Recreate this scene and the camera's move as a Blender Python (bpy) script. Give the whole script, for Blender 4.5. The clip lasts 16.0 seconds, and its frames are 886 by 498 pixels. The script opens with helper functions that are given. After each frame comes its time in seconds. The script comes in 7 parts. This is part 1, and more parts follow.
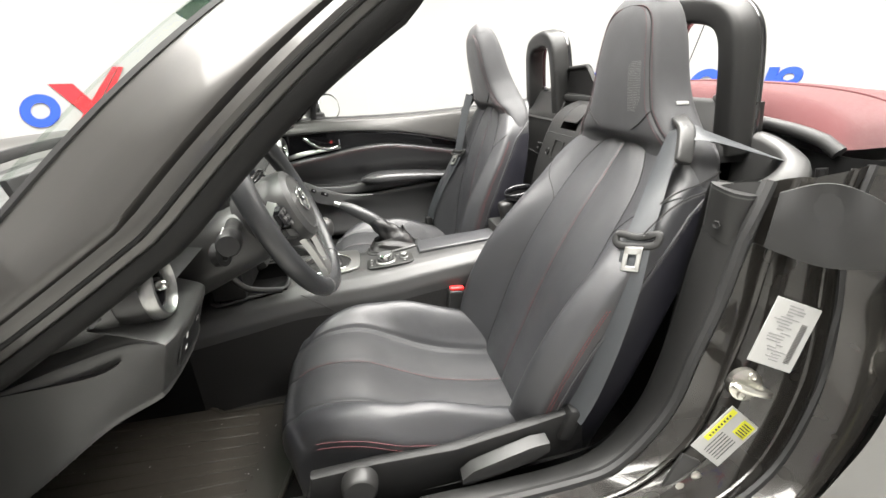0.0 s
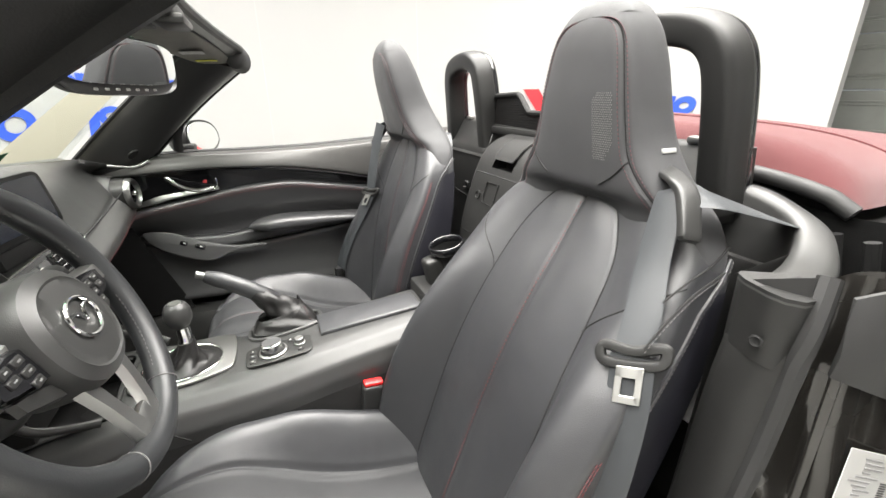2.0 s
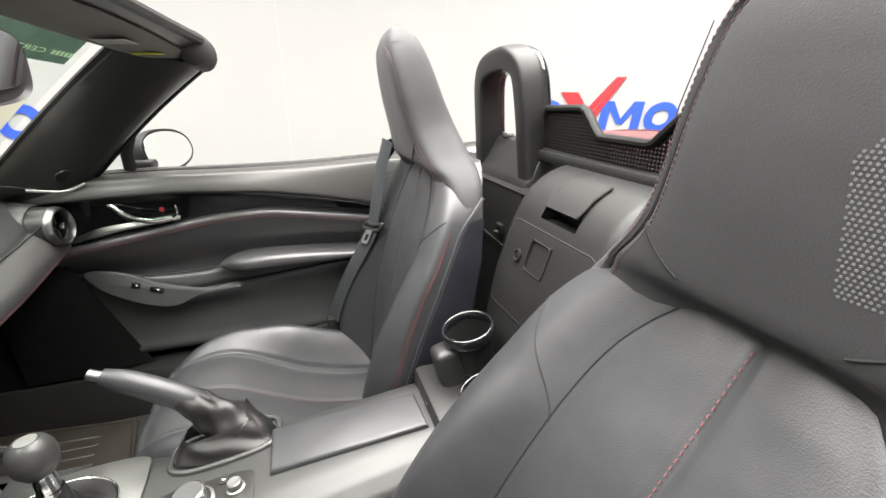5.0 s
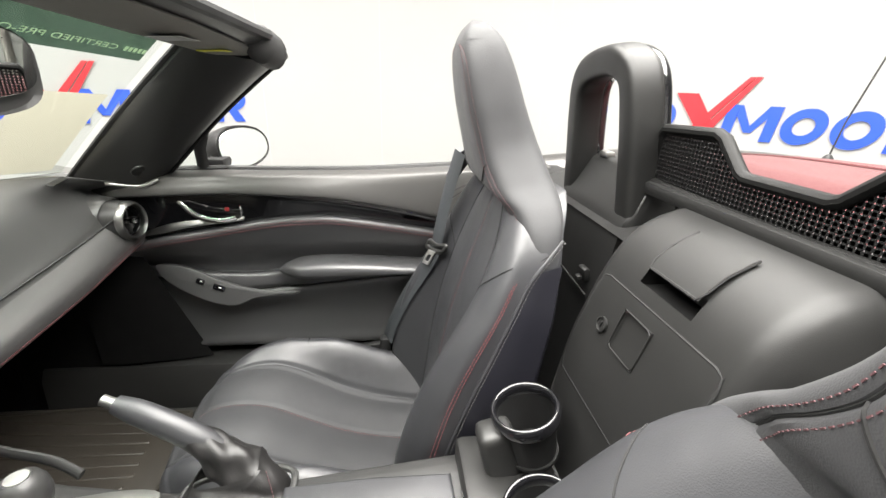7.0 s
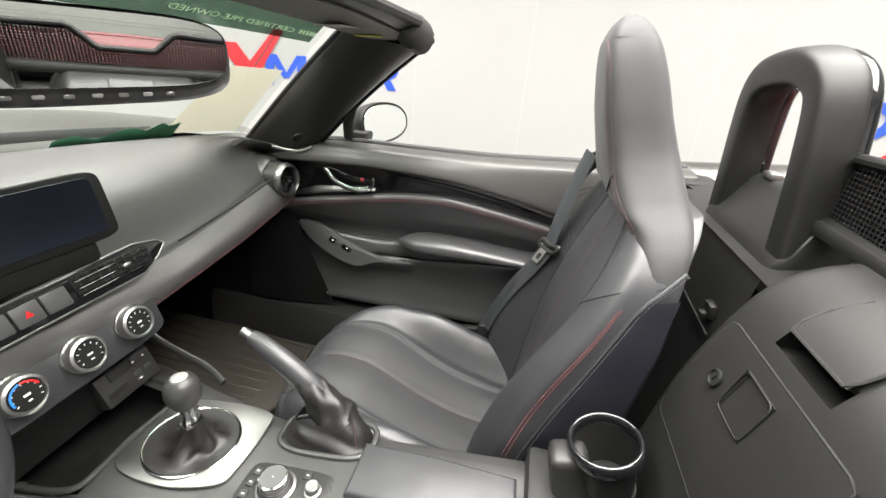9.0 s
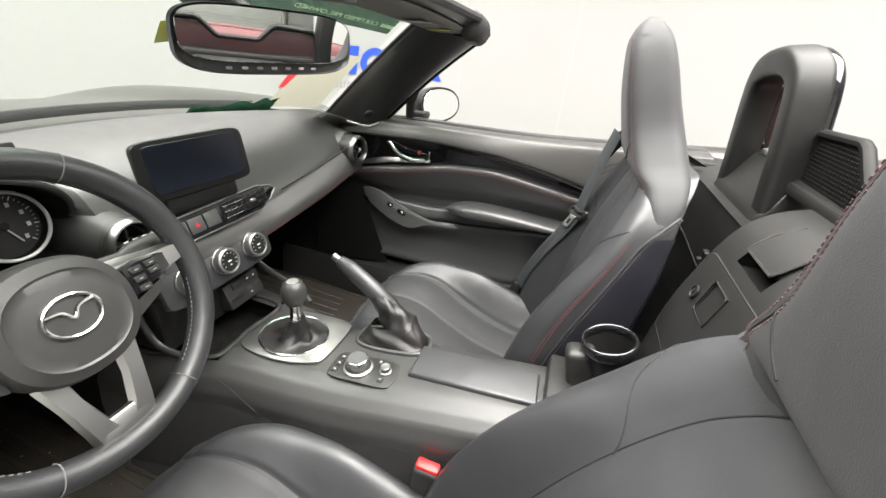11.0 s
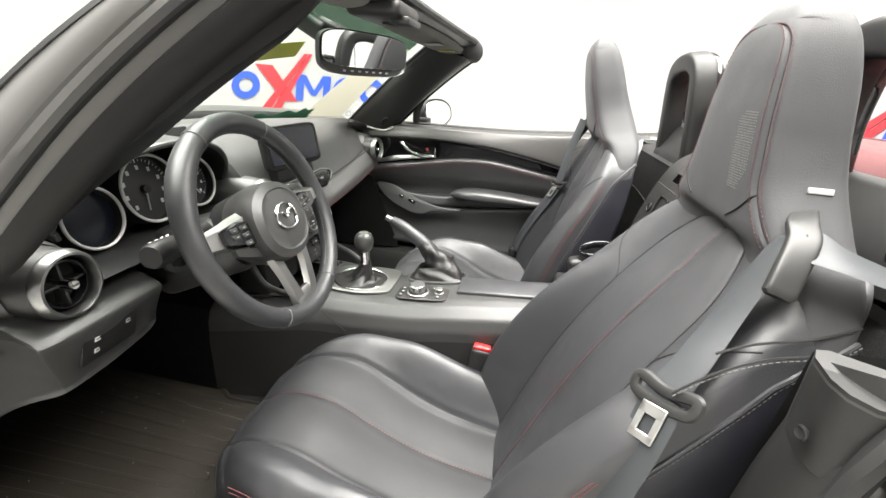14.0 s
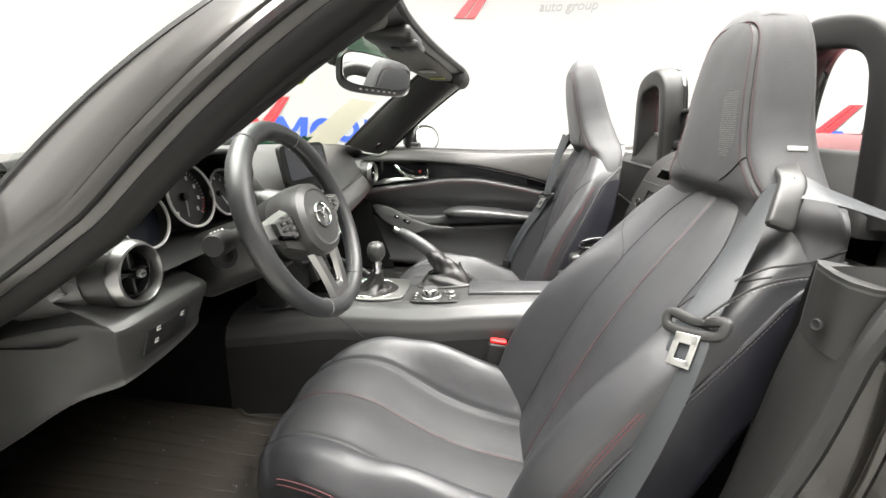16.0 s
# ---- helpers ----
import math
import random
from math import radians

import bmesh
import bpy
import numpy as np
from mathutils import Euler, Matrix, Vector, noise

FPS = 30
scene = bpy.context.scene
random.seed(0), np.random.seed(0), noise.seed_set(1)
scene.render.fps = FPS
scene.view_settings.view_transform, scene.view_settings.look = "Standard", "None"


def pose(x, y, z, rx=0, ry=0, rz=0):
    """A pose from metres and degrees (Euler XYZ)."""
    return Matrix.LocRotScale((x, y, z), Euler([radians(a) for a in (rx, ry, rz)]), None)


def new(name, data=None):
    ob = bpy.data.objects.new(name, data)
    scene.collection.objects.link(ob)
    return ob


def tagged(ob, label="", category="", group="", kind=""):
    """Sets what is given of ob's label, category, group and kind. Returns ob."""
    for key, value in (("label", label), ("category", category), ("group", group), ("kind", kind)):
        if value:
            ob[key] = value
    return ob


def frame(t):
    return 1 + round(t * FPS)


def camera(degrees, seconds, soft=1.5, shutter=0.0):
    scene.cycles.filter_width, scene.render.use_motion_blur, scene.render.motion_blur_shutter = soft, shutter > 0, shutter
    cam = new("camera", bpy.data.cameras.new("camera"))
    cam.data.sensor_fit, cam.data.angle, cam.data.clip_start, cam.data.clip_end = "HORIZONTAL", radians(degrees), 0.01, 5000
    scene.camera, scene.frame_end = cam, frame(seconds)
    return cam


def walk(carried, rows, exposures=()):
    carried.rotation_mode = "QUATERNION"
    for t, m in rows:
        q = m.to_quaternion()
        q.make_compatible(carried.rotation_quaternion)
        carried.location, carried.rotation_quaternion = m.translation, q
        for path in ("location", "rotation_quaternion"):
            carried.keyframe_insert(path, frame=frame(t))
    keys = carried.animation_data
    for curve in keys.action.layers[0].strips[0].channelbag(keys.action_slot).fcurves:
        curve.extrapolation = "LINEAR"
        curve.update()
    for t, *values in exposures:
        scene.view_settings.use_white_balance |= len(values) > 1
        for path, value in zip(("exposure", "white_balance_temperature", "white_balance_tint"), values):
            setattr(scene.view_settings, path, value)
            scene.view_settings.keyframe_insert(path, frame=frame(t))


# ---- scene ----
import functools

cam = camera(93.6, 16.0)
METRES, EYE, TILT, LEAN, TURN = 1.64, 1.0, -22.67, 1.46, -11.97
ROWS = [
    (0.0, 0.0, 0.0, 0.0, -0.0, 0.0, -0.0),
    (0.5, 0.0174, 0.0305, 0.0179, -1.53, 0.7, 0.54),
    (1.0, 0.0268, 0.0686, 0.0404, -4.27, 1.63, 1.44),
    (1.5, 0.0267, 0.1226, 0.0559, -7.78, 2.14, 2.4),
    (2.0, 0.0214, 0.1623, 0.0766, -10.43, 2.28, 3.16),
    (2.5, 0.0308, 0.2025, 0.0942, -11.97, 2.18, 3.37),
    (3.0, 0.0489, 0.2377, 0.111, -11.75, 2.05, 3.1),
    (3.5, 0.0587, 0.2631, 0.1229, -10.59, 2.13, 2.61),
    (6.0, 0.07, 0.4118, 0.2039, -3.3, 2.03, -1.42),
    (6.5, 0.0795, 0.4293, 0.2146, 0.02, 1.56, -3.18),
    (7.0, 0.0874, 0.4376, 0.2234, 3.87, 1.01, -5.25),
    (7.5, 0.095, 0.4416, 0.232, 7.98, 0.19, -7.6),
    (8.0, 0.095, 0.442, 0.2403, 12.45, -1.29, -10.01),
    (8.5, 0.0937, 0.442, 0.2427, 16.8, -3.13, -12.36),
    (9.0, 0.0965, 0.4389, 0.2448, 20.79, -5.02, -14.42),
    (11.5, 0.1412, 0.2906, 0.1799, 25.65, -7.13, -17.11),
    (12.0, 0.1472, 0.2611, 0.156, 25.5, -6.51, -16.89),
    (12.5, 0.1536, 0.2225, 0.1329, 24.69, -5.7, -16.52),
    (13.0, 0.1473, 0.1829, 0.1083, 23.25, -4.51, -15.71),
    (13.5, 0.1372, 0.1481, 0.089, 21.48, -3.26, -14.67),
    (14.0, 0.1318, 0.1237, 0.0731, 19.42, -1.71, -13.57),
    (14.5, 0.1225, 0.1018, 0.0554, 17.76, -0.1, -12.57),
    (15.0, 0.1141, 0.0851, 0.0407, 16.64, 1.53, -11.66),
    (15.5, 0.1053, 0.0776, 0.025, 15.93, 3.07, -10.83),
    (16.0, 0.0991, 0.0748, 0.0092, 15.69, 4.22, -10.15),
]
walk(cam, [(t, pose(0, -1.1315, EYE, TILT, LEAN, TURN) @ pose(METRES * x, METRES * y, METRES * z, 90 + pitch, roll, yaw)) for t, x, y, z, yaw, pitch, roll in ROWS],
     exposures=[(0.0, 0.14), (2.0, 0.03), (3.5, -0.13), (6.5, 0.10), (9.0, -0.04), (11.5, 0.02), (13.5, 0.20), (16.0, 0.27)])

# ---- light ----
# The car stands in a round white photo booth under bright ceiling panels. x: towards the car's tail, y: towards its passenger side.
world = bpy.data.worlds.new("world")
scene.world = world
world.use_nodes = True
world.node_tree.nodes["Background"].inputs["Color"].default_value = (0.9, 0.95, 1.0, 1)
world.node_tree.nodes["Background"].inputs["Strength"].default_value = 0.3


def panel_lamp(x, y, z, sx, sy, watts):
    data = bpy.data.lights.new("ceiling_lamp_light", "AREA")
    data.shape, data.size, data.size_y, data.energy = "RECTANGLE", sx, sy, watts
    data.color = (1.0, 0.972, 0.925)
    ob = new("ceiling_lamp_light", data)
    ob.matrix_world = pose(x, y, z)
    return ob


LAMPS = [(x, y) for x in (-1.3, 0.2, 1.7) for y in (-0.85, 0.85)]
for lx, ly in LAMPS:
    panel_lamp(lx, ly, 3.12, 1.40, 1.58, 124)


# ---- mesh helpers ----
def join(*pieces):
    verts, faces = [], []
    for v, f in pieces:
        n = len(verts)
        verts += [tuple(p) for p in v]
        faces += [tuple(i + n for i in q) for q in f]
    return verts, faces


def moved(piece, m):
    return [tuple(m @ Vector(p)) for p in piece[0]], piece[1]


def mirrored(piece):
    return [(x, -y, z) for x, y, z in piece[0]], [tuple(reversed(q)) for q in piece[1]]


def surf(fn, nu, nv, loop_v=False, caps=False):
    """A grid of fn(u, v), u and v from 0 to 1; loop_v closes it round v, caps closes its two ends."""
    cols = nv if loop_v else nv + 1
    verts = [tuple(fn(i / nu, j / nv)) for i in range(nu + 1) for j in range(cols)]
    faces = []
    for i in range(nu):
        for j in range(nv):
            k = (j + 1) % cols
            faces.append((i * cols + j, i * cols + k, (i + 1) * cols + k, (i + 1) * cols + j))
    if caps:
        faces.append(tuple(reversed(range(cols))))
        faces.append(tuple(nu * cols + j for j in range(cols)))
    return verts, faces


def loft(rings, caps=True):
    n = len(rings[0])
    verts = [tuple(p) for r in rings for p in r]
    faces = [(i * n + j, i * n + (j + 1) % n, (i + 1) * n + (j + 1) % n, (i + 1) * n + j) for i in range(len(rings) - 1) for j in range(n)]
    if caps:
        faces += [tuple(reversed(range(n))), tuple((len(rings) - 1) * n + j for j in range(n))]
    return verts, faces


def smooth_path(points, n=8, closed=False):
    """Catmull-Rom through the points, n steps a stretch."""
    pts = [Vector(p) for p in points]
    m, out = len(pts), []
    for i in range(m if closed else m - 1):
        if closed:
            a, b, c, d = pts[i - 1], pts[i], pts[(i + 1) % m], pts[(i + 2) % m]
        else:
            a, b, c, d = pts[max(i - 1, 0)], pts[i], pts[i + 1], pts[min(i + 2, m - 1)]
        for k in range(n):
            t = k / n
            out.append(0.5 * (2 * b + (c - a) * t + (2 * a - 5 * b + 4 * c - d) * t * t + (3 * b - a - 3 * c + d) * t ** 3))
    if not closed:
        out.append(pts[-1])
    return out


def tube(points, ra, rb=None, n=10, closed=False, up=(0, 0, 1), power=2.0, scale=None):
    """A tube along points; ra across the path, rb along up."""
    rb = rb or ra
    pts = [Vector(p) for p in points]
    rings, m, upv = [], len(pts), Vector(up)
    for i, p in enumerate(pts):
        a, b = (pts[i - 1], pts[(i + 1) % m]) if closed else (pts[max(i - 1, 0)], pts[min(i + 1, m - 1)])
        d = (b - a).normalized()
        s = d.cross(upv)
        s = s.normalized() if s.length > 1e-4 else d.orthogonal().normalized()
        w = s.cross(d).normalized()
        k = scale(i / max(m - 1, 1)) if scale else 1.0
        ring = []
        for j in range(n):
            c, q = math.cos(2 * math.pi * j / n), math.sin(2 * math.pi * j / n)
            c = math.copysign(abs(c) ** (2 / power), c)
            q = math.copysign(abs(q) ** (2 / power), q)
            ring.append(p + s * (ra * c * k) + w * (rb * q * k))
        rings.append(ring)
    if closed:
        verts, faces = loft(rings + [rings[0]], caps=False)
        return verts, faces
    return loft(rings)


def band(points, across, width, thick=0.0015, n=1):
    """A strip (belt, trim) along points; across: its width's way at each point, or one for all."""
    rings = []
    pts = [Vector(p) for p in points]
    for i, p in enumerate(pts):
        a = Vector(across[i] if isinstance(across[0], (tuple, list, Vector)) else across).normalized()
        d = (pts[min(i + 1, len(pts) - 1)] - pts[max(i - 1, 0)]).normalized()
        a = (a - d * a.dot(d)).normalized()
        nrm = d.cross(a).normalized()
        h, k = a * width / 2, nrm * thick / 2
        e = a * min(thick, width * 0.2)
        rings.append([p - h, p - h + e + k, p + h - e + k, p + h, p + h - e - k, p - h + e - k])
    return loft(rings)


def rbox(sx, sy, sz, r=0.005, seg=2):
    """A box round the origin with rounded edges."""
    bm = bmesh.new()
    bmesh.ops.create_cube(bm, size=1.0)
    for v in bm.verts:
        v.co = Vector((v.co.x * sx, v.co.y * sy, v.co.z * sz))
    bmesh.ops.bevel(bm, geom=list(bm.edges), offset=min(r, sx * 0.49, sy * 0.49, sz * 0.49), segments=seg, affect="EDGES", profile=0.5)
    out = [tuple(v.co) for v in bm.verts], [tuple(v.index for v in f.verts) for f in bm.faces]
    bm.free()
    return out


def slab(outline, thick, r=0.002, seg=2):
    """A plate: outline in x, y, from z = 0 to thick, with rounded edges."""
    bm = bmesh.new()
    f = bm.faces.new([bm.verts.new((x, y, 0)) for x, y in outline])
    if f.normal.z > 0:
        f.normal_flip()
    ext = bmesh.ops.extrude_face_region(bm, geom=[f])
    bmesh.ops.translate(bm, verts=[v for v in ext["geom"] if isinstance(v, bmesh.types.BMVert)], vec=(0, 0, thick))
    bm.normal_update()
    bmesh.ops.recalc_face_normals(bm, faces=list(bm.faces))
    if r:
        rim = [e for e in bm.edges if abs(e.verts[0].co.z - e.verts[1].co.z) < 1e-7]
        bmesh.ops.bevel(bm, geom=rim, offset=r, segments=seg, affect="EDGES", profile=0.5)
    bm.verts.index_update()
    out = [tuple(v.co) for v in bm.verts], [tuple(v.index for v in f.verts) for f in bm.faces]
    bm.free()
    return out


def lathe(profile, n=32):
    """Turns (radius, height) pairs round z."""
    rings = [[(r * math.cos(2 * math.pi * j / n), r * math.sin(2 * math.pi * j / n), h) for j in range(n)] for r, h in profile]
    return loft(rings, caps=True)


def disc_out(rx, ry, n=32, power=2.0):
    out = []
    for j in range(n):
        c, s = math.cos(2 * math.pi * j / n), math.sin(2 * math.pi * j / n)
        out.append((rx * math.copysign(abs(c) ** (2 / power), c), ry * math.copysign(abs(s) ** (2 / power), s)))
    return out


def facing(at, nrm, upv=(0, 0, 1)):
    """A pose at a place with z along nrm and y as near upv as may be."""
    z = Vector(nrm).normalized()
    x = Vector(upv).cross(z).normalized()
    y = z.cross(x)
    m = Matrix((x, y, z)).transposed().to_4x4()
    m.translation = Vector(at)
    return m


def lerp(a, b, t):
    return a + (b - a) * t


def table(x, rows):
    """Straight interpolation in rows of (x, value)."""
    if x <= rows[0][0]:
        return rows[0][1]
    for (a, va), (b, vb) in zip(rows, rows[1:]):
        if x <= b:
            return va + (vb - va) * (x - a) / (b - a)
    return rows[-1][1]


def curve_table(x, rows):
    """Smooth (cubic) interpolation in rows of (x, value)."""
    if x <= rows[0][0]:
        return rows[0][1]
    for i, ((a, va), (b, vb)) in enumerate(zip(rows, rows[1:])):
        if x <= b:
            pa, pv = rows[max(i - 1, 0)]
            na, nv = rows[min(i + 2, len(rows) - 1)]
            ma = (vb - pv) / (b - pa) * (b - a)
            mb = (nv - va) / (na - a) * (b - a)
            t = (x - a) / (b - a)
            return (2 * t ** 3 - 3 * t * t + 1) * va + (t ** 3 - 2 * t * t + t) * ma + (3 * t * t - 2 * t ** 3) * vb + (t ** 3 - t * t) * mb
    return rows[-1][1]


def bump(x, c, w):
    """1 at c, falling to 0 at c - w and c + w."""
    d = abs(x - c) / w
    return (1 - d * d) ** 2 if d < 1 else 0.0


def step(a, b, x):
    t = min(max((x - a) / (b - a), 0), 1)
    return t * t * (3 - 2 * t)


def thing(name, label, category, at=(0, 0, 0), group="", kind=""):
    ob = new(name)
    ob.location = at
    return tagged(ob, label, category, group, kind)


def mesh_of(name, piece, material, sharp=38):
    me = bpy.data.meshes.new(name)
    me.from_pydata([tuple(p) for p in piece[0]], [], piece[1])
    me.materials.append(material)
    bm = bmesh.new()
    bm.from_mesh(me)
    bmesh.ops.remove_doubles(bm, verts=list(bm.verts), dist=1e-6)
    bmesh.ops.recalc_face_normals(bm, faces=list(bm.faces))
    bm.to_mesh(me)
    bm.free()
    me.shade_smooth()
    me.set_sharp_from_angle(angle=radians(sharp))
    return me


def part(name, piece, material, parent=None, label="", sharp=38):
    """One mesh object, in the world's metres, under its thing."""
    ob = new(name, mesh_of(name, piece, material, sharp))
    if parent:
        up = parent
        shift = Vector((0, 0, 0))
        while up:
            shift += up.location
            up = up.parent
        ob.parent = parent
        ob.location = -shift
    return tagged(ob, label)


def setting(name, piece, material, label, category, sharp=38):
    return tagged(part(name, piece, material, None, "", sharp), label, category, "", "structure")


# ---- materials ----
def mat(name, col, rough=0.5, metal=0.0, grain=0.0, size=400.0, wave=0.0, wave_size=15.0, vary=0.12, spec=0.5, coat=0.0, col2=None, rough_vary=0.12, sheen=0.0, cells=False):
    m = bpy.data.materials.new(name)
    m.use_nodes = True
    nt = m.node_tree
    b = nt.nodes["Principled BSDF"]
    co = nt.nodes.new("ShaderNodeTexCoord")

    def noise_at(scale, detail=3.0):
        n = nt.nodes.new("ShaderNodeTexNoise")
        n.inputs["Scale"].default_value, n.inputs["Detail"].default_value = scale, detail
        nt.links.new(co.outputs["Object"], n.inputs["Vector"])
        return n

    big = noise_at(wave_size * 0.6, 4.0)
    ramp = nt.nodes.new("ShaderNodeMix")
    ramp.data_type = "RGBA"
    c2 = col2 or tuple(min(c * (1 + vary * 2), 1) for c in col)
    ramp.inputs["A"].default_value = (*[c * (1 - vary) for c in col], 1)
    ramp.inputs["B"].default_value = (*c2, 1)
    nt.links.new(big.outputs["Fac"], ramp.inputs["Factor"])
    nt.links.new(ramp.outputs["Result"], b.inputs["Base Color"])
    rr = nt.nodes.new("ShaderNodeMapRange")
    rr.inputs["To Min"].default_value, rr.inputs["To Max"].default_value = max(rough - rough_vary, 0.02), min(rough + rough_vary, 1)
    mid = noise_at(wave_size * 1.7, 1.5)
    nt.links.new(mid.outputs["Fac"], rr.inputs["Value"])
    nt.links.new(rr.outputs["Result"], b.inputs["Roughness"])
    b.inputs["Metallic"].default_value = metal
    b.inputs["Specular IOR Level"].default_value = spec
    b.inputs["Coat Weight"].default_value = coat
    b.inputs["Coat Roughness"].default_value = 0.06
    b.inputs["Sheen Weight"].default_value = sheen
    last = None
    if wave:
        n = noise_at(wave_size, 2.0)
        bp = nt.nodes.new("ShaderNodeBump")
        bp.inputs["Strength"].default_value, bp.inputs["Distance"].default_value = 1.0, wave
        nt.links.new(n.outputs["Fac"], bp.inputs["Height"])
        last = bp
    if grain:
        if cells:
            n = nt.nodes.new("ShaderNodeTexVoronoi")
            n.inputs["Scale"].default_value = size
            nt.links.new(co.outputs["Object"], n.inputs["Vector"])
            src = n.outputs["Distance"]
        else:
            src = noise_at(size, 2.0).outputs["Fac"]
        bp = nt.nodes.new("ShaderNodeBump")
        bp.inputs["Strength"].default_value, bp.inputs["Distance"].default_value = 1.0, grain
        nt.links.new(src, bp.inputs["Height"])
        if last:
            nt.links.new(last.outputs["Normal"], bp.inputs["Normal"])
        last = bp
    if last:
        nt.links.new(last.outputs["Normal"], b.inputs["Normal"])
    return m


DOOR_LOWER = mat("door_plastic", (0.044, 0.044, 0.045), 0.36, grain=0.00008, size=1000, cells=True, spec=0.85, rough_vary=0.06)
SWITCH_SATIN = mat("switch_satin", (0.060, 0.060, 0.060), 0.30, spec=0.8, rough_vary=0.05)
# Near-black for dark hollows: the deep shade there is part of the colour.
SHADE_BLACK = mat("shade_black", (0.004, 0.004, 0.004), 0.8, grain=0.0006, size=700, spec=0.15)
DOOR_PAD = mat("door_trim_vinyl", (0.054, 0.054, 0.056), 0.36, grain=0.00012, size=900, cells=True, spec=0.85, rough_vary=0.05)
LOCK_RED = mat("lock_red", (0.28, 0.02, 0.022), 0.5)
LEATHER = mat("leather", (0.025, 0.0255, 0.0280), 0.44, grain=0.00014, size=800, wave=0.0036, wave_size=11, cells=True, spec=0.72, vary=0.20, rough_vary=0.10)
PLASTIC_REAR = mat("rear_plastic", (0.0115, 0.0115, 0.0112), 0.46, grain=0.00006, size=1000, cells=True, spec=0.38, rough_vary=0.06)
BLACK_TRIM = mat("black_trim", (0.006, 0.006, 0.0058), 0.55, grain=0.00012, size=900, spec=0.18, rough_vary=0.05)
LEATHER_DARK = mat("boot_leather", (0.009, 0.0085, 0.0085), 0.42, grain=0.0002, size=700, cells=True)
LEATHER_WHEEL = mat("wheel_leather", (0.020, 0.021, 0.0225), 0.40, grain=0.00016, size=800, cells=True, spec=0.6, rough_vary=0.05)
PLASTIC = mat("soft_plastic", (0.030, 0.030, 0.0295), 0.40, grain=0.00008, size=1000, cells=True, spec=0.6, rough_vary=0.06)
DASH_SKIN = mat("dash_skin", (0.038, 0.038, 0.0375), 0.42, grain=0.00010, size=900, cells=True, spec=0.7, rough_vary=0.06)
LEATHER_HEAD = mat("soft_leather", (0.028, 0.0283, 0.030), 0.64, grain=0.00014, size=800, wave=0.0022, wave_size=12, cells=True, spec=0.45, vary=0.20, rough_vary=0.08, sheen=0.05)
BAND_SKIN = mat("band_skin", (0.072, 0.071, 0.070), 0.42, grain=0.00010, size=900, cells=True, spec=0.6, rough_vary=0.05)
PLATE_SILVER = mat("brushed_plate", (0.32, 0.32, 0.31), 0.40, 1.0, grain=0.00004, size=1500, vary=0.05, rough_vary=0.05)
BUTTON_GREY = mat("button_grey", (0.065, 0.065, 0.066), 0.38, rough_vary=0.04)
LEATHER_FLAT = mat("matt_leather", (0.022, 0.0225, 0.024), 0.60, grain=0.00014, size=800, wave=0.0030, wave_size=10, cells=True, spec=0.45, vary=0.20, rough_vary=0.10)
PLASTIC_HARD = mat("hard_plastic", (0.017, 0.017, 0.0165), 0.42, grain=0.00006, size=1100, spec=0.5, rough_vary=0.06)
PLASTIC_DARK = mat("dark_plastic", (0.009, 0.009, 0.009), 0.5, grain=0.0001, size=900, spec=0.35)
GLOSS = mat("gloss_black", (0.006, 0.006, 0.007), 0.08, coat=0.6, rough_vary=0.03)
RUBBER = mat("rubber", (0.014, 0.014, 0.014), 0.6, grain=0.0001, size=700)
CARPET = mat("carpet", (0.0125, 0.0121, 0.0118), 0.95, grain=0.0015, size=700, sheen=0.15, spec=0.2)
MAT_RUBBER = mat("mat_rubber", (0.033, 0.029, 0.0235), 0.45, grain=0.0002, size=500)
CHROME = mat("chrome", (0.78, 0.78, 0.77), 0.14, 1.0, vary=0.03, rough_vary=0.03)
SATIN = mat("satin_silver", (0.40, 0.40, 0.39), 0.38, 1.0, grain=0.00004, size=1500, vary=0.04, rough_vary=0.03)
RING_DARK = mat("dark_satin", (0.27, 0.27, 0.265), 0.34, 1.0, vary=0.04, rough_vary=0.03)
STEEL = mat("steel", (0.45, 0.44, 0.40), 0.32, 1.0, rough_vary=0.1)
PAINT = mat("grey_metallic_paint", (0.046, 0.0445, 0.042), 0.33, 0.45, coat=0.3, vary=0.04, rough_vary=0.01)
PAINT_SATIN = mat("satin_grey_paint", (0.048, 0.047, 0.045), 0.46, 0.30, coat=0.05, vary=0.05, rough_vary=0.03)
# The body's grey again, darkened to carry the jamb's shade and dark reflections.
PAINT_SHADED = mat("shaded_paint", (0.021, 0.0195, 0.0175), 0.26, 0.45, coat=0.7, wave=0.003, wave_size=9)
RED_CLOTH = mat("red_cloth", (0.060, 0.013, 0.014), 0.9, grain=0.0004, size=1300, wave=0.002, wave_size=6, sheen=0.2, spec=0.2)
WEBBING = mat("webbing", (0.030, 0.033, 0.036), 0.5, grain=0.00008, size=2400, cells=True)
THREAD_RED = mat("red_thread", (0.135, 0.046, 0.050), 0.7)
THREAD_DULL = mat("dull_red_thread", (0.085, 0.038, 0.042), 0.8)
THREAD_GREY = mat("grey_thread", (0.11, 0.107, 0.107), 0.7)
TONGUE = mat("tongue_steel", (0.48, 0.48, 0.46), 0.38, 0.8, vary=0.03, rough_vary=0.04)
PERFORATION = mat("perforation", (0.112, 0.112, 0.110), 0.6)
SIDE_VINYL = mat("side_vinyl", (0.012, 0.012, 0.0165), 0.42, grain=0.00010, size=900, wave=0.0012, wave_size=9, cells=True, spec=0.5)
THREAD_DARK = mat("dark_seam", (0.006, 0.006, 0.006), 0.8)
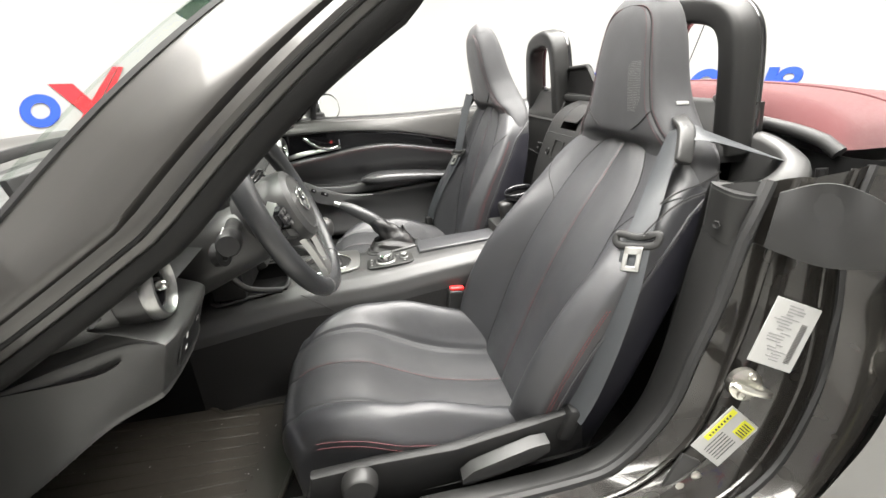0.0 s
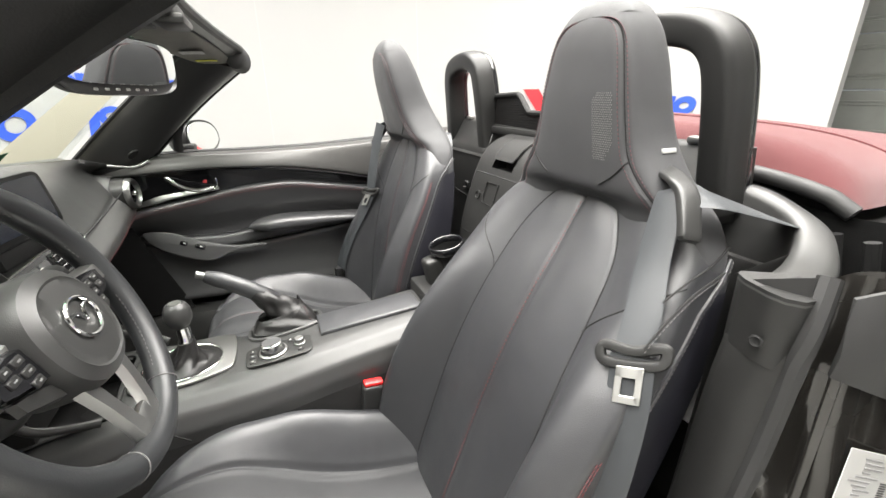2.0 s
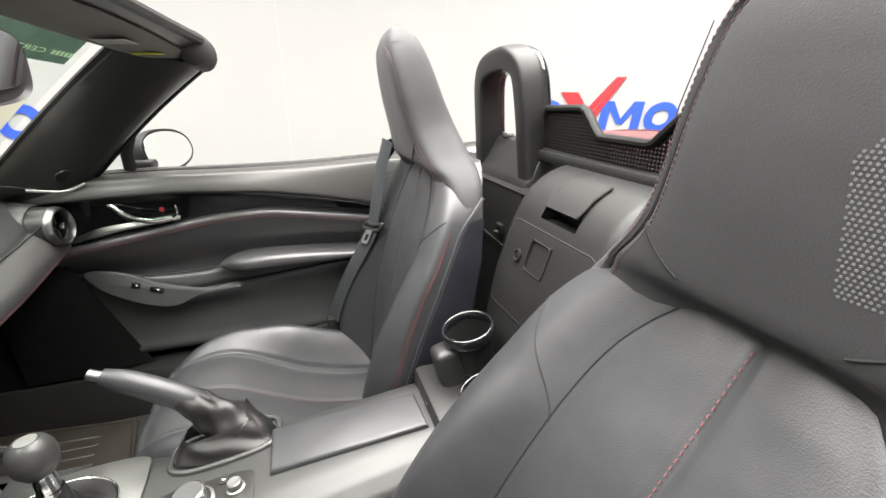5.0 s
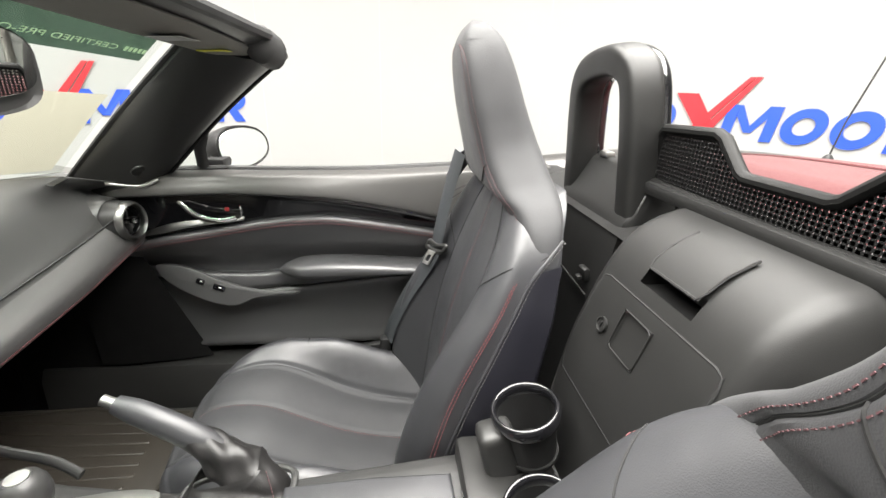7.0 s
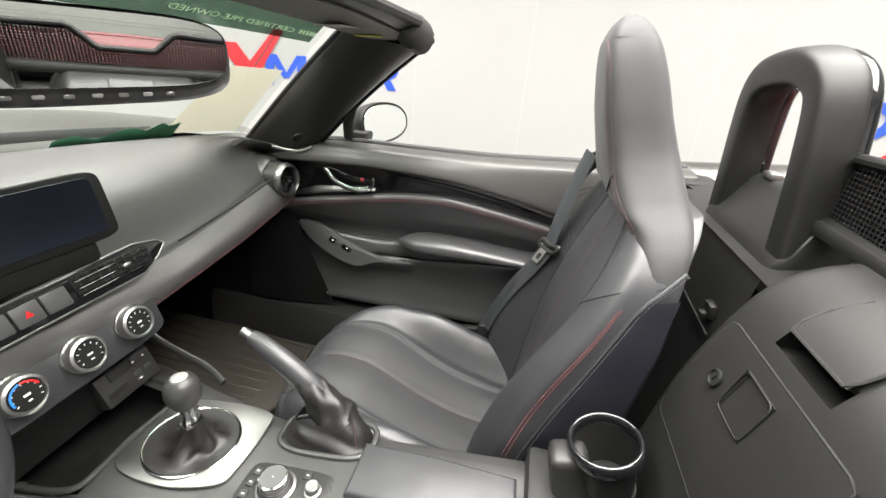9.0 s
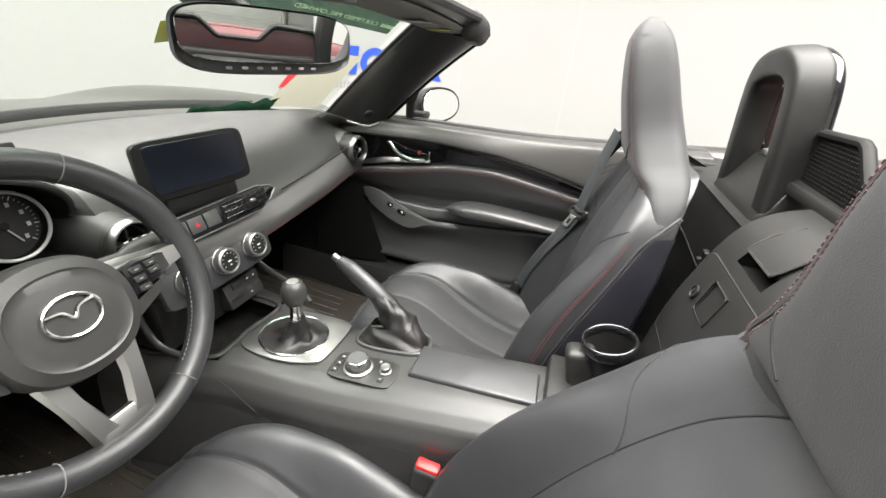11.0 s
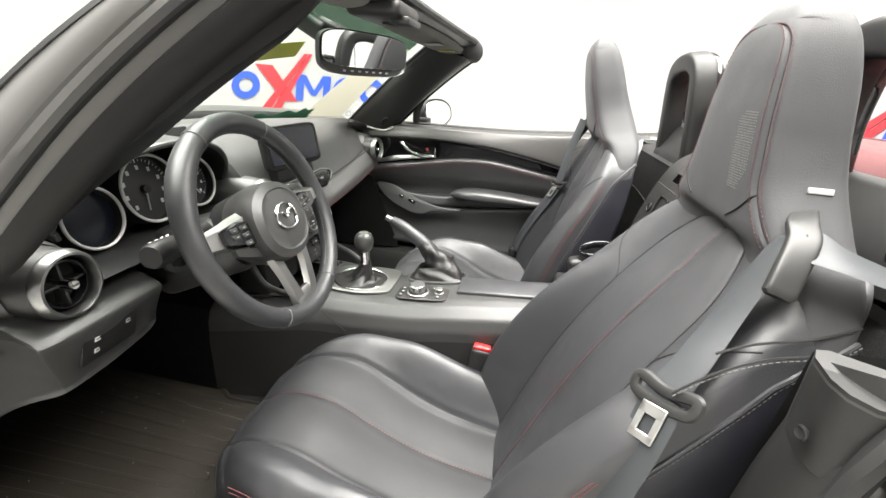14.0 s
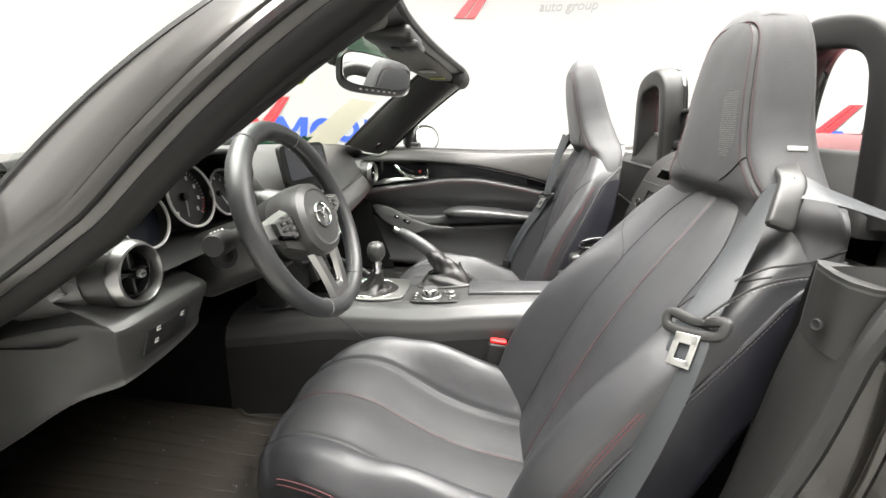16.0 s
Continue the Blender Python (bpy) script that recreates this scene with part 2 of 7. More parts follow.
RED_PLASTIC = mat("red_plastic", (0.55, 0.012, 0.012), 0.35)
WALL = mat("white_wall", (0.305, 0.305, 0.301), 0.75, vary=0.02, wave=0.002, wave_size=1.2)
SEAM_GREY = mat("joint_grey", (0.33, 0.33, 0.325), 0.8, vary=0.08)
FLOOR = mat("floor_grey", (0.42, 0.42, 0.40), 0.45, vary=0.15, wave_size=3)
CEIL = mat("ceiling_white", (0.78, 0.78, 0.77), 0.8, vary=0.03)
SIGN_BLUE = mat("sign_blue", (0.010, 0.055, 0.42), 0.45, vary=0.05)
SIGN_RED = mat("sign_red", (0.44, 0.010, 0.018), 0.45, vary=0.05)
SIGN_GREY = mat("sign_grey", (0.20, 0.20, 0.20), 0.5, vary=0.05)
WHITE = mat("white_print", (0.72, 0.72, 0.70), 0.5, vary=0.04)
PAPER = mat("label_paper", (0.32, 0.32, 0.31), 0.55, vary=0.06)
INK = mat("ink", (0.03, 0.03, 0.03), 0.5)
YELLOW = mat("yellow_print", (0.50, 0.50, 0.02), 0.5)
GREEN = mat("green_print", (0.05, 0.20, 0.11), 0.5)
AMBER = mat("amber", (0.8, 0.35, 0.05), 0.5)
BLUE_PRINT = mat("blue_print", (0.02, 0.2, 0.7), 0.5)
VISOR = mat("visor_cloth", (0.15, 0.145, 0.13), 0.85, grain=0.0003, size=900)
SCREEN = mat("screen_glass", (0.010, 0.013, 0.022), 0.22, rough_vary=0.03, spec=0.35)
DIAL_RING = mat("dial_ring", (0.52, 0.52, 0.51), 0.30, 0.25, vary=0.03, rough_vary=0.03)
DIAL_FACE = mat("dial_face", (0.030, 0.030, 0.032), 0.45)
DOOR_GREY = mat("garage_door_grey", (0.30, 0.31, 0.29), 0.55, vary=0.06)
DEFLECT = mat("deflector_black", (0.012, 0.012, 0.012), 0.38)

MIRROR = bpy.data.materials.new("mirror_glass")
MIRROR.use_nodes = True
MIRROR.node_tree.nodes["Principled BSDF"].inputs["Base Color"].default_value = (0.86, 0.88, 0.87, 1)
MIRROR.node_tree.nodes["Principled BSDF"].inputs["Metallic"].default_value = 1.0
MIRROR.node_tree.nodes["Principled BSDF"].inputs["Roughness"].default_value = 0.02


def glass(name, col):
    m = bpy.data.materials.new(name)
    m.use_nodes = True
    nt = m.node_tree
    nt.nodes.remove(nt.nodes["Principled BSDF"])
    out = nt.nodes["Material Output"]
    mix, tr, gl = (nt.nodes.new(k) for k in ("ShaderNodeMixShader", "ShaderNodeBsdfTransparent", "ShaderNodeBsdfGlossy"))
    tr.inputs["Color"].default_value = (*col, 1)
    gl.inputs["Roughness"].default_value = 0.02
    mix.inputs[0].default_value = 0.05
    nt.links.new(tr.outputs["BSDF"], mix.inputs[1])
    nt.links.new(gl.outputs["BSDF"], mix.inputs[2])
    nt.links.new(mix.outputs["Shader"], out.inputs["Surface"])
    return m


TRANSLUCENT = bpy.data.materials.new("thin_paper")
TRANSLUCENT.use_nodes = True
nt = TRANSLUCENT.node_tree
mixer, through_paper = nt.nodes.new("ShaderNodeMixShader"), nt.nodes.new("ShaderNodeBsdfTranslucent")
nt.nodes["Principled BSDF"].inputs["Base Color"].default_value = (0.27, 0.255, 0.21, 1)
nt.nodes["Principled BSDF"].inputs["Roughness"].default_value = 0.7
through_paper.inputs["Color"].default_value = (0.24, 0.225, 0.185, 1)
mixer.inputs[0].default_value = 0.55
nt.links.new(nt.nodes["Principled BSDF"].outputs["BSDF"], mixer.inputs[1])
nt.links.new(through_paper.outputs["BSDF"], mixer.inputs[2])
nt.links.new(mixer.outputs["Shader"], nt.nodes["Material Output"].inputs["Surface"])

PRINT_PALE = TRANSLUCENT.copy()
PRINT_PALE.name = "pale_print"
PRINT_PALE.node_tree.nodes["Principled BSDF"].inputs["Base Color"].default_value = (0.80, 0.76, 0.60, 1)
PRINT_PALE.node_tree.nodes["Translucent BSDF"].inputs["Color"].default_value = (0.80, 0.76, 0.60, 1)
GLASS = glass("windscreen_glass", (0.86, 0.90, 0.87))
GREEN_FILM = glass("green_film", (0.10, 0.16, 0.12))


def glow(name, col, strength):
    m = bpy.data.materials.new(name)
    m.use_nodes = True
    b = m.node_tree.nodes["Principled BSDF"]
    b.inputs["Emission Color"].default_value = (*col, 1)
    b.inputs["Emission Strength"].default_value = strength
    return m


LAMP_GLOW = glow("lamp_diffuser", (1.0, 0.975, 0.925), 5.0)

# ---- the booth ----
MID = (0.1, 0.0)
RADIUS, HIGH = 3.8, 3.2
setting("floor", ([(-6, -6, 0), (7, -6, 0), (7, 6, 0), (-6, 6, 0)], [(0, 1, 2, 3)]), FLOOR, "smooth grey floor of the photo booth", "floor")
setting("ceiling", join(([(-6, -6, HIGH), (7, -6, HIGH), (7, 6, HIGH), (-6, 6, HIGH)], [(3, 2, 1, 0)])), CEIL, "plain white ceiling with light panels", "ceiling")


def round_wall(a0, a1, r0, r1, z0, z1, n=96):
    def f(u, v):
        a = radians(lerp(a0, a1, u))
        r, z = [(r0, z0), (r0, z1), (r1, z1), (r1, z0)][round(v * 4) % 4]
        return MID[0] + r * math.cos(a), MID[1] + r * math.sin(a), z
    return surf(f, n, 4, loop_v=True, caps=True)


setting("wall_round", round_wall(14.0, 322.0, RADIUS, RADIUS + 0.12, 0, HIGH), WALL, "curved white wall of the photo booth", "wall", sharp=60)
for a in (88.5, 66.0, 104.0, 140.0):
    setting("trim", round_wall(a, a + 0.10, RADIUS - 0.0015, RADIUS + 0.004, 0.0, HIGH, 2), SEAM_GREY, "faint vertical joint of the booth wall", "wall joint")
setting("wall_side", join(moved(rbox(4.0, 0.12, HIGH, 0.002, 1), pose(5.1, 2.95, HIGH / 2)), moved(rbox(4.0, 0.12, HIGH, 0.002, 1), pose(5.1, -3.4, HIGH / 2))), WALL, "plain white wall beside the garage door", "wall")

garage = thing("garage_door", "grey sectional garage door with raised ribs and a dark track", "door", (5.6, 0, 0), kind="structure")
for k in range(6):
    part("door_panel", moved(join(rbox(0.05, 6.2, 0.50, 0.006), *[moved(rbox(0.012, 6.2, 0.018, 0.004, 1), pose(-0.028, 0, dz)) for dz in (-0.15, -0.12, 0.12, 0.15)]), pose(5.6, -0.2, 0.27 + 0.51 * k)), DOOR_GREY, garage)
part("track", moved(rbox(0.06, 0.07, 3.1, 0.006), pose(5.54, 0.95, 1.55)), STEEL, garage, "dark steel door track")

for lx, ly in LAMPS:
    lamp = thing("ceiling_panel_light", "square white light panel on the ceiling", "ceiling light", (lx, ly, HIGH), group="ceiling lights")
    part("housing", moved(rbox(1.46, 1.64, 0.05, 0.008), pose(lx, ly, HIGH - 0.025)), WHITE, lamp)
    part("diffuser", moved(rbox(1.40, 1.58, 0.008, 0.003, 1), pose(lx, ly, HIGH - 0.053)), LAMP_GLOW, lamp)


def on_wall(piece, a, z, out=0.012):
    """Bends a flat piece (x along the wall to the viewer's right, y up, z out of the wall) onto the round wall at angle a."""
    verts = []
    for x, y, d in piece[0]:
        ang = radians(a) - x / RADIUS
        r = RADIUS - d
        verts.append((MID[0] + r * math.cos(ang), MID[1] + r * math.sin(ang), z + y))
    return verts, piece[1]


def ring_plate(rx, ry, bx, by, thick, n=40, lean=0.18):
    rings = []
    for k, d in ((1, 0.0), (1, thick), (0, thick), (0, 0.0)):
        ax, ay = (rx, ry) if k else (bx, by)
        rings.append([(ax * math.cos(2 * math.pi * j / n) + lean * ay * math.sin(2 * math.pi * j / n), ay * math.sin(2 * math.pi * j / n), d) for j in range(n)])
    return loft(rings + [rings[0]], caps=False)

def fine_quad(a, b, c, d, thick, n=8):
    """A bar between four corners, cut across so that it can bend with the wall."""
    rings = []
    for i in range(n + 1):
        t = i / n
        p, q = [lerp(a[k], b[k], t) for k in (0, 1)], [lerp(d[k], c[k], t) for k in (0, 1)]
        rings.append([(*p, 0.0), (*p, thick), (*q, thick), (*q, 0.0)])
    return loft(rings)


def wall_sign(a, z, tail=0.75, words_at=0.92, words_x=-0.08, h=0.29):
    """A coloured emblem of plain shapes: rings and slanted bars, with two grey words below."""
    sign = thing("wall_sign", "raised blue and red emblem with small grey words on white wall", "sign", on_wall(([(0, 0, 0)], []), a, z)[0][0], group="wall signs")

    def put(name, piece, m, x, y=0.0, label=""):
        part(name, on_wall(([(p[0] + x, p[1] + y, p[2]) for p in piece[0]], piece[1]), a, z), m, sign, label)

    w = h
    t = 0.02
    k = 0.42 * h
    put("blue_ring", ring_plate(0.42 * w, k, 0.21 * w, 0.50 * k, t), SIGN_BLUE, -1.99 * w)
    put("red_bar", fine_quad((-1.64 * w, 0.66 * h), (-1.12 * w, 0.66 * h), (-0.40 * w, -0.45 * h), (-0.86 * w, -0.45 * h), t), SIGN_RED, 0.0)
    for f0, f1 in ((0.0, 0.46), (0.56, 1.0)):
        low = [lerp(-0.08 - 0.83 * (1.08 + tail), 0.18 - 0.64 * (1.08 + tail), f) * w for f in (f0, f1)]
        top = [lerp(-0.08, 0.18, f) * w for f in (f0, f1)]
        put("red_stroke", fine_quad((low[0], -tail * h), (top[0], 1.08 * h), (top[1], 1.08 * h), (low[1], -tail * h), t + 0.004), SIGN_RED, 0.0)
    for x0 in (-0.46, 0.44):
        put("blue_bar", fine_quad((x0 * w, -k), ((x0 + 0.10) * w, k), ((x0 + 0.34) * w, k), ((x0 + 0.24) * w, -k), t), SIGN_BLUE, 0.0)
    put("blue_wedge", fine_quad((-0.30 * w, k), (-0.06 * w, k), (0.25 * w, -0.55 * k), (0.08 * w, -0.55 * k), t - 0.003), SIGN_BLUE, 0.0)
    put("blue_wedge", fine_quad((0.50 * w, k), (0.72 * w, k), (0.23 * w, -0.55 * k), (0.07 * w, -0.55 * k), t - 0.005), SIGN_BLUE, 0.0)
    put("blue_ring", ring_plate(0.42 * w, k, 0.21 * w, 0.50 * k, t), SIGN_BLUE, 1.24 * w)
    put("blue_ring", ring_plate(0.42 * w, k, 0.21 * w, 0.50 * k, t), SIGN_BLUE, 2.18 * w)
    put("blue_bar", fine_quad((0.0, -k), (0.10 * w, k), (0.34 * w, k), (0.24 * w, -k), t), SIGN_BLUE, 2.70 * w)
    put("blue_ring", ring_plate(0.30 * w, 0.62 * k, 0.13 * w, 0.22 * k, t - 0.004), SIGN_BLUE, 3.29 * w, 0.38 * k)
    put("blue_bar", fine_quad((0.42 * w, -k), (0.20 * w, -0.05 * k), (0.46 * w, -0.05 * k), (0.70 * w, -k), t - 0.006), SIGN_BLUE, 2.84 * w)
    line = bpy.data.curves.new("words", "FONT")
    line.body, line.size, line.extrude, line.shear = "auto group", 0.44 * h, 0.004, 0.2
    holder = bpy.data.objects.new("words", line)
    scene.collection.objects.link(holder)
    bpy.context.view_layer.update()
    words = holder.evaluated_get(bpy.context.evaluated_depsgraph_get()).to_mesh()
    piece = [(p.co.x, p.co.y - words_at * h, p.co.z + 0.004) for p in words.vertices], [tuple(f.vertices) for f in words.polygons]
    bpy.data.objects.remove(holder)
    put("grey_words", piece, SIGN_GREY, words_x * w, 0.0, "small grey words")


for a, z, tail, words_at, words_x in ((122.1, 0.823, 0.97, 0.88, -0.08), (42.8, 0.872, 0.80, 0.95, 0.22), (86.4, 2.38, 1.36, 1.12, 0.85), (196.0, 0.84, 0.75, 0.92, -0.08), (274.0, 0.84, 0.75, 0.92, -0.08)):
    wall_sign(a, z, tail, words_at, words_x)

# ---- stitching ----
def stitches(path, length=0.0045, gap=0.0022, r=0.0007):
    """Short raised threads along a path of close points."""
    pieces, left, pts = [], 0.0, [Vector(p) for p in path]
    start, on = pts[0], True
    for a, b in zip(pts, pts[1:]):
        seg = (b - a).length
        pos = 0.0
        while seg - pos > 1e-9:
            want = (length if on else gap) - left
            if pos + want <= seg:
                pos += want
                here = a.lerp(b, pos / seg)
                if on:
                    d = (here - start)
                    if d.length > 1e-5:
                        d.normalize()
                        s = d.orthogonal().normalized() * r
                        w = d.cross(s)
                        pieces.append(([start + s, start + w, start - s, start - w, here + s, here + w, here - s, here - w],
                                       [(0, 1, 5, 4), (1, 2, 6, 5), (2, 3, 7, 6), (3, 0, 4, 7), (3, 2, 1, 0), (4, 5, 6, 7)]))
                start, on, left = here, not on, 0.0
            else:
                left += seg - pos
                pos = seg
    return join(*pieces)


# ---- seats ----
SEAT_SPINE = [(0.26, 0.285), (0.33, 0.300), (0.423, 0.333), (0.53, 0.372), (0.633, 0.416), (0.72, 0.462), (0.80, 0.510), (0.866, 0.547), (0.93, 0.585), (1.0, 0.62)]
SEAT_WIDE = [(0.26, 0.215), (0.34, 0.228), (0.45, 0.240), (0.58, 0.244), (0.68, 0.240), (0.76, 0.231), (0.80, 0.221), (0.82, 0.212), (0.835, 0.202), (0.85, 0.189), (0.862, 0.174), (0.876, 0.152)]
SEAT_BOLSTER = [(0.26, 0.050), (0.36, 0.078), (0.48, 0.090), (0.60, 0.076), (0.68, 0.052), (0.74, 0.030), (0.80, 0.020), (0.86, 0.010), (0.90, 0.006)]

SEAT_DEEP = [(0.26, 0.13), (0.5, 0.125), (0.70, 0.105), (0.78, 0.082), (0.83, 0.070), (0.865, 0.072)]


# the seam on the backrest's side: share of its depth, height
SIDE_LINE = [(0.12, 0.300), (0.15, 0.420), (0.20, 0.536), (0.27, 0.660), (0.28, 0.735), (0.36, 0.785), (0.60, 0.808), (0.90, 0.826)]


def back_edge(z):
    return curve_table(z, [(0.26, 0.122), (0.45, 0.133), (0.55, 0.134), (0.66, 0.128), (0.745, 0.120), (0.80, 0.108), (0.84, 0.086), (0.868, 0.062), (0.89, 0.045), (0.95, 0.03)])


def spread(s, edge, w):
    """Columns of a seat face: half of them inside the seam at edge, half on the bolster."""
    t = abs(s)
    if t < 0.5:
        t *= 2
        a = edge * (0.55 * t + 0.45 * (1 - (1 - t) ** 2))
    else:
        t = t * 2 - 1
        a = edge + (w - edge) * (0.35 * t + 0.65 * t * t * (3 - 2 * t))
    return math.copysign(a, s)


def back_front(o, z, w):
    """How far back the front face of the backrest lies, o metres off its middle."""
    x = curve_table(z, SEAT_SPINE)
    a = abs(o)
    edge = back_edge(z)
    bol = curve_table(z, SEAT_BOLSTER)
    crest = edge + (w - edge) * 0.62
    x -= bol * step(edge - 0.004, crest, a) * (1 - 0.28 * step(crest, w, a))
    x -= 0.0035 * bump(a, edge * 0.52, edge * 0.5)
    for c, wd, dp in ((0.0, 0.006, 0.004), (edge, 0.0070, 0.0008)):
        x += dp * bump(a, c, wd)
    q = a / w
    return x + 0.020 * (1 - math.sqrt(max(1 - q ** 16, 0)))


def back_point(u, v):
    z = 0.26 + 0.616 * u
    w = curve_table(z, SEAT_WIDE)
    deep = curve_table(z, SEAT_DEEP)
    nf = 0.68
    if v < nf:
        o = spread(v / nf * 2 - 1, back_edge(z), w)
        return back_front(o, z, w), o, z
    # flat sides and a flat rear with narrow rounded corners
    s = (v - nf) / (1 - nf) * 2 - 1
    t = abs(s)
    x0, xr = back_front(w, z, w), curve_table(z, SEAT_SPINE) + deep
    rows = [(0.0, 0.0, 1.0), (0.45, w * 0.85, 1.0), (0.55, w * 0.94, 0.985), (0.62, w * 0.985, 0.93), (0.80, w * 1.0, 0.55), (1.0, w, 0.0)]
    o = math.copysign(table(t, [(a, b) for a, b, c in rows]), -s)
    return lerp(x0, xr, table(t, [(a, c) for a, b, c in rows])), o, z


HEAD_WIDE = [(0.785, 0.2210), (0.80, 0.2190), (0.82, 0.2125), (0.835, 0.2055), (0.85, 0.1960), (0.87, 0.1780), (0.885, 0.1620), (0.90, 0.1475), (0.945, 0.117), (0.98, 0.104), (1.02, 0.095), (1.06, 0.085), (1.09, 0.074), (1.11, 0.061), (1.123, 0.047), (1.131, 0.031), (1.136, 0.006)]
HEAD_PAD = [(0.785, 0.178), (0.80, 0.176), (0.845, 0.166), (0.881, 0.143), (0.91, 0.116), (0.935, 0.099), (0.97, 0.089), (1.03, 0.077), (1.07, 0.067), (1.085, 0.060), (1.095, 0.051), (1.102, 0.038), (1.106, 0.020), (1.108, 0.002), (1.14, 0.0015)]
HEAD_FRONT = [(0.785, 0.536), (0.80, 0.535), (0.82, 0.533), (0.84, 0.532), (0.86, 0.531), (0.872, 0.527), (0.882, 0.520), (0.90, 0.514), (1.0, 0.508), (1.06, 0.510), (1.09, 0.514), (1.106, 0.519), (1.12, 0.527), (1.130, 0.537), (1.136, 0.547)]
HEAD_REAR = [(0.785, 0.568), (0.80, 0.582), (0.82, 0.597), (0.84, 0.608), (0.87, 0.615), (0.9, 0.614), (0.945, 0.608), (1.0, 0.600), (1.05, 0.594), (1.09, 0.586), (1.11, 0.578), (1.125, 0.567), (1.132, 0.559), (1.136, 0.552)]
HEAD_N = 4.6
HEAD_SIDE = 44


@functools.lru_cache(maxsize=4096)
def head_half(z):
    """Half a cut through the head restraint: (off the middle, back) from the front's middle round to the rear's middle; the seam is point 9."""
    w, p, f, r = (curve_table(z, t) for t in (HEAD_WIDE, HEAD_PAD, HEAD_FRONT, HEAD_REAR))
    w = max(w, 0.003)
    p = max(min(p, w * 0.93), 0.0004)
    r = max(r, f + 0.003)
    h, xc = (r - f) / 2, (r + f) / 2
    k = min(p / 0.03, 1)
    n = lerp(5.0, HEAD_N, step(0.82, 0.93, z))

    def front(a):
        return xc - h * max(1 - (a / w) ** n, 0) ** (1 / n)

    low = 1 - step(0.80, 0.872, z)
    chin = 0.016 * (1 - step(0.874, 0.888, z)) + 0.014 * low
    out = []
    for q in (0.0, 0.2, 0.4, 0.58, 0.72, 0.83, 0.91):
        out.append((p * q, front(p * q) + chin * (1 - step(0.03, 0.13, p * q))))
    for d, g in ((-0.0045, 0.0005), (-0.002, 0.0022), (0.0, 0.0046), (0.0025, 0.0018)):
        a = min(max(p + d * k, p * 0.92), w * 0.975)
        out.append((a, front(a) + g * k))
    a0 = math.acos(min(max((xc - front(out[-1][0])) / h, 0), 1) ** (n / 2))
    # the side and the rear, in even steps along the outline
    fine = []
    for i in range(161):
        t = lerp(a0, math.pi, i / 160)
        c, s_ = math.cos(t), max(math.sin(t), 0)
        fine.append((w * s_ ** (2 / n), xc - math.copysign(h * abs(c) ** (2 / n), c)))
    fine[-1] = (0.0, r)
    run = [0.0]
    for p, q in zip(fine, fine[1:]):
        run.append(run[-1] + math.hypot(q[0] - p[0], q[1] - p[1]))
    j = 0
    for i in range(1, HEAD_SIDE + 1):
        want = run[-1] * i / HEAD_SIDE
        while j < 159 and run[j + 1] < want:
            j += 1
        t = (want - run[j]) / max(run[j + 1] - run[j], 1e-9)
        out.append((lerp(fine[j][0], fine[j + 1][0], t), lerp(fine[j][1], fine[j + 1][1], t)))
    return out


def head_point(u, v):
    z = 0.785 + 0.351 * (1 - (1 - u) ** 1.8)
    half = head_half(z)
    n = len(half) - 1
    k = round((1 - abs(2 * v - 1)) * n)
    a, x = half[k]
    return x, a if v < 0.5 else -a, z


CUSH_TOP = [(-0.178, 0.392), (-0.15, 0.412), (-0.10, 0.424), (-0.03, 0.416), (0.05, 0.376), (0.12, 0.342), (0.20, 0.318), (0.30, 0.303), (0.40, 0.30)]
CUSH_BOL = [(-0.178, 0.010), (-0.10, 0.024), (0.0, 0.052), (0.10, 0.094), (0.20, 0.092), (0.30, 0.080), (0.40, 0.07)]


def cushion_edge(x):
    return curve_table(x, [(-0.178, 0.150), (-0.05, 0.142), (0.1, 0.128), (0.3, 0.118)])


def cushion_top(x, o):
    z = curve_table(x, CUSH_TOP)
    a = abs(o)
    w = 0.236
    edge = cushion_edge(x)
    z += curve_table(x, CUSH_BOL) * step(edge - 0.02, 0.192, a) * (1 - 0.30 * step(0.20, w, a))
    z += 0.006 * bump(a, edge * 0.5, edge * 0.5)
    for c, wd, dp in ((0.0, 0.006, 0.004), (edge, 0.007, 0.005)):
        z -= dp * bump(a, c, wd)
    return z - 0.035 * (1 - math.sqrt(max(1 - (a / w) ** 10, 0)))


def cushion_point(u, v):
    nose = 0.14
    w = 0.236
    if u < nose:
        t = u / nose
        drop = 0.062 * (1 - math.sin(math.pi / 2 * t))
        xs = -0.178
        x = lerp(-0.206, -0.178, 1 - math.cos(math.pi / 2 * t))
    else:
        t = (u - nose) / (1 - nose)
        x = -0.178 + 0.558 * t
        drop, xs = 0.0, x
    w *= 1 - 0.24 * (1 - step(-0.24, 0.06, x))
    nf = 0.66
    low = 0.262
    if v < nf:
        o = spread(v / nf * 2 - 1, cushion_edge(xs) * w / 0.236, w)
        return x + 0.040 * (abs(o) / w) ** 4 * (1 - step(-0.21, -0.05, x)), o, cushion_top(xs, o / w * 0.236) - drop
    s = (v - nf) / (1 - nf)
    edge = cushion_top(xs, 0.236) - drop
    if s < 0.4:
        return x + 0.040 * (1 - step(-0.21, -0.05, x)), w, lerp(edge, low, s / 0.4)
    if s < 0.6:
        return x + 0.040 * (1 - step(-0.21, -0.05, x)), lerp(w, -w, (s - 0.4) / 0.2), low
    return x + 0.040 * (1 - step(-0.21, -0.05, x)), -w, lerp(low, edge, (s - 0.6) / 0.4)


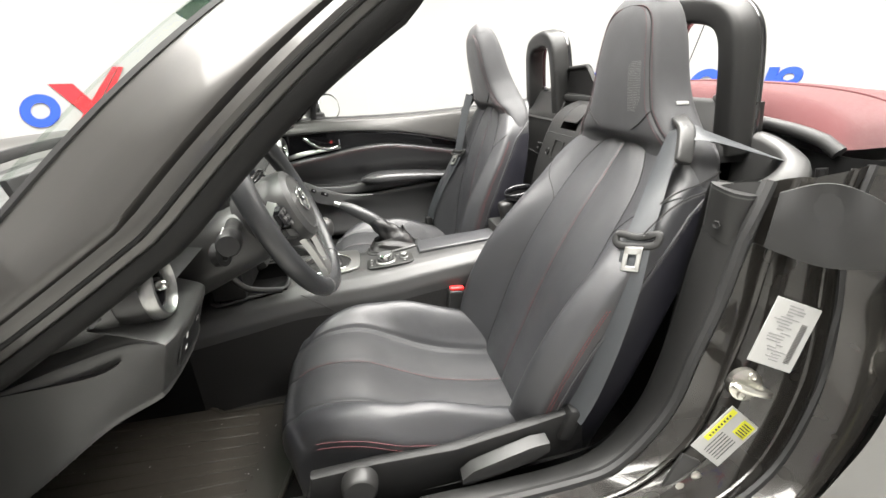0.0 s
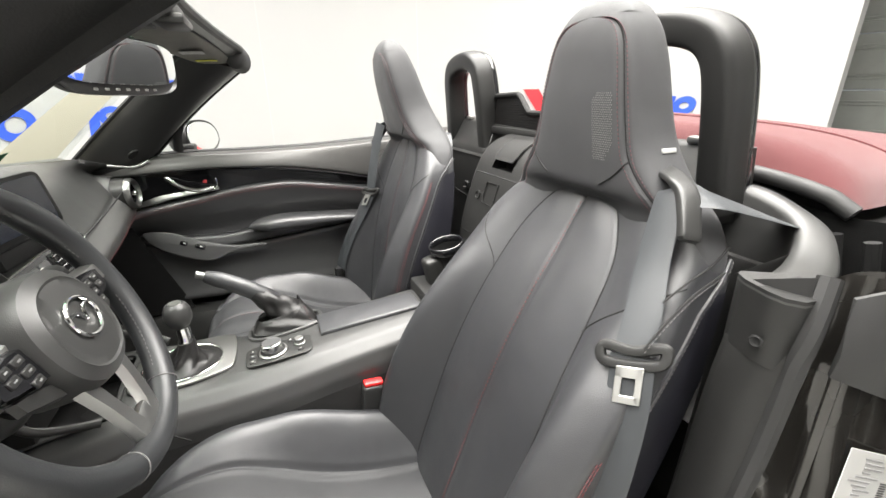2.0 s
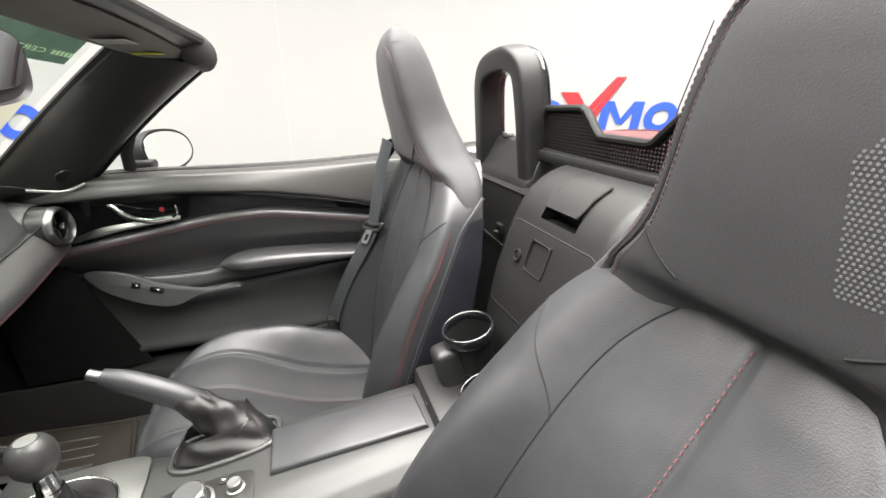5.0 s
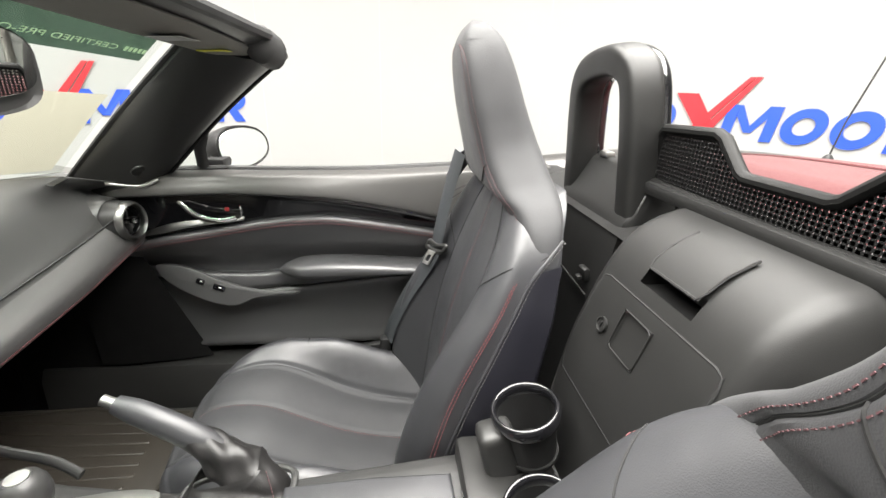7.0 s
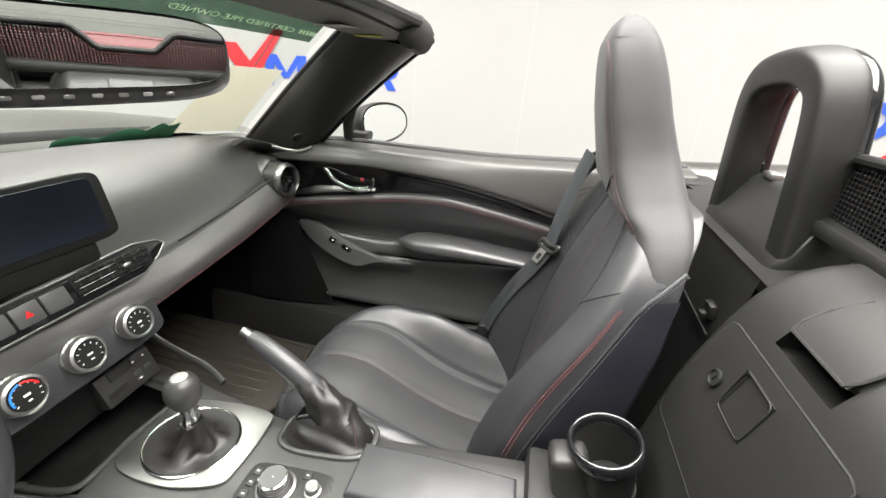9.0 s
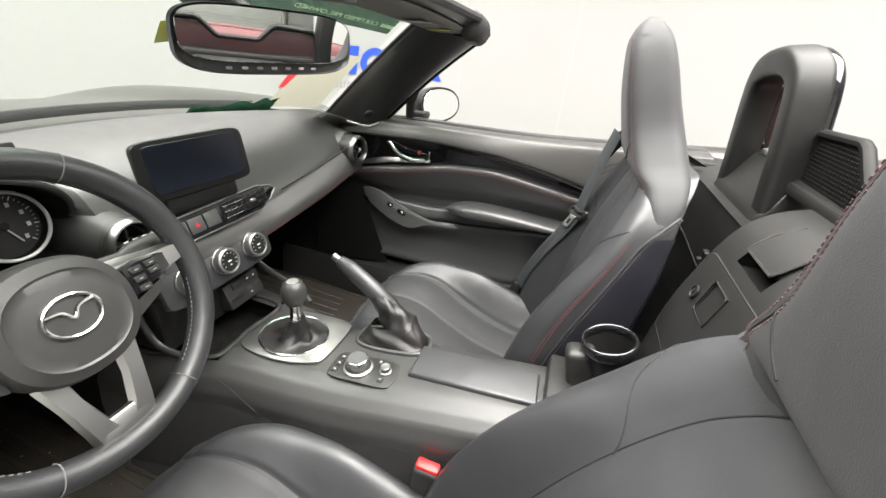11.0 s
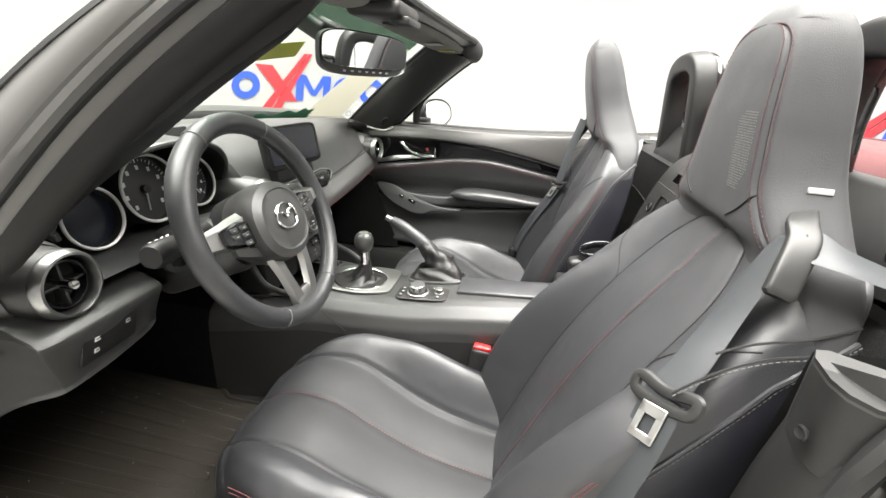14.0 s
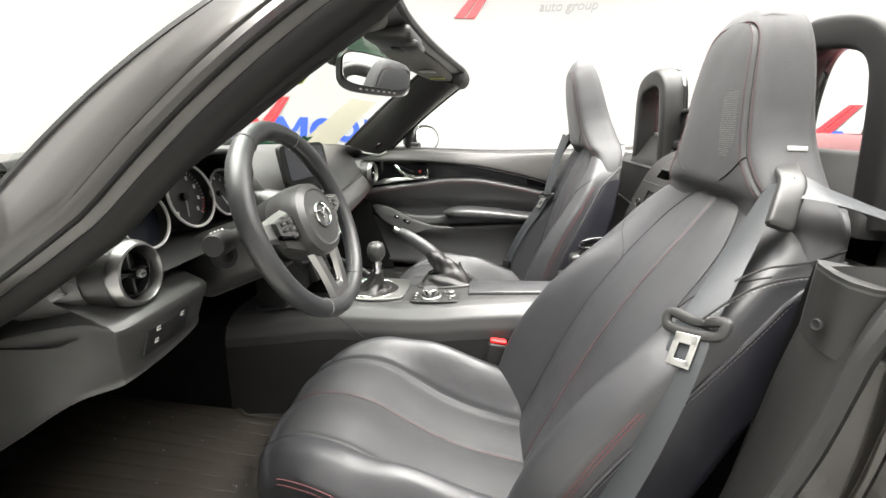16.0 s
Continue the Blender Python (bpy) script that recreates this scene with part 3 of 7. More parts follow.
def parted(piece, cols, nf):
    """Cuts a seat skin at its seams into the outer hull and the middle panel."""
    verts, faces = piece
    hull, middle = [], []
    for f in faces:
        j = f[0] % cols / cols
        inside = len(f) == 4 and j < nf and abs((j + 0.5 / cols) / nf * 2 - 1) < 0.5
        (middle if inside else hull).append(f)
    out = []
    for group in (hull, middle):
        used = sorted({i for f in group for i in f})
        at = {i: n for n, i in enumerate(used)}
        out.append(([verts[i] for i in used], [tuple(at[i] for i in f) for f in group]))
    return out


def seat(name, label, cx, cy, out, lean=0.0, drop=0.0):
    """A sports seat with its head restraint in one shell. out: the side of its levers (-1 or 1)."""
    s = thing(name, label, "car seat", (cx + 0.1, cy, 0.2), group="car seats")
    base = Matrix.Translation((cx, cy, 0))
    m = base @ pose(0.30, 0, 0.33 + drop, 0, -lean, 0) @ pose(-0.30, 0, -0.33)
    hull, middle = parted(moved(surf(back_point, 100, 190, loop_v=True, caps=True), m), 190, 0.68)
    back = part("backrest", hull, LEATHER, s, "black leather backrest with deep side bolsters")
    part("insert", middle, LEATHER, back, "stitched middle panel")
    head = part("headrest", moved(surf(head_point, 110, 2 * (10 + HEAD_SIDE), loop_v=True, caps=True), m), LEATHER_HEAD, s, "tall black leather head restraint")
    hull, middle = parted(moved(surf(cushion_point, 90, 190, loop_v=True, caps=True), base), 190, 0.66)
    cush = part("cushion", hull, LEATHER, s, "black leather seat cushion")
    part("insert", middle, LEATHER_FLAT, cush, "matt stitched middle panel")

    def run(name, pts, material, parent, length=0.0045, gap=0.0022, r=0.0008):
        part(name, moved(stitches(pts, length, gap, r), base if parent is cush else m), material, parent)

    # the seam down the middle of back and cushion
    zs = [0.33 + 0.53 * i / 120 for i in range(121)]
    d = -0.0035 * out
    run("stitching", [(back_front(d, z, curve_table(z, SEAT_WIDE)) - 0.0006, d, z) for z in zs], THREAD_RED, back, 0.0036, 0.0036)
    run("stitching", [(x, d, cushion_top(x, d) + 0.0006) for x in [-0.17 + 0.46 * i / 100 for i in range(101)]], THREAD_RED, cush, 0.0036, 0.0036)
    for q in (-1, 1):
        # the sunk seam between the middle panel and the bolster
        part("seam", moved(tube([(back_front(back_edge(z), z, curve_table(z, SEAT_WIDE)) - 0.0002, q * back_edge(z), z) for z in [0.33 + 0.53 * i / 80 for i in range(81)]], 0.0011, n=5), m), THREAD_DARK, back)
        # the padded insert on the side and the seam over it
        def on_side(f, z):
            w = curve_table(z, SEAT_WIDE)
            x0, xr = back_front(w, z, w), curve_table(z, SEAT_SPINE) + curve_table(z, SEAT_DEEP)
            return lerp(x0, xr, f), q * (w * table(f, [(0.0, 1.0), (0.55, 1.0), (0.93, 0.985), (1.0, 0.94)]) + 0.0008 + 0.003 * step(0.772, 0.79, z)), z

        # a pair of threads just round the outer edge of the bolster
        for k in (0.035, 0.075):
            run("stitching", [on_side(k, 0.33 + (0.30 if q == out else 0.46) * i / 120) for i in range(121)], THREAD_RED, back)
        pts = [on_side(c.x, c.y) for c in smooth_path([Vector((f, z, 0)) for f, z in SIDE_LINE], 14)]
        part("side_panel", moved(surf(lambda u, v: (lambda p: (p[0], p[1] + q * 0.0006 * math.sin(math.pi * min(u * 8, 1) / 2), p[2]))(on_side(lerp(table(lerp(0.31, 0.795, v), [(b, a + 0.03) for a, b in SIDE_LINE]), 0.975, u), lerp(0.31, 0.795, v))), 12, 40), m), SIDE_VINYL, back, "smooth dark vinyl side panel")
        part("piping", moved(tube(pts, 0.0026, n=6), m), LEATHER, back, "leather piping")
        run("stitching", [(x + 0.006, y + q * 0.0004, z) for x, y, z in pts], THREAD_GREY, back, 0.0035, 0.0025, 0.0006)
        # head restraint: dark seam with a row of threads on either side
        for idx, t, th in ((6, 0.3, 1), (11, 0.1, 1), (9, 0.0, 0)):
            pts = []
            for i in range(110):
                z = 0.800 + 0.306 * i / 109
                half = head_half(z)
                a, x = (lerp(half[idx][c], half[idx + 1][c], t) for c in (0, 1))
                pts.append((x - 0.0006, q * (a + 0.0004), z))
            if th:
                run("stitching", pts, THREAD_DULL, head, 0.0030, 0.0024, 0.0006)
            else:
                part("seam", moved(tube(pts, 0.0013, n=5), m), THREAD_DARK, head)
        # the seam round the side where the head restraint meets the shoulder
        pts = []
        for i in range(24):
            half = head_half(lerp(0.800, 0.862, (i / 23) ** 1.6))
            k = lerp(11.0, 34.0, i / 23)
            j = int(k)
            a, x = (lerp(half[j][c], half[min(j + 1, len(half) - 1)][c], k - j) for c in (0, 1))
            pts.append((x, q * (a + 0.0002), lerp(0.800, 0.862, (i / 23) ** 1.6)))
        part("seam", moved(tube(pts, 0.0014, n=5), m), THREAD_DARK, head)
        # head restraint: seam from the chin out to the edge
        pts = []
        for i in range(14):
            z = lerp(0.896, 0.932, i / 13)
            half = head_half(z)
            a = lerp(0.058, half[9][0], i / 13)
            x = min(half[n][1] + (half[n + 1][1] - half[n][1]) * (a - half[n][0]) / max(half[n + 1][0] - half[n][0], 1e-6) for n in range(9) if half[n][0] <= a <= half[n + 1][0] + 1e-6)
            pts.append((x - 0.0005, q * a, z))
        part("seam", moved(tube(pts, 0.0012, n=5), m), THREAD_DARK, head)
        # cushion: piping along the outer rim
        for dz in (0.0, -0.012):
            pts = [(x, q * (0.2365 * (1 - 0.24 * (1 - step(-0.24, 0.06, x))) + 0.0006), cushion_top(x, 0.236) + 0.004 + dz) for x in [-0.12 + 0.42 * i / 90 for i in range(91)]]
            run("stitching", pts, THREAD_RED, cush)
        # seam across the shoulder of the bolster
        pts = []
        for i in range(24):
            t = i / 23
            z = 0.711 + 0.095 * t ** 0.75
            w = curve_table(z, SEAT_WIDE)
            o = q * lerp(0.122, w * 0.99, t)
            pts.append((back_front(o, z, w) - 0.0002, o, z))
        part("seam", moved(tube(pts, 0.0012, n=5), m), THREAD_DARK, back)
        # seam over the cushion bolster
        if q == out == 1:
            pts = [(0.02, q * o, cushion_top(0.02, o) + 0.0002) for o in [0.145 + 0.089 * i / 16 for i in range(17)]]
            part("seam", moved(tube(pts, 0.0011, n=5), base), THREAD_DARK, cush)
    # two seams that wrap round the shoulder behind the belt, the lower one stitched
    for pts, th in (([(0.470, 0.222, 0.800), (0.500, 0.2235, 0.818), (0.549, 0.214, 0.826), (0.590, 0.204, 0.840)], THREAD_DARK), ([(0.440, 0.233, 0.755), (0.470, 0.234, 0.786), (0.508, 0.230, 0.806), (0.550, 0.222, 0.813), (0.589, 0.213, 0.818)], THREAD_GREY)):
        line = smooth_path([Vector((x, out * y, z)) for x, y, z in pts], 10)
        part("seam", moved(tube(line, 0.0014, n=5), m), THREAD_DARK, back)
        if th is THREAD_GREY:
            run("stitching", [(p.x, p.y + out * 0.0016, p.z - 0.003) for p in line], th, back, 0.0035, 0.0025, 0.0006)
    # breathing holes on the head restraint
    holes = []
    for i in range(30):
        for j in range(11):
            z = 0.930 + 0.0029 * i
            o = 0.046 + 0.0032 * j - 0.0004 * i - (0.0016 if i % 2 else 0)
            if j > 6 + i * 0.6 or j < i - 26:
                continue
            half = head_half(z)
            n = max(n for n in range(8) if half[n][0] <= o)
            x = lerp(half[n][1], half[n + 1][1], (o - half[n][0]) / (half[n + 1][0] - half[n][0]))
            holes.append(moved(lathe([(0.0010, 0.0), (0.0009, 0.0003), (0.0003, 0.0003)], 6), facing((x - 0.0002, out * o, z), (-1, 0, 0))))
    part("perforation", moved(join(*holes), m), PERFORATION, head, "patch of small breathing holes")
    part("tag", moved(rbox(0.024, 0.0065, 0.0024, 0.001), m @ facing((0.566, out * (curve_table(0.945, HEAD_WIDE) + 0.001), 0.945), (0.0, out, 0.35))), PAPER, head, "small pale fabric tag")
    # lower plastic and its levers
    o = out * 0.245
    part("side_trim", moved(slab([(-0.15, 0.285), (-0.13, 0.385), (-0.02, 0.392), (0.12, 0.390), (0.26, 0.412), (0.36, 0.43), (0.37, 0.35), (0.30, 0.29), (0.0, 0.27)], 0.022, 0.006), base @ Matrix(((1, 0, 0, 0), (0, 0, out, out * 0.232), (0, 1, 0, 0), (0, 0, 0, 1)))), PLASTIC_DARK, s, "black plastic side trim")
    knob = part("recliner_knob", moved(lathe([(0.020, 0), (0.030, 0.002), (0.031, 0.010), (0.029, 0.026), (0.025, 0.030), (0.001, 0.031)], 36), base @ facing((-0.050, out * 0.256, 0.370), (0, out, 0))), PLASTIC_HARD, s, "round black plastic knob")
    part("lever", moved(loft([[(x, out * (0.258 + k * 0.022), z + dz) for k, dz in ((0, -h), (1, -h * 0.8), (1.15, 0), (1, h * 0.8), (0, h))] for x, z, h in ((0.125, 0.338, 0.008), (0.145, 0.345, 0.018), (0.2, 0.358, 0.021), (0.255, 0.372, 0.022), (0.285, 0.380, 0.014))]), base), PLASTIC_HARD, s, "black plastic recline lever")
    for dy in (-0.19, 0.19):
        part("rail", moved(rbox(0.56, 0.036, 0.045, 0.006), base @ pose(0.08, dy, 0.235)), STEEL, s, "steel seat rail")
    part("rail_bolt", moved(lathe([(0.014, 0), (0.014, 0.006), (0.008, 0.010), (0.001, 0.010)], 12), base @ facing((-0.125, out * 0.245, 0.300), (0, out, 0.5))), STEEL, s)
    part("seat_pan", moved(rbox(0.50, 0.40, 0.03, 0.01), base @ pose(0.09, 0, 0.262)), PLASTIC_DARK, s)
    return s


seat("driver_seat", "black leather driver's seat with red stitching and side bolsters", 0.0, -0.35, -1)
seat("passenger_seat", "black leather passenger seat with red stitching, set upright", 0.072, 0.355, 1, 13.0, -0.018)


# ---- seat belts ----
def belt(name, label, top_path, loop, low_path, way, twist=None):
    b = thing(name, label, "seat belt", loop)
    run_up = smooth_path(top_path, 10)
    part("webbing", band(run_up, [Vector(twist).lerp(Vector(way), i / (len(run_up) - 1)) for i in range(len(run_up))] if twist else way, 0.041, 0.0016), WEBBING, b, "grey woven belt webbing")
    part("webbing", band(smooth_path(low_path, 10), way, 0.046, 0.0016), WEBBING, b, "grey woven belt webbing")
    w = Vector(way).normalized()
    d = (Vector(low_path[1]) - Vector(loop)).normalized()
    n = w.cross(d).normalized()
    n = n if n.x < 0 else -n
    m = Matrix((w, -d, n)).transposed().to_4x4()
    if m.determinant() < 0:
        m = Matrix((-w, -d, n)).transposed().to_4x4()
    m.translation = Vector(loop)
    m = m @ Matrix.Scale(0.92, 4)
    ring = [Vector(p) for p in [(-0.035, -0.006, 0), (-0.037, 0.005, 0), (-0.030, 0.010, 0), (0.0, 0.004, 0), (0.030, 0.010, 0), (0.037, 0.005, 0), (0.035, -0.006, 0), (0.026, -0.011, 0), (0.0, -0.013, 0), (-0.026, -0.011, 0)]]
    part("tongue_grip", moved(tube(smooth_path(ring, 4, True), 0.0072, 0.0055, 8, True), m), PLASTIC_HARD, b, "black plastic tongue grip")
    t = moved(join(moved(rbox(0.008, 0.042, 0.003, 0.001, 1), pose(-0.0115, -0.036, 0)), moved(rbox(0.008, 0.042, 0.003, 0.001, 1), pose(0.0115, -0.036, 0)), moved(rbox(0.031, 0.010, 0.003, 0.001, 1), pose(0, -0.054, 0)), moved(rbox(0.031, 0.014, 0.003, 0.001, 1), pose(0, -0.021, 0))), m @ pose(0, 0, 0.005))
    part("tongue", t, TONGUE, b, "bare metal belt tongue")
    return b


dbelt = belt("seat_belt", "grey driver's seat belt hanging in its shoulder guide",
             [(0.532, -0.511, 0.908), (0.520, -0.516, 0.892), (0.489, -0.535, 0.828), (0.461, -0.557, 0.780), (0.441, -0.570, 0.744)], (0.439, -0.571, 0.742),
             [(0.439, -0.572, 0.740), (0.420, -0.590, 0.675), (0.390, -0.602, 0.570), (0.360, -0.604, 0.47), (0.338, -0.602, 0.415)], (0.57, -0.79, 0.20), (-0.30, -0.95, 0.0))
part("webbing", band(smooth_path([(0.530, -0.522, 0.906), (0.560, -0.545, 0.899), (0.630, -0.546, 0.878), (0.698, -0.545, 0.857), (0.716, -0.545, 0.851)], 8), [(0, -0.88 - 0.12 * i / 32, -0.47 * (1 - i / 32) - 0.05) for i in range(33)], 0.040), WEBBING, dbelt)
part("anchor", moved(rbox(0.03, 0.028, 0.07, 0.008), pose(0.335, -0.600, 0.400, 0, 18, 0)), PLASTIC_DARK, dbelt, "black belt anchor")
pbelt = belt("seat_belt", "dark passenger seat belt hanging beside the seat",
             [(0.446, 0.495, 0.929), (0.430, 0.505, 0.86), (0.414, 0.510, 0.78), (0.404, 0.512, 0.718)], (0.403, 0.512, 0.712),
             [(0.403, 0.512, 0.710), (0.378, 0.528, 0.650), (0.338, 0.548, 0.57), (0.305, 0.560, 0.49), (0.288, 0.564, 0.435)], (0.46, -0.88, 0.1))
part("webbing", band(smooth_path([(0.445, 0.503, 0.927), (0.50, 0.525, 0.92), (0.58, 0.55, 0.90), (0.66, 0.575, 0.865)], 8), (0.1, 0.9, -0.35), 0.045), WEBBING, pbelt)
part("anchor", moved(rbox(0.03, 0.028, 0.05, 0.008), pose(0.283, 0.572, 0.41)), PLASTIC_DARK, pbelt, "black belt anchor")


def belt_guide(dx, dy, out):
    """An arm off the head restraint's side that turns down into a block; the belt runs between it and the seat."""
    g = thing("belt_guide", "black plastic shoulder belt guide on the seat", "belt guide", (0.52 + dx, out * 0.52 + dy, 0.84), group="belt guides")
    m = Matrix.Translation((dx, dy, 0))
    path = smooth_path([(0.580, -0.446, 0.915), (0.557, -0.474, 0.921), (0.538, -0.506, 0.919), (0.531, -0.528, 0.908), (0.519, -0.546, 0.886), (0.509, -0.559, 0.861)], 6)
    rings = []
    for i, p in enumerate(path):
        f = i / (len(path) - 1)
        d = (path[min(i + 1, len(path) - 1)] - path[max(i - 1, 0)]).normalized()
        wide = Vector((0.85, -0.35, 0.35)).lerp(Vector((1.0, 0.0, 0.06)), step(0.1, 0.45, f))
        wide = (wide - d * wide.dot(d)).normalized()
        thick = d.cross(wide)
        k = 0.8 if i in (0, len(path) - 1) else 1.0
        a, b = lerp(0.011, 0.0135, step(0.2, 0.5, f)) * k, lerp(0.0045, 0.0065, step(0.4, 0.7, f)) * k
        rings.append([p + wide * x + thick * y for x, y in disc_out(a, b, 24, 4.5)])
    rings = [[(x, -out * y, z) for x, y, z in r] for r in rings]
    fold = len(rings) // 2 - 2
    part("arm", moved(loft(rings[:fold + 1]), m), PLASTIC_HARD, g, "flat guide arm")
    part("block", moved(loft(rings[fold:]), m), PLASTIC_HARD, g, "block that the belt runs through")


belt_guide(0.0, 0.0, -1)
belt_guide(-0.072, -0.008, 1)


def buckle(x, y, z, rot):
    b = thing("belt_buckle", "black belt buckle with a red release button", "belt buckle", (x, y, z - 0.06), group="belt buckles")
    m = pose(x, y, z, 0, rot, 0)
    part("housing", moved(rbox(0.046, 0.026, 0.075, 0.007, 3), m @ pose(0, 0, -0.040)), PLASTIC_HARD, b)
    part("release_button", moved(rbox(0.040, 0.020, 0.010, 0.004), m @ pose(0, 0, 0.001)), RED_PLASTIC, b, "red release button")
    part("stalk", moved(rbox(0.026, 0.012, 0.10, 0.004), m @ pose(0.0, 0, -0.115)), PLASTIC_DARK, b)


buckle(0.236, -0.133, 0.452, 4)

# ---- the car's body ----
body = thing("car_body", "open two-seat roadster body in dark grey metallic paint", "car", (0.1, 0, 0.16))


def half_width(x):
    return curve_table(x, [(-1.85, 0.52), (-1.6, 0.74), (-1.1, 0.845), (-0.4, 0.835), (0.3, 0.845), (1.1, 0.865), (1.6, 0.80), (2.05, 0.56)])


def side_top(x):
    return curve_table(x, [(-1.85, 0.56), (-1.5, 0.70), (-1.1, 0.775), (-0.5, 0.815), (0.2, 0.825), (0.6, 0.850), (1.1, 0.885), (1.6, 0.86), (2.05, 0.78)])


def side_strip(x0, x1, z1=None, n=40, z0=0.17):
    def f(u, v):
        x = lerp(x0, x1, u)
        top = z1 or side_top(x)
        z = lerp(z0, top, v)
        w = half_width(x)
        q = (z - 0.17) / (side_top(x) - 0.17)
        y = w * (0.93 + 0.07 * math.sin(math.pi * min(q * 1.05, 1)) - 0.10 * max(q - 0.62, 0) ** 1.4 * 3 - 0.012 * bump(q, 0.45, 0.2))
        return x, y, z
    return surf(f, n, 16)


part("front_fender", mirrored(side_strip(-1.85, -0.44)), PAINT, body)
part("front_fender", side_strip(-1.85, -0.44), PAINT, body)
part("rear_fender", side_strip(0.66, 2.05), PAINT, body)
# the driver's rear wing starts along the curve of the door opening
WING = [(0.17, 0.585), (0.325, 0.585), (0.365, 0.52), (0.405, 0.560), (0.46, 0.590), (0.525, 0.612), (0.64, 0.628), (0.725, 0.630), (0.79, 0.655), (0.86, 0.715)]


def wing(u, v):
    x = lerp(table(lerp(0.17, 0.86, v), WING), 2.05, u ** 1.3)
    z = lerp(0.17, side_top(x), v)
    q = (z - 0.17) / (side_top(x) - 0.17)
    return x, -half_width(x) * (0.93 + 0.07 * math.sin(math.pi * min(q * 1.05, 1)) - 0.10 * max(q - 0.62, 0) ** 1.4 * 3 - 0.012 * bump(q, 0.45, 0.2)), z


part("rear_fender", surf(wing, 44, 40), PAINT, body)
part("rocker_panel", mirrored(side_strip(-0.44, 0.60, 0.325)), PAINT, body)
part("rocker_panel", side_strip(-0.44, 0.66, 0.33), PAINT, body)


def bonnet(u, v):
    x = lerp(-1.85, -0.56 + 0.0, u)
    s = v * 2 - 1
    w = half_width(x) * 0.905
    x -= 0.0
    z = side_top(x) + 0.012 - 0.01 * abs(s) ** 2 + 0.045 * bump(abs(s), 0.78, 0.3) * step(-1.8, -1.1, x) + 0.05 * (1 - s * s) * step(-1.85, -1.3, x) - 0.035 * step(-0.95, -0.56, x) * (1 - s * s) * 0.6
    return x + 0.13 * s * s * step(-1.2, -0.56, x), s * w, z


part("bonnet", surf(bonnet, 50, 50), PAINT, body, "glossy grey bonnet with raised wings")
part("nose", surf(lambda u, v: (-1.85 - 0.06 * math.sin(math.pi * u), lerp(-0.5, 0.5, v), lerp(0.18, 0.575, u)), 8, 12), PAINT, body)
part("tail", surf(lambda u, v: (2.05 + 0.05 * math.sin(math.pi * u), lerp(-0.54, 0.54, v), lerp(0.2, 0.80, u)), 8, 12), PAINT, body)
part("boot_lid", surf(lambda u, v: (lerp(1.46, 2.06, u), (v * 2 - 1) * half_width(lerp(1.46, 2.06, u)) * 0.93, side_top(lerp(1.46, 2.06, u)) + 0.03 * (1 - (2 * v - 1) ** 2) - 0.02), 16, 24), PAINT, body)
for q in (-1, 1):
    # strip of rear deck beside the folded roof
    def deck(u, v, q=q):
        x = lerp(0.74 if q < 0 else 0.66, 1.5, u)
        y = q * lerp(0.655, half_width(x) * 0.945, v)
        return x, y, side_top(x) + 0.004 + 0.028 * math.sin(math.pi * min(v * 1.0, 1)) - 0.03 * (1 - v) ** 3
    part("rear_deck", surf(deck, 24, 10), PAINT, body)
part("underbody", moved(rbox(2.9, 1.50, 0.05, 0.01), pose(0.1, 0, 0.155)), PLASTIC_DARK, body)
for x in (-1.12, 1.19):
    for q in (-1, 1):
        wheel = part("wheel", moved(lathe([(0.02, 0.0), (0.10, -0.02), (0.205, 0.012), (0.218, 0.02), (0.218, 0.15), (0.02, 0.15)], 40), facing((x, q * 0.80, 0.31), (0, -q, 0))), SATIN, body)
        part("tyre", moved(lathe([(0.219, 0.0), (0.25, -0.006), (0.29, 0.0), (0.306, 0.02), (0.308, 0.10), (0.306, 0.17), (0.25, 0.19), (0.219, 0.18)], 48), facing((x, q * 0.80, 0.31), (0, -q, 0))), RUBBER, wheel)

# floor pan, tunnel sides, toe boards; shade under the dashboard is put into their black
part("floor_pan", moved(rbox(1.55, 1.36, 0.02, 0.004), pose(-0.20, 0, 0.185)), CARPET, body, "black carpet")
part("tunnel", loft([[(x, y, z) for y, z in ((-0.180, 0.19), (-0.178, 0.36), (-0.174, 0.39), (-0.160, 0.444), (-0.107, 0.468), (0.12, 0.468), (0.172, 0.45), (0.185, 0.40), (0.192, 0.19))] for x in (-1.0, -0.445)]), SHADE_BLACK, body, "black carpet")
part("toe_board", moved(rbox(0.02, 1.36, 0.62, 0.01), pose(-0.98, 0, 0.50, 0, -18, 0)), SHADE_BLACK, body, "black carpet")
part("rear_bulkhead", moved(rbox(0.02, 1.36, 0.62, 0.01), pose(0.66, 0, 0.49, 0, 6, 0)), CARPET, body, "black carpet")
for q in (-1, 1):
    part("sill", loft([[(x, q * y, z) for y, z in ((0.615, 0.19), (0.625, 0.29), (0.640, 0.318), (0.69, 0.326), (0.745, 0.322), (0.778, 0.305), (0.785, 0.19))] for x in [-0.62 + 0.1 * i for i in range(12)]]), PLASTIC_HARD, body, "black scuff plate on the sill")
    # The passenger's side is coloured blacker to hold the dashboard's shade.
    part("footwell_side", surf(lambda u, v, q=q: (lerp(-1.0, -0.38 if q > 0 else -0.52 + 0.04 * v, u), q * (0.635 + 0.02 * math.sin(math.pi * v)), lerp(0.19, 0.72, v)), 10, 8), PLASTIC_DARK if q < 0 else SHADE_BLACK, body)


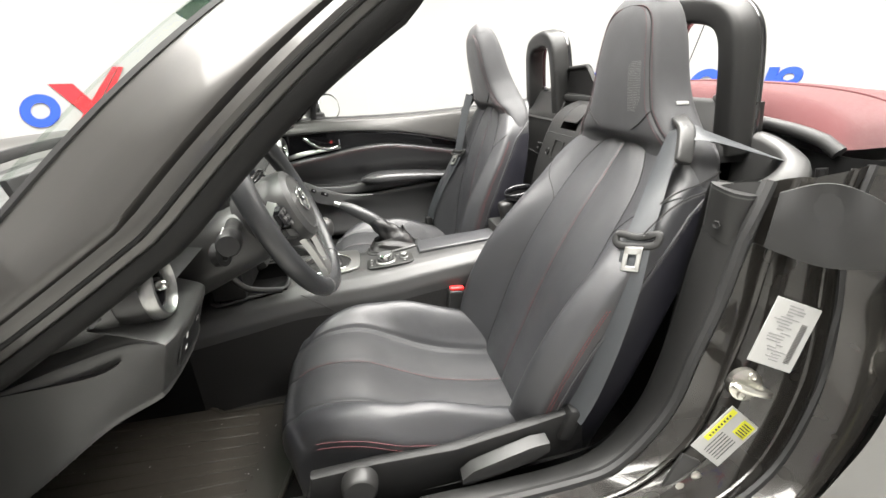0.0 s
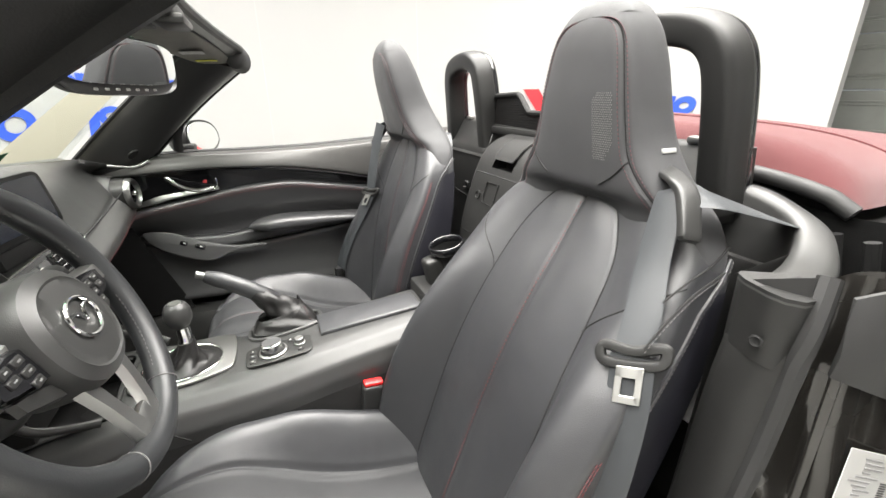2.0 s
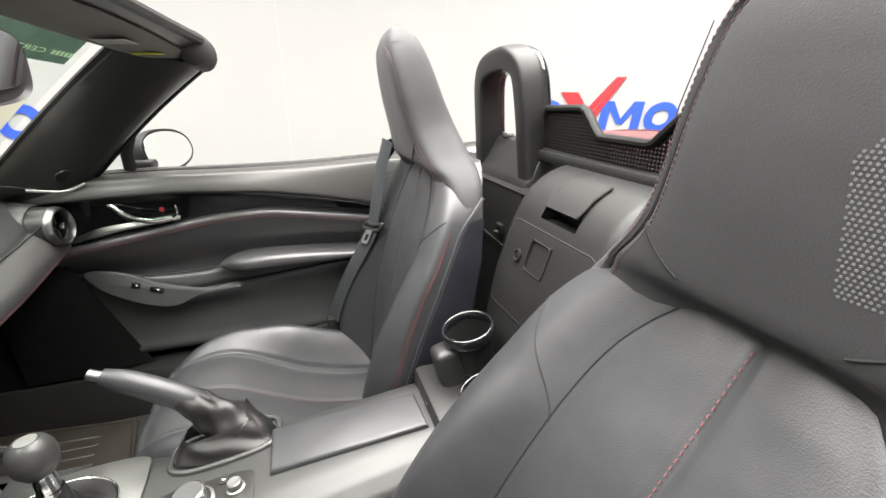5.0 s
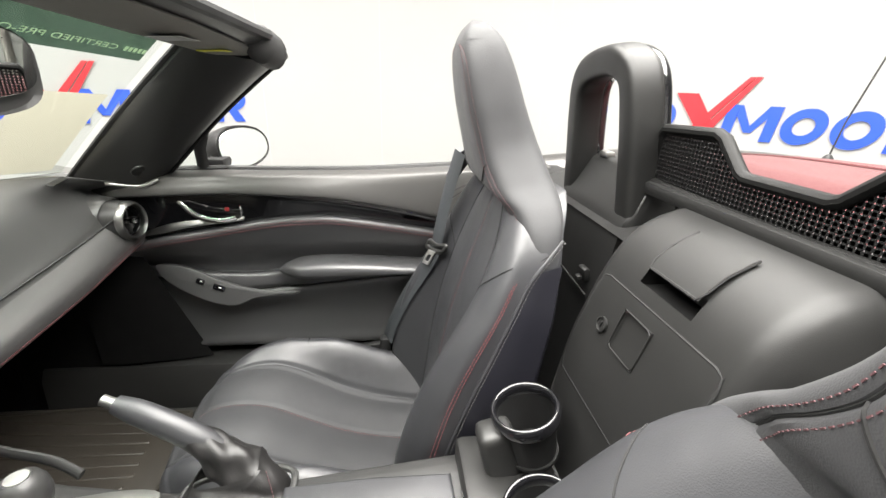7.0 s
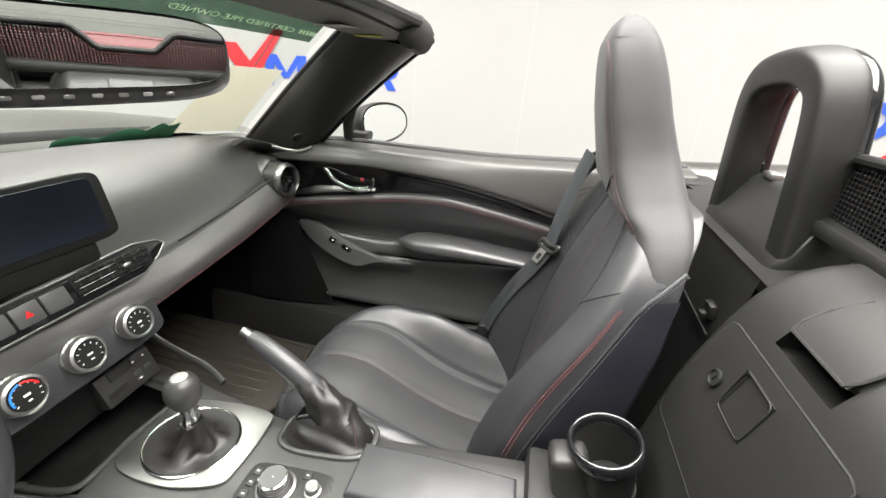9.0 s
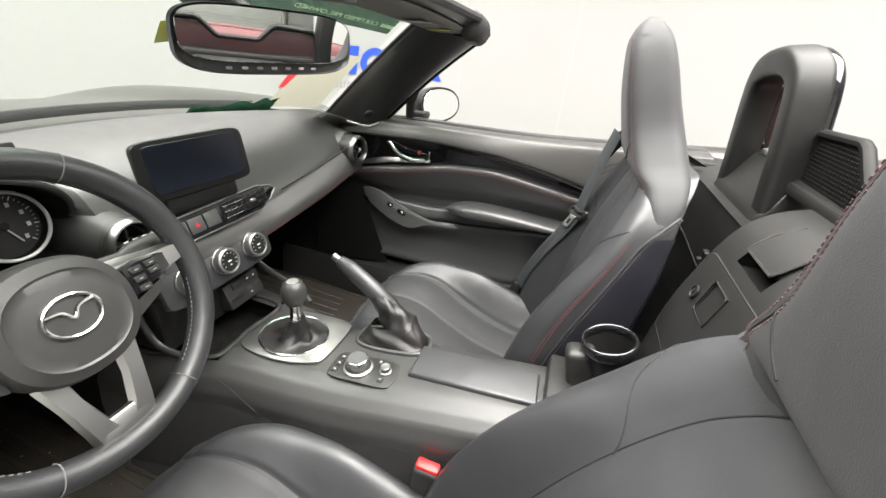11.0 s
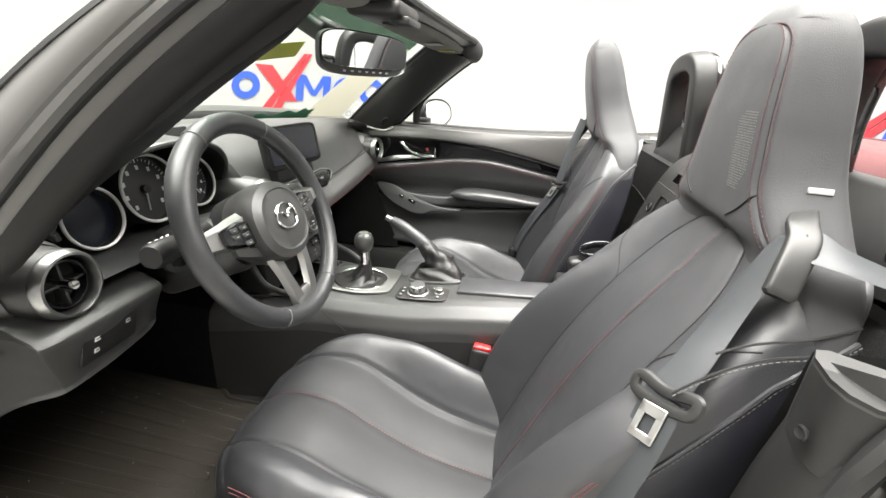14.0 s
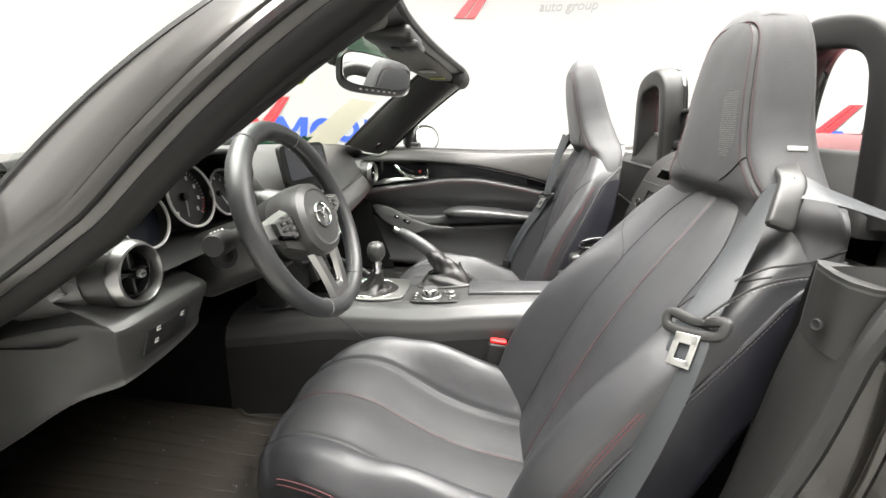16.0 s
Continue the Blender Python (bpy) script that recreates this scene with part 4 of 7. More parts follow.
# windscreen frame
def pillar_line(q, s, in_edge):
    """A point of the pillar's edge: in_edge along the glass, else along the door opening. s from foot to header."""
    if in_edge:
        p = (lerp(-0.395, -0.065, s), lerp(0.625, 0.527, s) + 0.012 * math.sin(math.pi * s), lerp(0.845, 1.125, s) + 0.012 * math.sin(math.pi * s))
    else:
        p = (lerp(-0.235, 0.082, s), lerp(0.675, 0.612, s) + 0.008 * math.sin(math.pi * s), lerp(0.838, 1.112, s) + 0.014 * math.sin(math.pi * s))
    return Vector((p[0], q * p[1], p[2]))


def pillar(q):
    outw = Vector((-0.50, q * 0.50, 0.62)).normalized()
    inner, paint, flange, seal = [], [], [], []
    for i in range(25):
        s = lerp(-0.55, 1.0, i / 24)
        foot = 0.15 * min(s - 0.05, 0)
        deep = min(max(0.30 + 1.4 * s, 0), 1) * (0.66 - 0.20 * step(0.88, 1.0, s)) if q < 0 else 0.0
        a, b = pillar_line(q, s, True), pillar_line(q, s, False)
        e = (b - a).normalized()
        b = b + e * foot
        inb = b - outw * (0.036 + 0.030 * max(s, 0)) * deep + e * 0.014 * deep
        bulge = 0.034 + 0.034 * deep / 0.66
        inner.append([a + outw * 0.001, a - outw * 0.006, a.lerp(b, 0.22) - outw * bulge * 0.52, a.lerp(b, 0.45) - outw * bulge * 0.88, a.lerp(b, 0.66) - outw * bulge, a.lerp(b, 0.82) - outw * bulge * 0.86, a.lerp(inb, 0.93) - outw * 0.010, inb, b + outw * 0.004 + e * 0.006 * deep])
        paint.append([a + outw * 0.001, a + outw * 0.007, a.lerp(b, 0.45) + outw * 0.018, b + outw * 0.023 - e * 0.028, b + outw * 0.019 - e * 0.019, b + outw * 0.000 - e * 0.019])
        flange.append([b - outw * 0.002 - e * 0.006, b + outw * 0.020 - e * 0.005, b + outw * 0.018 + e * 0.006, b + e * (0.014 if q < 0 else 0.006), b - outw * 0.012 + e * (0.010 if q < 0 else 0.0)])
        if q > 0:
            # a rounded cover over the passenger side's pillar
            inner[-1] = [a + outw * 0.001, a - outw * 0.008] + [a.lerp(b, k) - outw * d for k, d in ((0.10, 0.022), (0.26, 0.034), (0.45, 0.040), (0.64, 0.040), (0.80, 0.034), (0.92, 0.022), (0.99, 0.006))] + [b + outw * 0.004]
        seal.append((a, b, e))
    # One trim material; the driver's side has its shade put into a darker colour.
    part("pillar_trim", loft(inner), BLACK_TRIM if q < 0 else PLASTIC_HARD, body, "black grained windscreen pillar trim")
    part("pillar_shell", loft(paint), PAINT, body, "grey painted windscreen pillar")
    part("pillar_flange", loft(flange), PAINT, body, "grey painted door flange")
    part("pillar_gap", tube([b + outw * 0.006 - e * 0.0125 for a, b, e in seal], 0.007, 0.006, 8, up=outw), BLACK_TRIM, body, "black gap strip")
    part("door_seal", tube([b - outw * (0.014 if q < 0 else 0.002) + e * (0.016 if q < 0 else 0.002) for a, b, e in seal], 0.008, 0.014, 10, up=outw), BLACK_TRIM, body, "black rubber door seal")
    part("flange_groove", tube([b + outw * 0.011 + e * 0.0105 for a, b, e in seal], 0.0025, 0.003, 6, up=outw), BLACK_TRIM, body, "dark groove in the door flange")
    part("glass_edge", tube([a + outw * 0.006 for a, b, e in seal[6:]], 0.006, n=6), RUBBER, body)
    part("pillar_plug", moved(lathe([(0.017, 0), (0.0165, 0.003), (0.011, 0.005), (0.001, 0.0035)], 24), facing(pillar_line(q, 0.13, True).lerp(pillar_line(q, 0.13, False), 0.48) - outw * 0.038, -outw)), PLASTIC_HARD, body)


for q in (-1, 1):
    pillar(q)


def header_bend(y):
    """The header bows forward in the middle of the car."""
    return -0.10 * (1 - min(abs(y) / 0.6, 1) ** 2)


HEAD_RING = [(-0.062, 1.124), (-0.02, 1.112), (0.04, 1.103), (0.075, 1.108), (0.088, 1.120), (0.080, 1.138), (0.03, 1.150), (-0.03, 1.146), (-0.055, 1.135)]
HEAD_BOW = 0.046
rings = []
for i in range(61):
    y = lerp(-0.608, 0.608, i / 60)
    k = math.sqrt(max(1 - (max(abs(y) - 0.50, 0) / 0.112) ** 2, 0.02))
    rings.append([(0.03 + (x - 0.03) * k + header_bend(y), y, 1.122 + (z - 1.122) * k + HEAD_BOW * (1 - (y / 0.6) ** 2)) for x, z in HEAD_RING])
part("header_rail", loft(rings), PLASTIC_HARD, body, "black padded windscreen header")
part("header_shell", surf(lambda u, v: (lerp(-0.075, 0.062, v) + header_bend(lerp(-0.54, 0.54, u)), lerp(-0.54, 0.54, u), 1.142 + 0.018 * math.sin(math.pi * v) + HEAD_BOW * (1 - (0.9 * (2 * u - 1)) ** 2)), 30, 8), PAINT, body)
part("header_seal", tube([(0.086 + header_bend(y), y, 1.128 + HEAD_BOW * (1 - (y / 0.6) ** 2)) for y in [lerp(-0.55, 0.55, i / 30) for i in range(31)]], 0.011, n=8), RUBBER, body)

glass_edge = [pillar_line(1, s / 20, True) for s in range(-4, 21)]


def screen_point(u, v, lift=0.022):
    """The windscreen: u from foot to header, v from the driver's side to the passenger's."""
    e = pillar_line(1, lerp(-0.15, 1.0, u), True)
    y = lerp(-e.y, e.y, v)
    k = 1 - (y / e.y) ** 2
    outw = Vector((-0.62, 0, 0.78))
    p = Vector((e.x - (0.20 - 0.10 * u) * k, y, e.z + 0.034 * k * u + 0.012 * k * (1 - u)))
    return p + outw * lift


screen = part("windscreen", surf(screen_point, 20, 30), GLASS, body, "clear raked windscreen")
screen.visible_shadow = False
film = part("shade_band", surf(lambda u, v: screen_point(lerp(0.77, 0.985, u), lerp(0.20, 0.992, v), 0.026), 8, 30), GREEN_FILM, body, "dark green translucent band on the windscreen")


def flat_words(text, size, shear=0.0):
    """The outline of a line of words as a flat piece."""
    line = bpy.data.curves.new("words", "FONT")
    line.body, line.size, line.shear = text, size, shear
    holder = bpy.data.objects.new("words", line)
    scene.collection.objects.link(holder)
    bpy.context.view_layer.update()
    words = holder.evaluated_get(bpy.context.evaluated_depsgraph_get()).to_mesh()
    piece = [(p.co.x, p.co.y, 0.0) for p in words.vertices], [tuple(f.vertices) for f in words.polygons]
    bpy.data.objects.remove(holder)
    return piece


# the words face the road, so they read backwards from the seats; the maker's name is a plain bar
piece = flat_words("CERTIFIED PRE-OWNED", 1.0)
wide = max(p[0] for p in piece[0])
part("lettering", ([tuple(screen_point(0.815 + 0.034 * p[1], 0.945 - 0.215 * p[0] / wide, 0.0235)) for p in piece[0]], piece[1]), PRINT_PALE, film, "pale words seen from behind")
part("lettering", join(*[surf(lambda u, v, k=k: screen_point(lerp(0.815, 0.839, u), 0.988 - 0.0072 * k - 0.0052 * v, 0.0235), 2, 2) for k in range(5)]), PRINT_PALE, film, "pale bars in place of a name")
sheet = thing("window_sheet", "beige paper sheet lying against the windscreen", "paper sheet", tuple(screen_point(0.3, 0.93)))
part("sheet", surf(lambda u, v: screen_point(lerp(0.10, 0.555, u), lerp(0.868 + 0.025 * u, 0.992, v), 0.030), 10, 10), TRANSLUCENT, sheet)
sticker = thing("windscreen_sticker", "green printed sticker at the foot of the windscreen", "sticker", tuple(screen_point(0.1, 0.8)))
part("sticker", surf(lambda u, v: screen_point(lerp(0.075, 0.115 + 0.05 * v + 0.018 * math.sin(14 * v) + 0.045 * bump(v, 0.82, 0.10), u), lerp(0.715, 0.885, v), 0.027), 4, 30), GREEN, sticker)
tag2 = thing("windscreen_sticker", "small yellow sticker at the top of the windscreen", "sticker", tuple(screen_point(0.6, 0.6)))
part("sticker", surf(lambda u, v: screen_point(lerp(0.53, 0.64, u) + 0.06 * v, lerp(0.555, 0.655, v) - 0.02 * u, 0.027), 2, 4), YELLOW, tag2)
part("cowl", surf(lambda u, v: (lerp(-0.86, -0.62, u) + 0.16 * (2 * v - 1) ** 2, lerp(-0.60, 0.60, v), 0.835 + 0.025 * u - 0.03 * (2 * v - 1) ** 2), 8, 24), RUBBER, body, "black plastic cowl")
for y0, y1 in ((-0.45, 0.10), (-0.05, 0.5)):
    part("wiper", tube([(-0.70 + 0.10 * (y / 0.5) ** 2 + 0.02, y, 0.878 - 0.02 * (y / 0.5) ** 2) for y in [lerp(y0, y1, i / 12) for i in range(13)]], 0.007, 0.012, 6), RUBBER, body)


# sun visors under the header
for q in (-1, 1):
    v = thing("sun_visor", "pale fabric sun visor folded up with a printed label", "sun visor", (-0.0, q * 0.33, 1.11), group="sun visors")
    rings = []
    for i in range(17):
        y = q * lerp(0.12, 0.56, i / 16)
        k = math.sin(math.pi * lerp(0.06, 0.94, i / 16)) ** 0.25
        cx, cz = 0.012 + header_bend(y), 1.100 + HEAD_BOW * (1 - (y / 0.6) ** 2)
        rings.append([(cx + 0.062 * k * math.cos(a), y, cz + 0.013 * math.sin(a) + 0.10 * (-0.062 * k * math.cos(a)) * -0.4) for a in [2 * math.pi * j / 14 for j in range(14)]])
    part("pad", loft(rings), VISOR, v)
    yl = q * 0.42
    part("label", moved(rbox(0.05, 0.12, 0.0015, 0.0005, 1), pose(0.018 + header_bend(yl), yl, 1.088 + HEAD_BOW * (1 - (yl / 0.6) ** 2), 0, -2.5, 0)), PAPER, v, "white printed label")
    part("label", moved(rbox(0.05, 0.04, 0.0015, 0.0005, 1), pose(0.018 + header_bend(yl + q * 0.08), yl + q * 0.08, 1.0875 + HEAD_BOW * (1 - ((yl + q * 0.08) / 0.6) ** 2), 0, -2.5, 0)), YELLOW, v, "yellow printed label")
latch = thing("roof_latch", "dark roof latch console in the middle of the header", "roof latch", (-0.06, 0, 1.13))
part("housing", moved(rbox(0.11, 0.17, 0.034, 0.014, 3), pose(-0.055, 0.0, 1.142)), PLASTIC_HARD, latch)
part("handle", moved(rbox(0.045, 0.10, 0.016, 0.007), pose(-0.01, 0.0, 1.124)), PLASTIC_HARD, latch)
part("slot", moved(rbox(0.02, 0.06, 0.006, 0.002), pose(-0.055, 0.04, 1.124)), PLASTIC_DARK, latch)
for q in (-1, 1):
    # ribbed rubber corners of the header
    rings = []
    for i in range(9):
        t = i / 8
        c = Vector((0.050 + 0.022 * t, q * (0.530 + 0.066 * t), 1.124 - 0.020 * t))
        r = 0.036 * math.sqrt(max(1 - (2 * t - 1) ** 4, 0.04)) * (1.0 - 0.07 * (i % 2))
        rings.append([c + Vector((r * 0.8 * math.cos(a), 0.25 * r * q * math.cos(a), r * math.sin(a))) for a in [2 * math.pi * j / 16 for j in range(16)]])
    part("header_corner", loft(rings), RUBBER, body, "ribbed rubber header corner")

# inside mirror
mir = thing("rear_view_mirror", "black frameless rear-view mirror with a row of buttons", "mirror", (-0.13, -0.02, 1.09))
mm = facing((-0.088, -0.014, 1.062), (0.875, -0.355, -0.040))
oval = disc_out(0.130, 0.034, 48, 4.0)
part("housing", moved(loft([[(x * k, y * k - 0.004 * (1 - k), z) for x, y in disc_out(0.134, 0.043, 48, 4.0)] for z, k in ((0.0, 0.96), (0.004, 1.0), (-0.008, 1.0), (-0.026, 0.86), (-0.036, 0.5))]), mm @ pose(0, -0.004, -0.002)), PLASTIC, mir)
part("mirror_glass", moved(slab(oval, 0.002, 0.0006, 1), mm @ pose(0, 0.003, 0.0022)), MIRROR, mir, "mirror glass")
for k in range(7):
    part("button", moved(rbox(0.009, 0.004, 0.002, 0.001, 1), mm @ pose(-0.07 + 0.022 * k, -0.038, 0.0035)), PAPER if k % 2 else SATIN, mir)
part("stalk", tube([(-0.105, -0.005, 1.075), (-0.15, 0.0, 1.10), (-0.20, 0.0, 1.118)], 0.012, n=10), PLASTIC, mir)
part("sensor_cover", moved(rbox(0.07, 0.06, 0.04, 0.012, 3), pose(-0.215, 0, 1.108, 0, 28, 0)), PLASTIC, mir)

# ---- driver's door opening, rear edge ----
JAMB_IN = [(0.565, -0.668, 0.852), (0.545, -0.675, 0.800), (0.536, -0.675, 0.740), (0.525, -0.675, 0.660), (0.505, -0.675, 0.575), (0.478, -0.675, 0.460), (0.400, -0.675, 0.360), (0.30, -0.675, 0.336), (0.05, -0.675, 0.330)]
JAMB_MID = [(0.60, -0.695, 0.862), (0.582, -0.702, 0.785), (0.579, -0.708, 0.715), (0.574, -0.716, 0.640), (0.550, -0.730, 0.545), (0.507, -0.738, 0.430), (0.43, -0.740, 0.368), (0.33, -0.740, 0.338), (0.05, -0.740, 0.332)]
JAMB_OUT = [(0.670, -0.706, 0.875), (0.652, -0.716, 0.790), (0.652, -0.728, 0.725), (0.655, -0.742, 0.640), (0.640, -0.760, 0.525), (0.590, -0.772, 0.405), (0.47, -0.785, 0.345), (0.35, -0.785, 0.325), (0.05, -0.785, 0.320)]
jin, jmid, jout = (smooth_path(p, 5) for p in (JAMB_IN, JAMB_MID, JAMB_OUT))
nj = len(jin)


def jamb(u, v):
    i = round(u * (nj - 1))
    if v < 0.5:
        p = jin[i].lerp(jmid[i], v * 2)
    else:
        p = jmid[i].lerp(jout[i], v * 2 - 1)
    k = 0.006 * math.sin(2 * math.pi * v) - 0.004 * bump(v, 0.5, 0.08)
    return p.x + k, p.y + k, p.z


def jamb_out(u, v):
    p = jout[round(u * (nj - 1))]
    k = math.sin(v * math.pi / 2)
    high = step(0.70, 0.90, p.z)
    return p.x + 0.03 * math.sin(math.pi * v) - 0.03 * v * (1 - high) + 0.05 * v * high, lerp(p.y, lerp(-0.838, -0.80, high), k), p.z - 0.01 * v


# Jamb, lip and ridges share the body paint; their shade is in the darker colour.
part("door_jamb", surf(jamb, nj - 1, 16), PAINT_SHADED, body, "grey painted door jamb, coloured darker for shade")
part("jamb_lip", surf(jamb_out, nj - 1, 12), PAINT_SHADED, body, "glossy grey paint, darkened for shade, turning into the rear wing", 60)
part("jamb_seal", tube([(p.x - 0.004, p.y + 0.002, p.z) for p in jin], 0.010, n=8), RUBBER, body, "black rubber door seal")
for k, side in ((0.55, 0), (0.72, 1)):
    part("jamb_ridge", tube([((a.lerp(b, k) if not side else b.lerp(c, k)) + Vector((-0.002, -0.003, 0))) for a, b, c in zip(jin, jmid, jout)], 0.005, 0.004, 8), PAINT_SHADED, body, "pressed ridge of the door jamb")
part("jamb_groove", tube([(p.x + 0.003, p.y - 0.002, p.z) for p in jout], 0.006, n=6), RUBBER, body)

def corner_pose(tl, tr, bl, lift=0.004):
    tl, tr, bl = Vector(tl), Vector(tr), Vector(bl)
    x = (tr - tl).normalized()
    n = x.cross(tl - bl).normalized()
    y = n.cross(x)
    m = Matrix((x, y, n)).transposed().to_4x4()
    m.translation = (tr + bl) / 2 + n * lift
    return m, (tr - tl).length, (tl - bl).length


m, lw, lh = corner_pose((0.563, -0.706, 0.698), (0.627, -0.724, 0.674), (0.535, -0.722, 0.602), 0.014)
lab = thing("jamb_label", "white printed data label with a bar code on the door jamb", "label", tuple(m.translation))
part("label_sheet", moved(rbox(lw, lh, 0.001, 0.0004, 1), m), PAPER, lab)
rnd = random.Random(5)
part("print", moved(join(*[moved(rbox(rnd.uniform(0.010, 0.030), 0.0018, 0.0006, 0.0001, 1), pose(rnd.uniform(-0.014, 0.002), 0.043 - 0.0046 * k, 0.0008)) for k in range(19)]), m), SIGN_GREY, lab)
part("bar_code", moved(join(*[moved(rbox(0.009, 0.0011, 0.0006, 0.0001, 1), pose(0.021, 0.022 - 0.0024 * k, 0.0008)) for k in range(26)]), m), INK, lab)
m, lw, lh = corner_pose((0.507, -0.733, 0.534), (0.556, -0.746, 0.490), (0.474, -0.740, 0.453))
lab = thing("jamb_label", "white tyre label with yellow and black print on the door jamb", "label", tuple(m.translation))
part("label_sheet", moved(rbox(lw, lh, 0.001, 0.0004, 1), m), PAPER, lab)
part("yellow_bar", moved(rbox(0.011, 0.062, 0.0006, 0.0001, 1), m @ pose(-0.023, 0.010, 0.0008)), YELLOW, lab)
part("yellow_square", moved(rbox(0.026, 0.026, 0.0006, 0.0001, 1), m @ pose(0.015, 0.026, 0.0008)), YELLOW, lab)
part("print", moved(join(*[moved(rbox(0.018, 0.0018, 0.0006, 0.0001, 1), pose(0.015, 0.034 - 0.0045 * k, 0.0014)) for k in range(5)], *[moved(rbox(0.0013, 0.040, 0.0006, 0.0001, 1), pose(-0.010 + 0.006 * k, -0.016, 0.0008)) for k in range(6)], *[moved(rbox(0.004, 0.003, 0.0006, 0.0001, 1), pose(-0.023, -0.012 + 0.006 * k, 0.0014)) for k in range(8)]), m), INK, lab)

m = corner_pose((0.500, -0.722, 0.59), (0.560, -0.740, 0.56), (0.50, -0.737, 0.52), 0.002)[0]
m.translation = Vector((0.532, -0.738, 0.563))
strike = thing("door_striker", "bare steel door striker on the jamb", "door striker", tuple(m.translation))
part("plate", moved(lathe([(0.025, -0.006), (0.025, 0.003), (0.020, 0.005), (0.001, 0.005)], 24), m), STEEL, strike)
part("loop", moved(tube(smooth_path([(-0.024, -0.004, 0.0), (-0.024, -0.004, 0.020), (0.0, 0.0, 0.026), (0.022, 0.004, 0.020), (0.022, 0.004, 0.0)], 5), 0.0055, n=8), m), STEEL, strike)
for dy in (-0.016, 0.016):
    part("screw", moved(lathe([(0.0065, 0), (0.0065, 0.004), (0.003, 0.005), (0.001, 0.003)], 12), m @ pose(0, dy, 0.004)), STEEL, strike)
m = m.copy()
m.translation = Vector((0.471, -0.738, 0.384))
hinge = thing("jamb_bracket", "pair of pale bolts on a bracket of the door jamb", "bracket", tuple(m.translation))
part("plate", moved(rbox(0.055, 0.075, 0.008, 0.003), m), PLASTIC_HARD, hinge)
for dy in (-0.014, 0.014):
    part("bolt", moved(lathe([(0.0085, 0), (0.0085, 0.006), (0.004, 0.008), (0.001, 0.008)], 14), m @ pose(dy * 0.5, dy, 0.004)), STEEL, hinge)

# plastic trim between seat and jamb
BIN = smooth_path([(0.526, -0.612, 0.834), (0.520, -0.612, 0.772), (0.513, -0.610, 0.710), (0.504, -0.610, 0.610), (0.492, -0.610, 0.520), (0.465, -0.612, 0.430), (0.400, -0.620, 0.355), (0.30, -0.630, 0.332), (0.05, -0.630, 0.326)], 5)
nb = len(BIN)
pan = thing("b_pillar_trim", "black plastic trim panel beside the driver's seat with a screw", "trim panel", (0.5, -0.64, 0.4))


def b_face(u, v):
    i = round(u * (nb - 1))
    a, b = BIN[i], jin[i]
    p = a.lerp(b, v)
    k = 0.012 * math.sin(math.pi * v) ** 0.6
    return p.x - k, p.y - k * 0.2, p.z + k * 0.3


part("panel", surf(b_face, nb - 1, 12), PLASTIC_REAR, pan)
part("panel_side", surf(lambda u, v: (lerp(BIN[round(u * (nb - 1))].x, 0.66, v), lerp(-0.600, -0.585, v) - 0.02 * (1 - v) * u, BIN[round(u * (nb - 1))].z), nb - 1, 6), PLASTIC_REAR, pan)
CAP = ((0.534, -0.604, 0.836), (0.519, -0.611, 0.839), (0.5125, -0.622, 0.838), (0.511, -0.645, 0.835), (0.517, -0.658, 0.832), (0.530, -0.668, 0.830), (0.556, -0.670, 0.829), (0.586, -0.655, 0.829), (0.586, -0.625, 0.832))
part("cap", loft([[(x + 0.002 * k, y, z - 0.068 * k - 0.006 * k * (-0.61 - y) / 0.06) for x, y, z in CAP] for k in (-0.05, 0.0, 0.06, 0.25, 0.5, 0.75, 0.97, 1.0)]), PLASTIC_REAR, pan, "capped upper piece")
part("screw", moved(lathe([(0.0065, 0), (0.0065, 0.0015), (0.005, 0.0022), (0.003, 0.0012), (0.001, 0.0012)], 16), facing((0.5085, -0.648, 0.787), (-0.97, -0.15, 0.05))), PLASTIC_DARK, pan)
# the smooth rim that curls round behind the belt and the dark well inside it
RIM_IN = smooth_path([(0.530, -0.612, 0.838), (0.575, -0.606, 0.832), (0.640, -0.588, 0.837), (0.696, -0.562, 0.853), (0.720, -0.530, 0.868), (0.722, -0.492, 0.882), (0.712, -0.455, 0.890)], 6)
RIM_OUT = smooth_path([(0.540, -0.662, 0.832), (0.600, -0.652, 0.829), (0.672, -0.628, 0.834), (0.732, -0.590, 0.851), (0.758, -0.545, 0.866), (0.760, -0.492, 0.884), (0.748, -0.450, 0.890)], 6)


def rim(u, v):
    k = u * (len(RIM_IN) - 1)
    i = min(int(k), len(RIM_IN) - 2)
    a, b = RIM_IN[i].lerp(RIM_IN[i + 1], k - i), RIM_OUT[i].lerp(RIM_OUT[i + 1], k - i)
    e = (b - a).normalized()
    low = Vector((0, 0, -1))
    pts = [a + low * 0.20, a + low * 0.05 - e * 0.001, a + low * 0.010, a + low * 0.002 + e * 0.003, a.lerp(b, 0.3) - low * 0.002, a.lerp(b, 0.7) - low * 0.001, b + low * 0.003 - e * 0.004, b + low * 0.012, b + low * 0.050 + e * 0.002, b + low * 0.085 + e * 0.004]
    return pts[round(v * 9)]


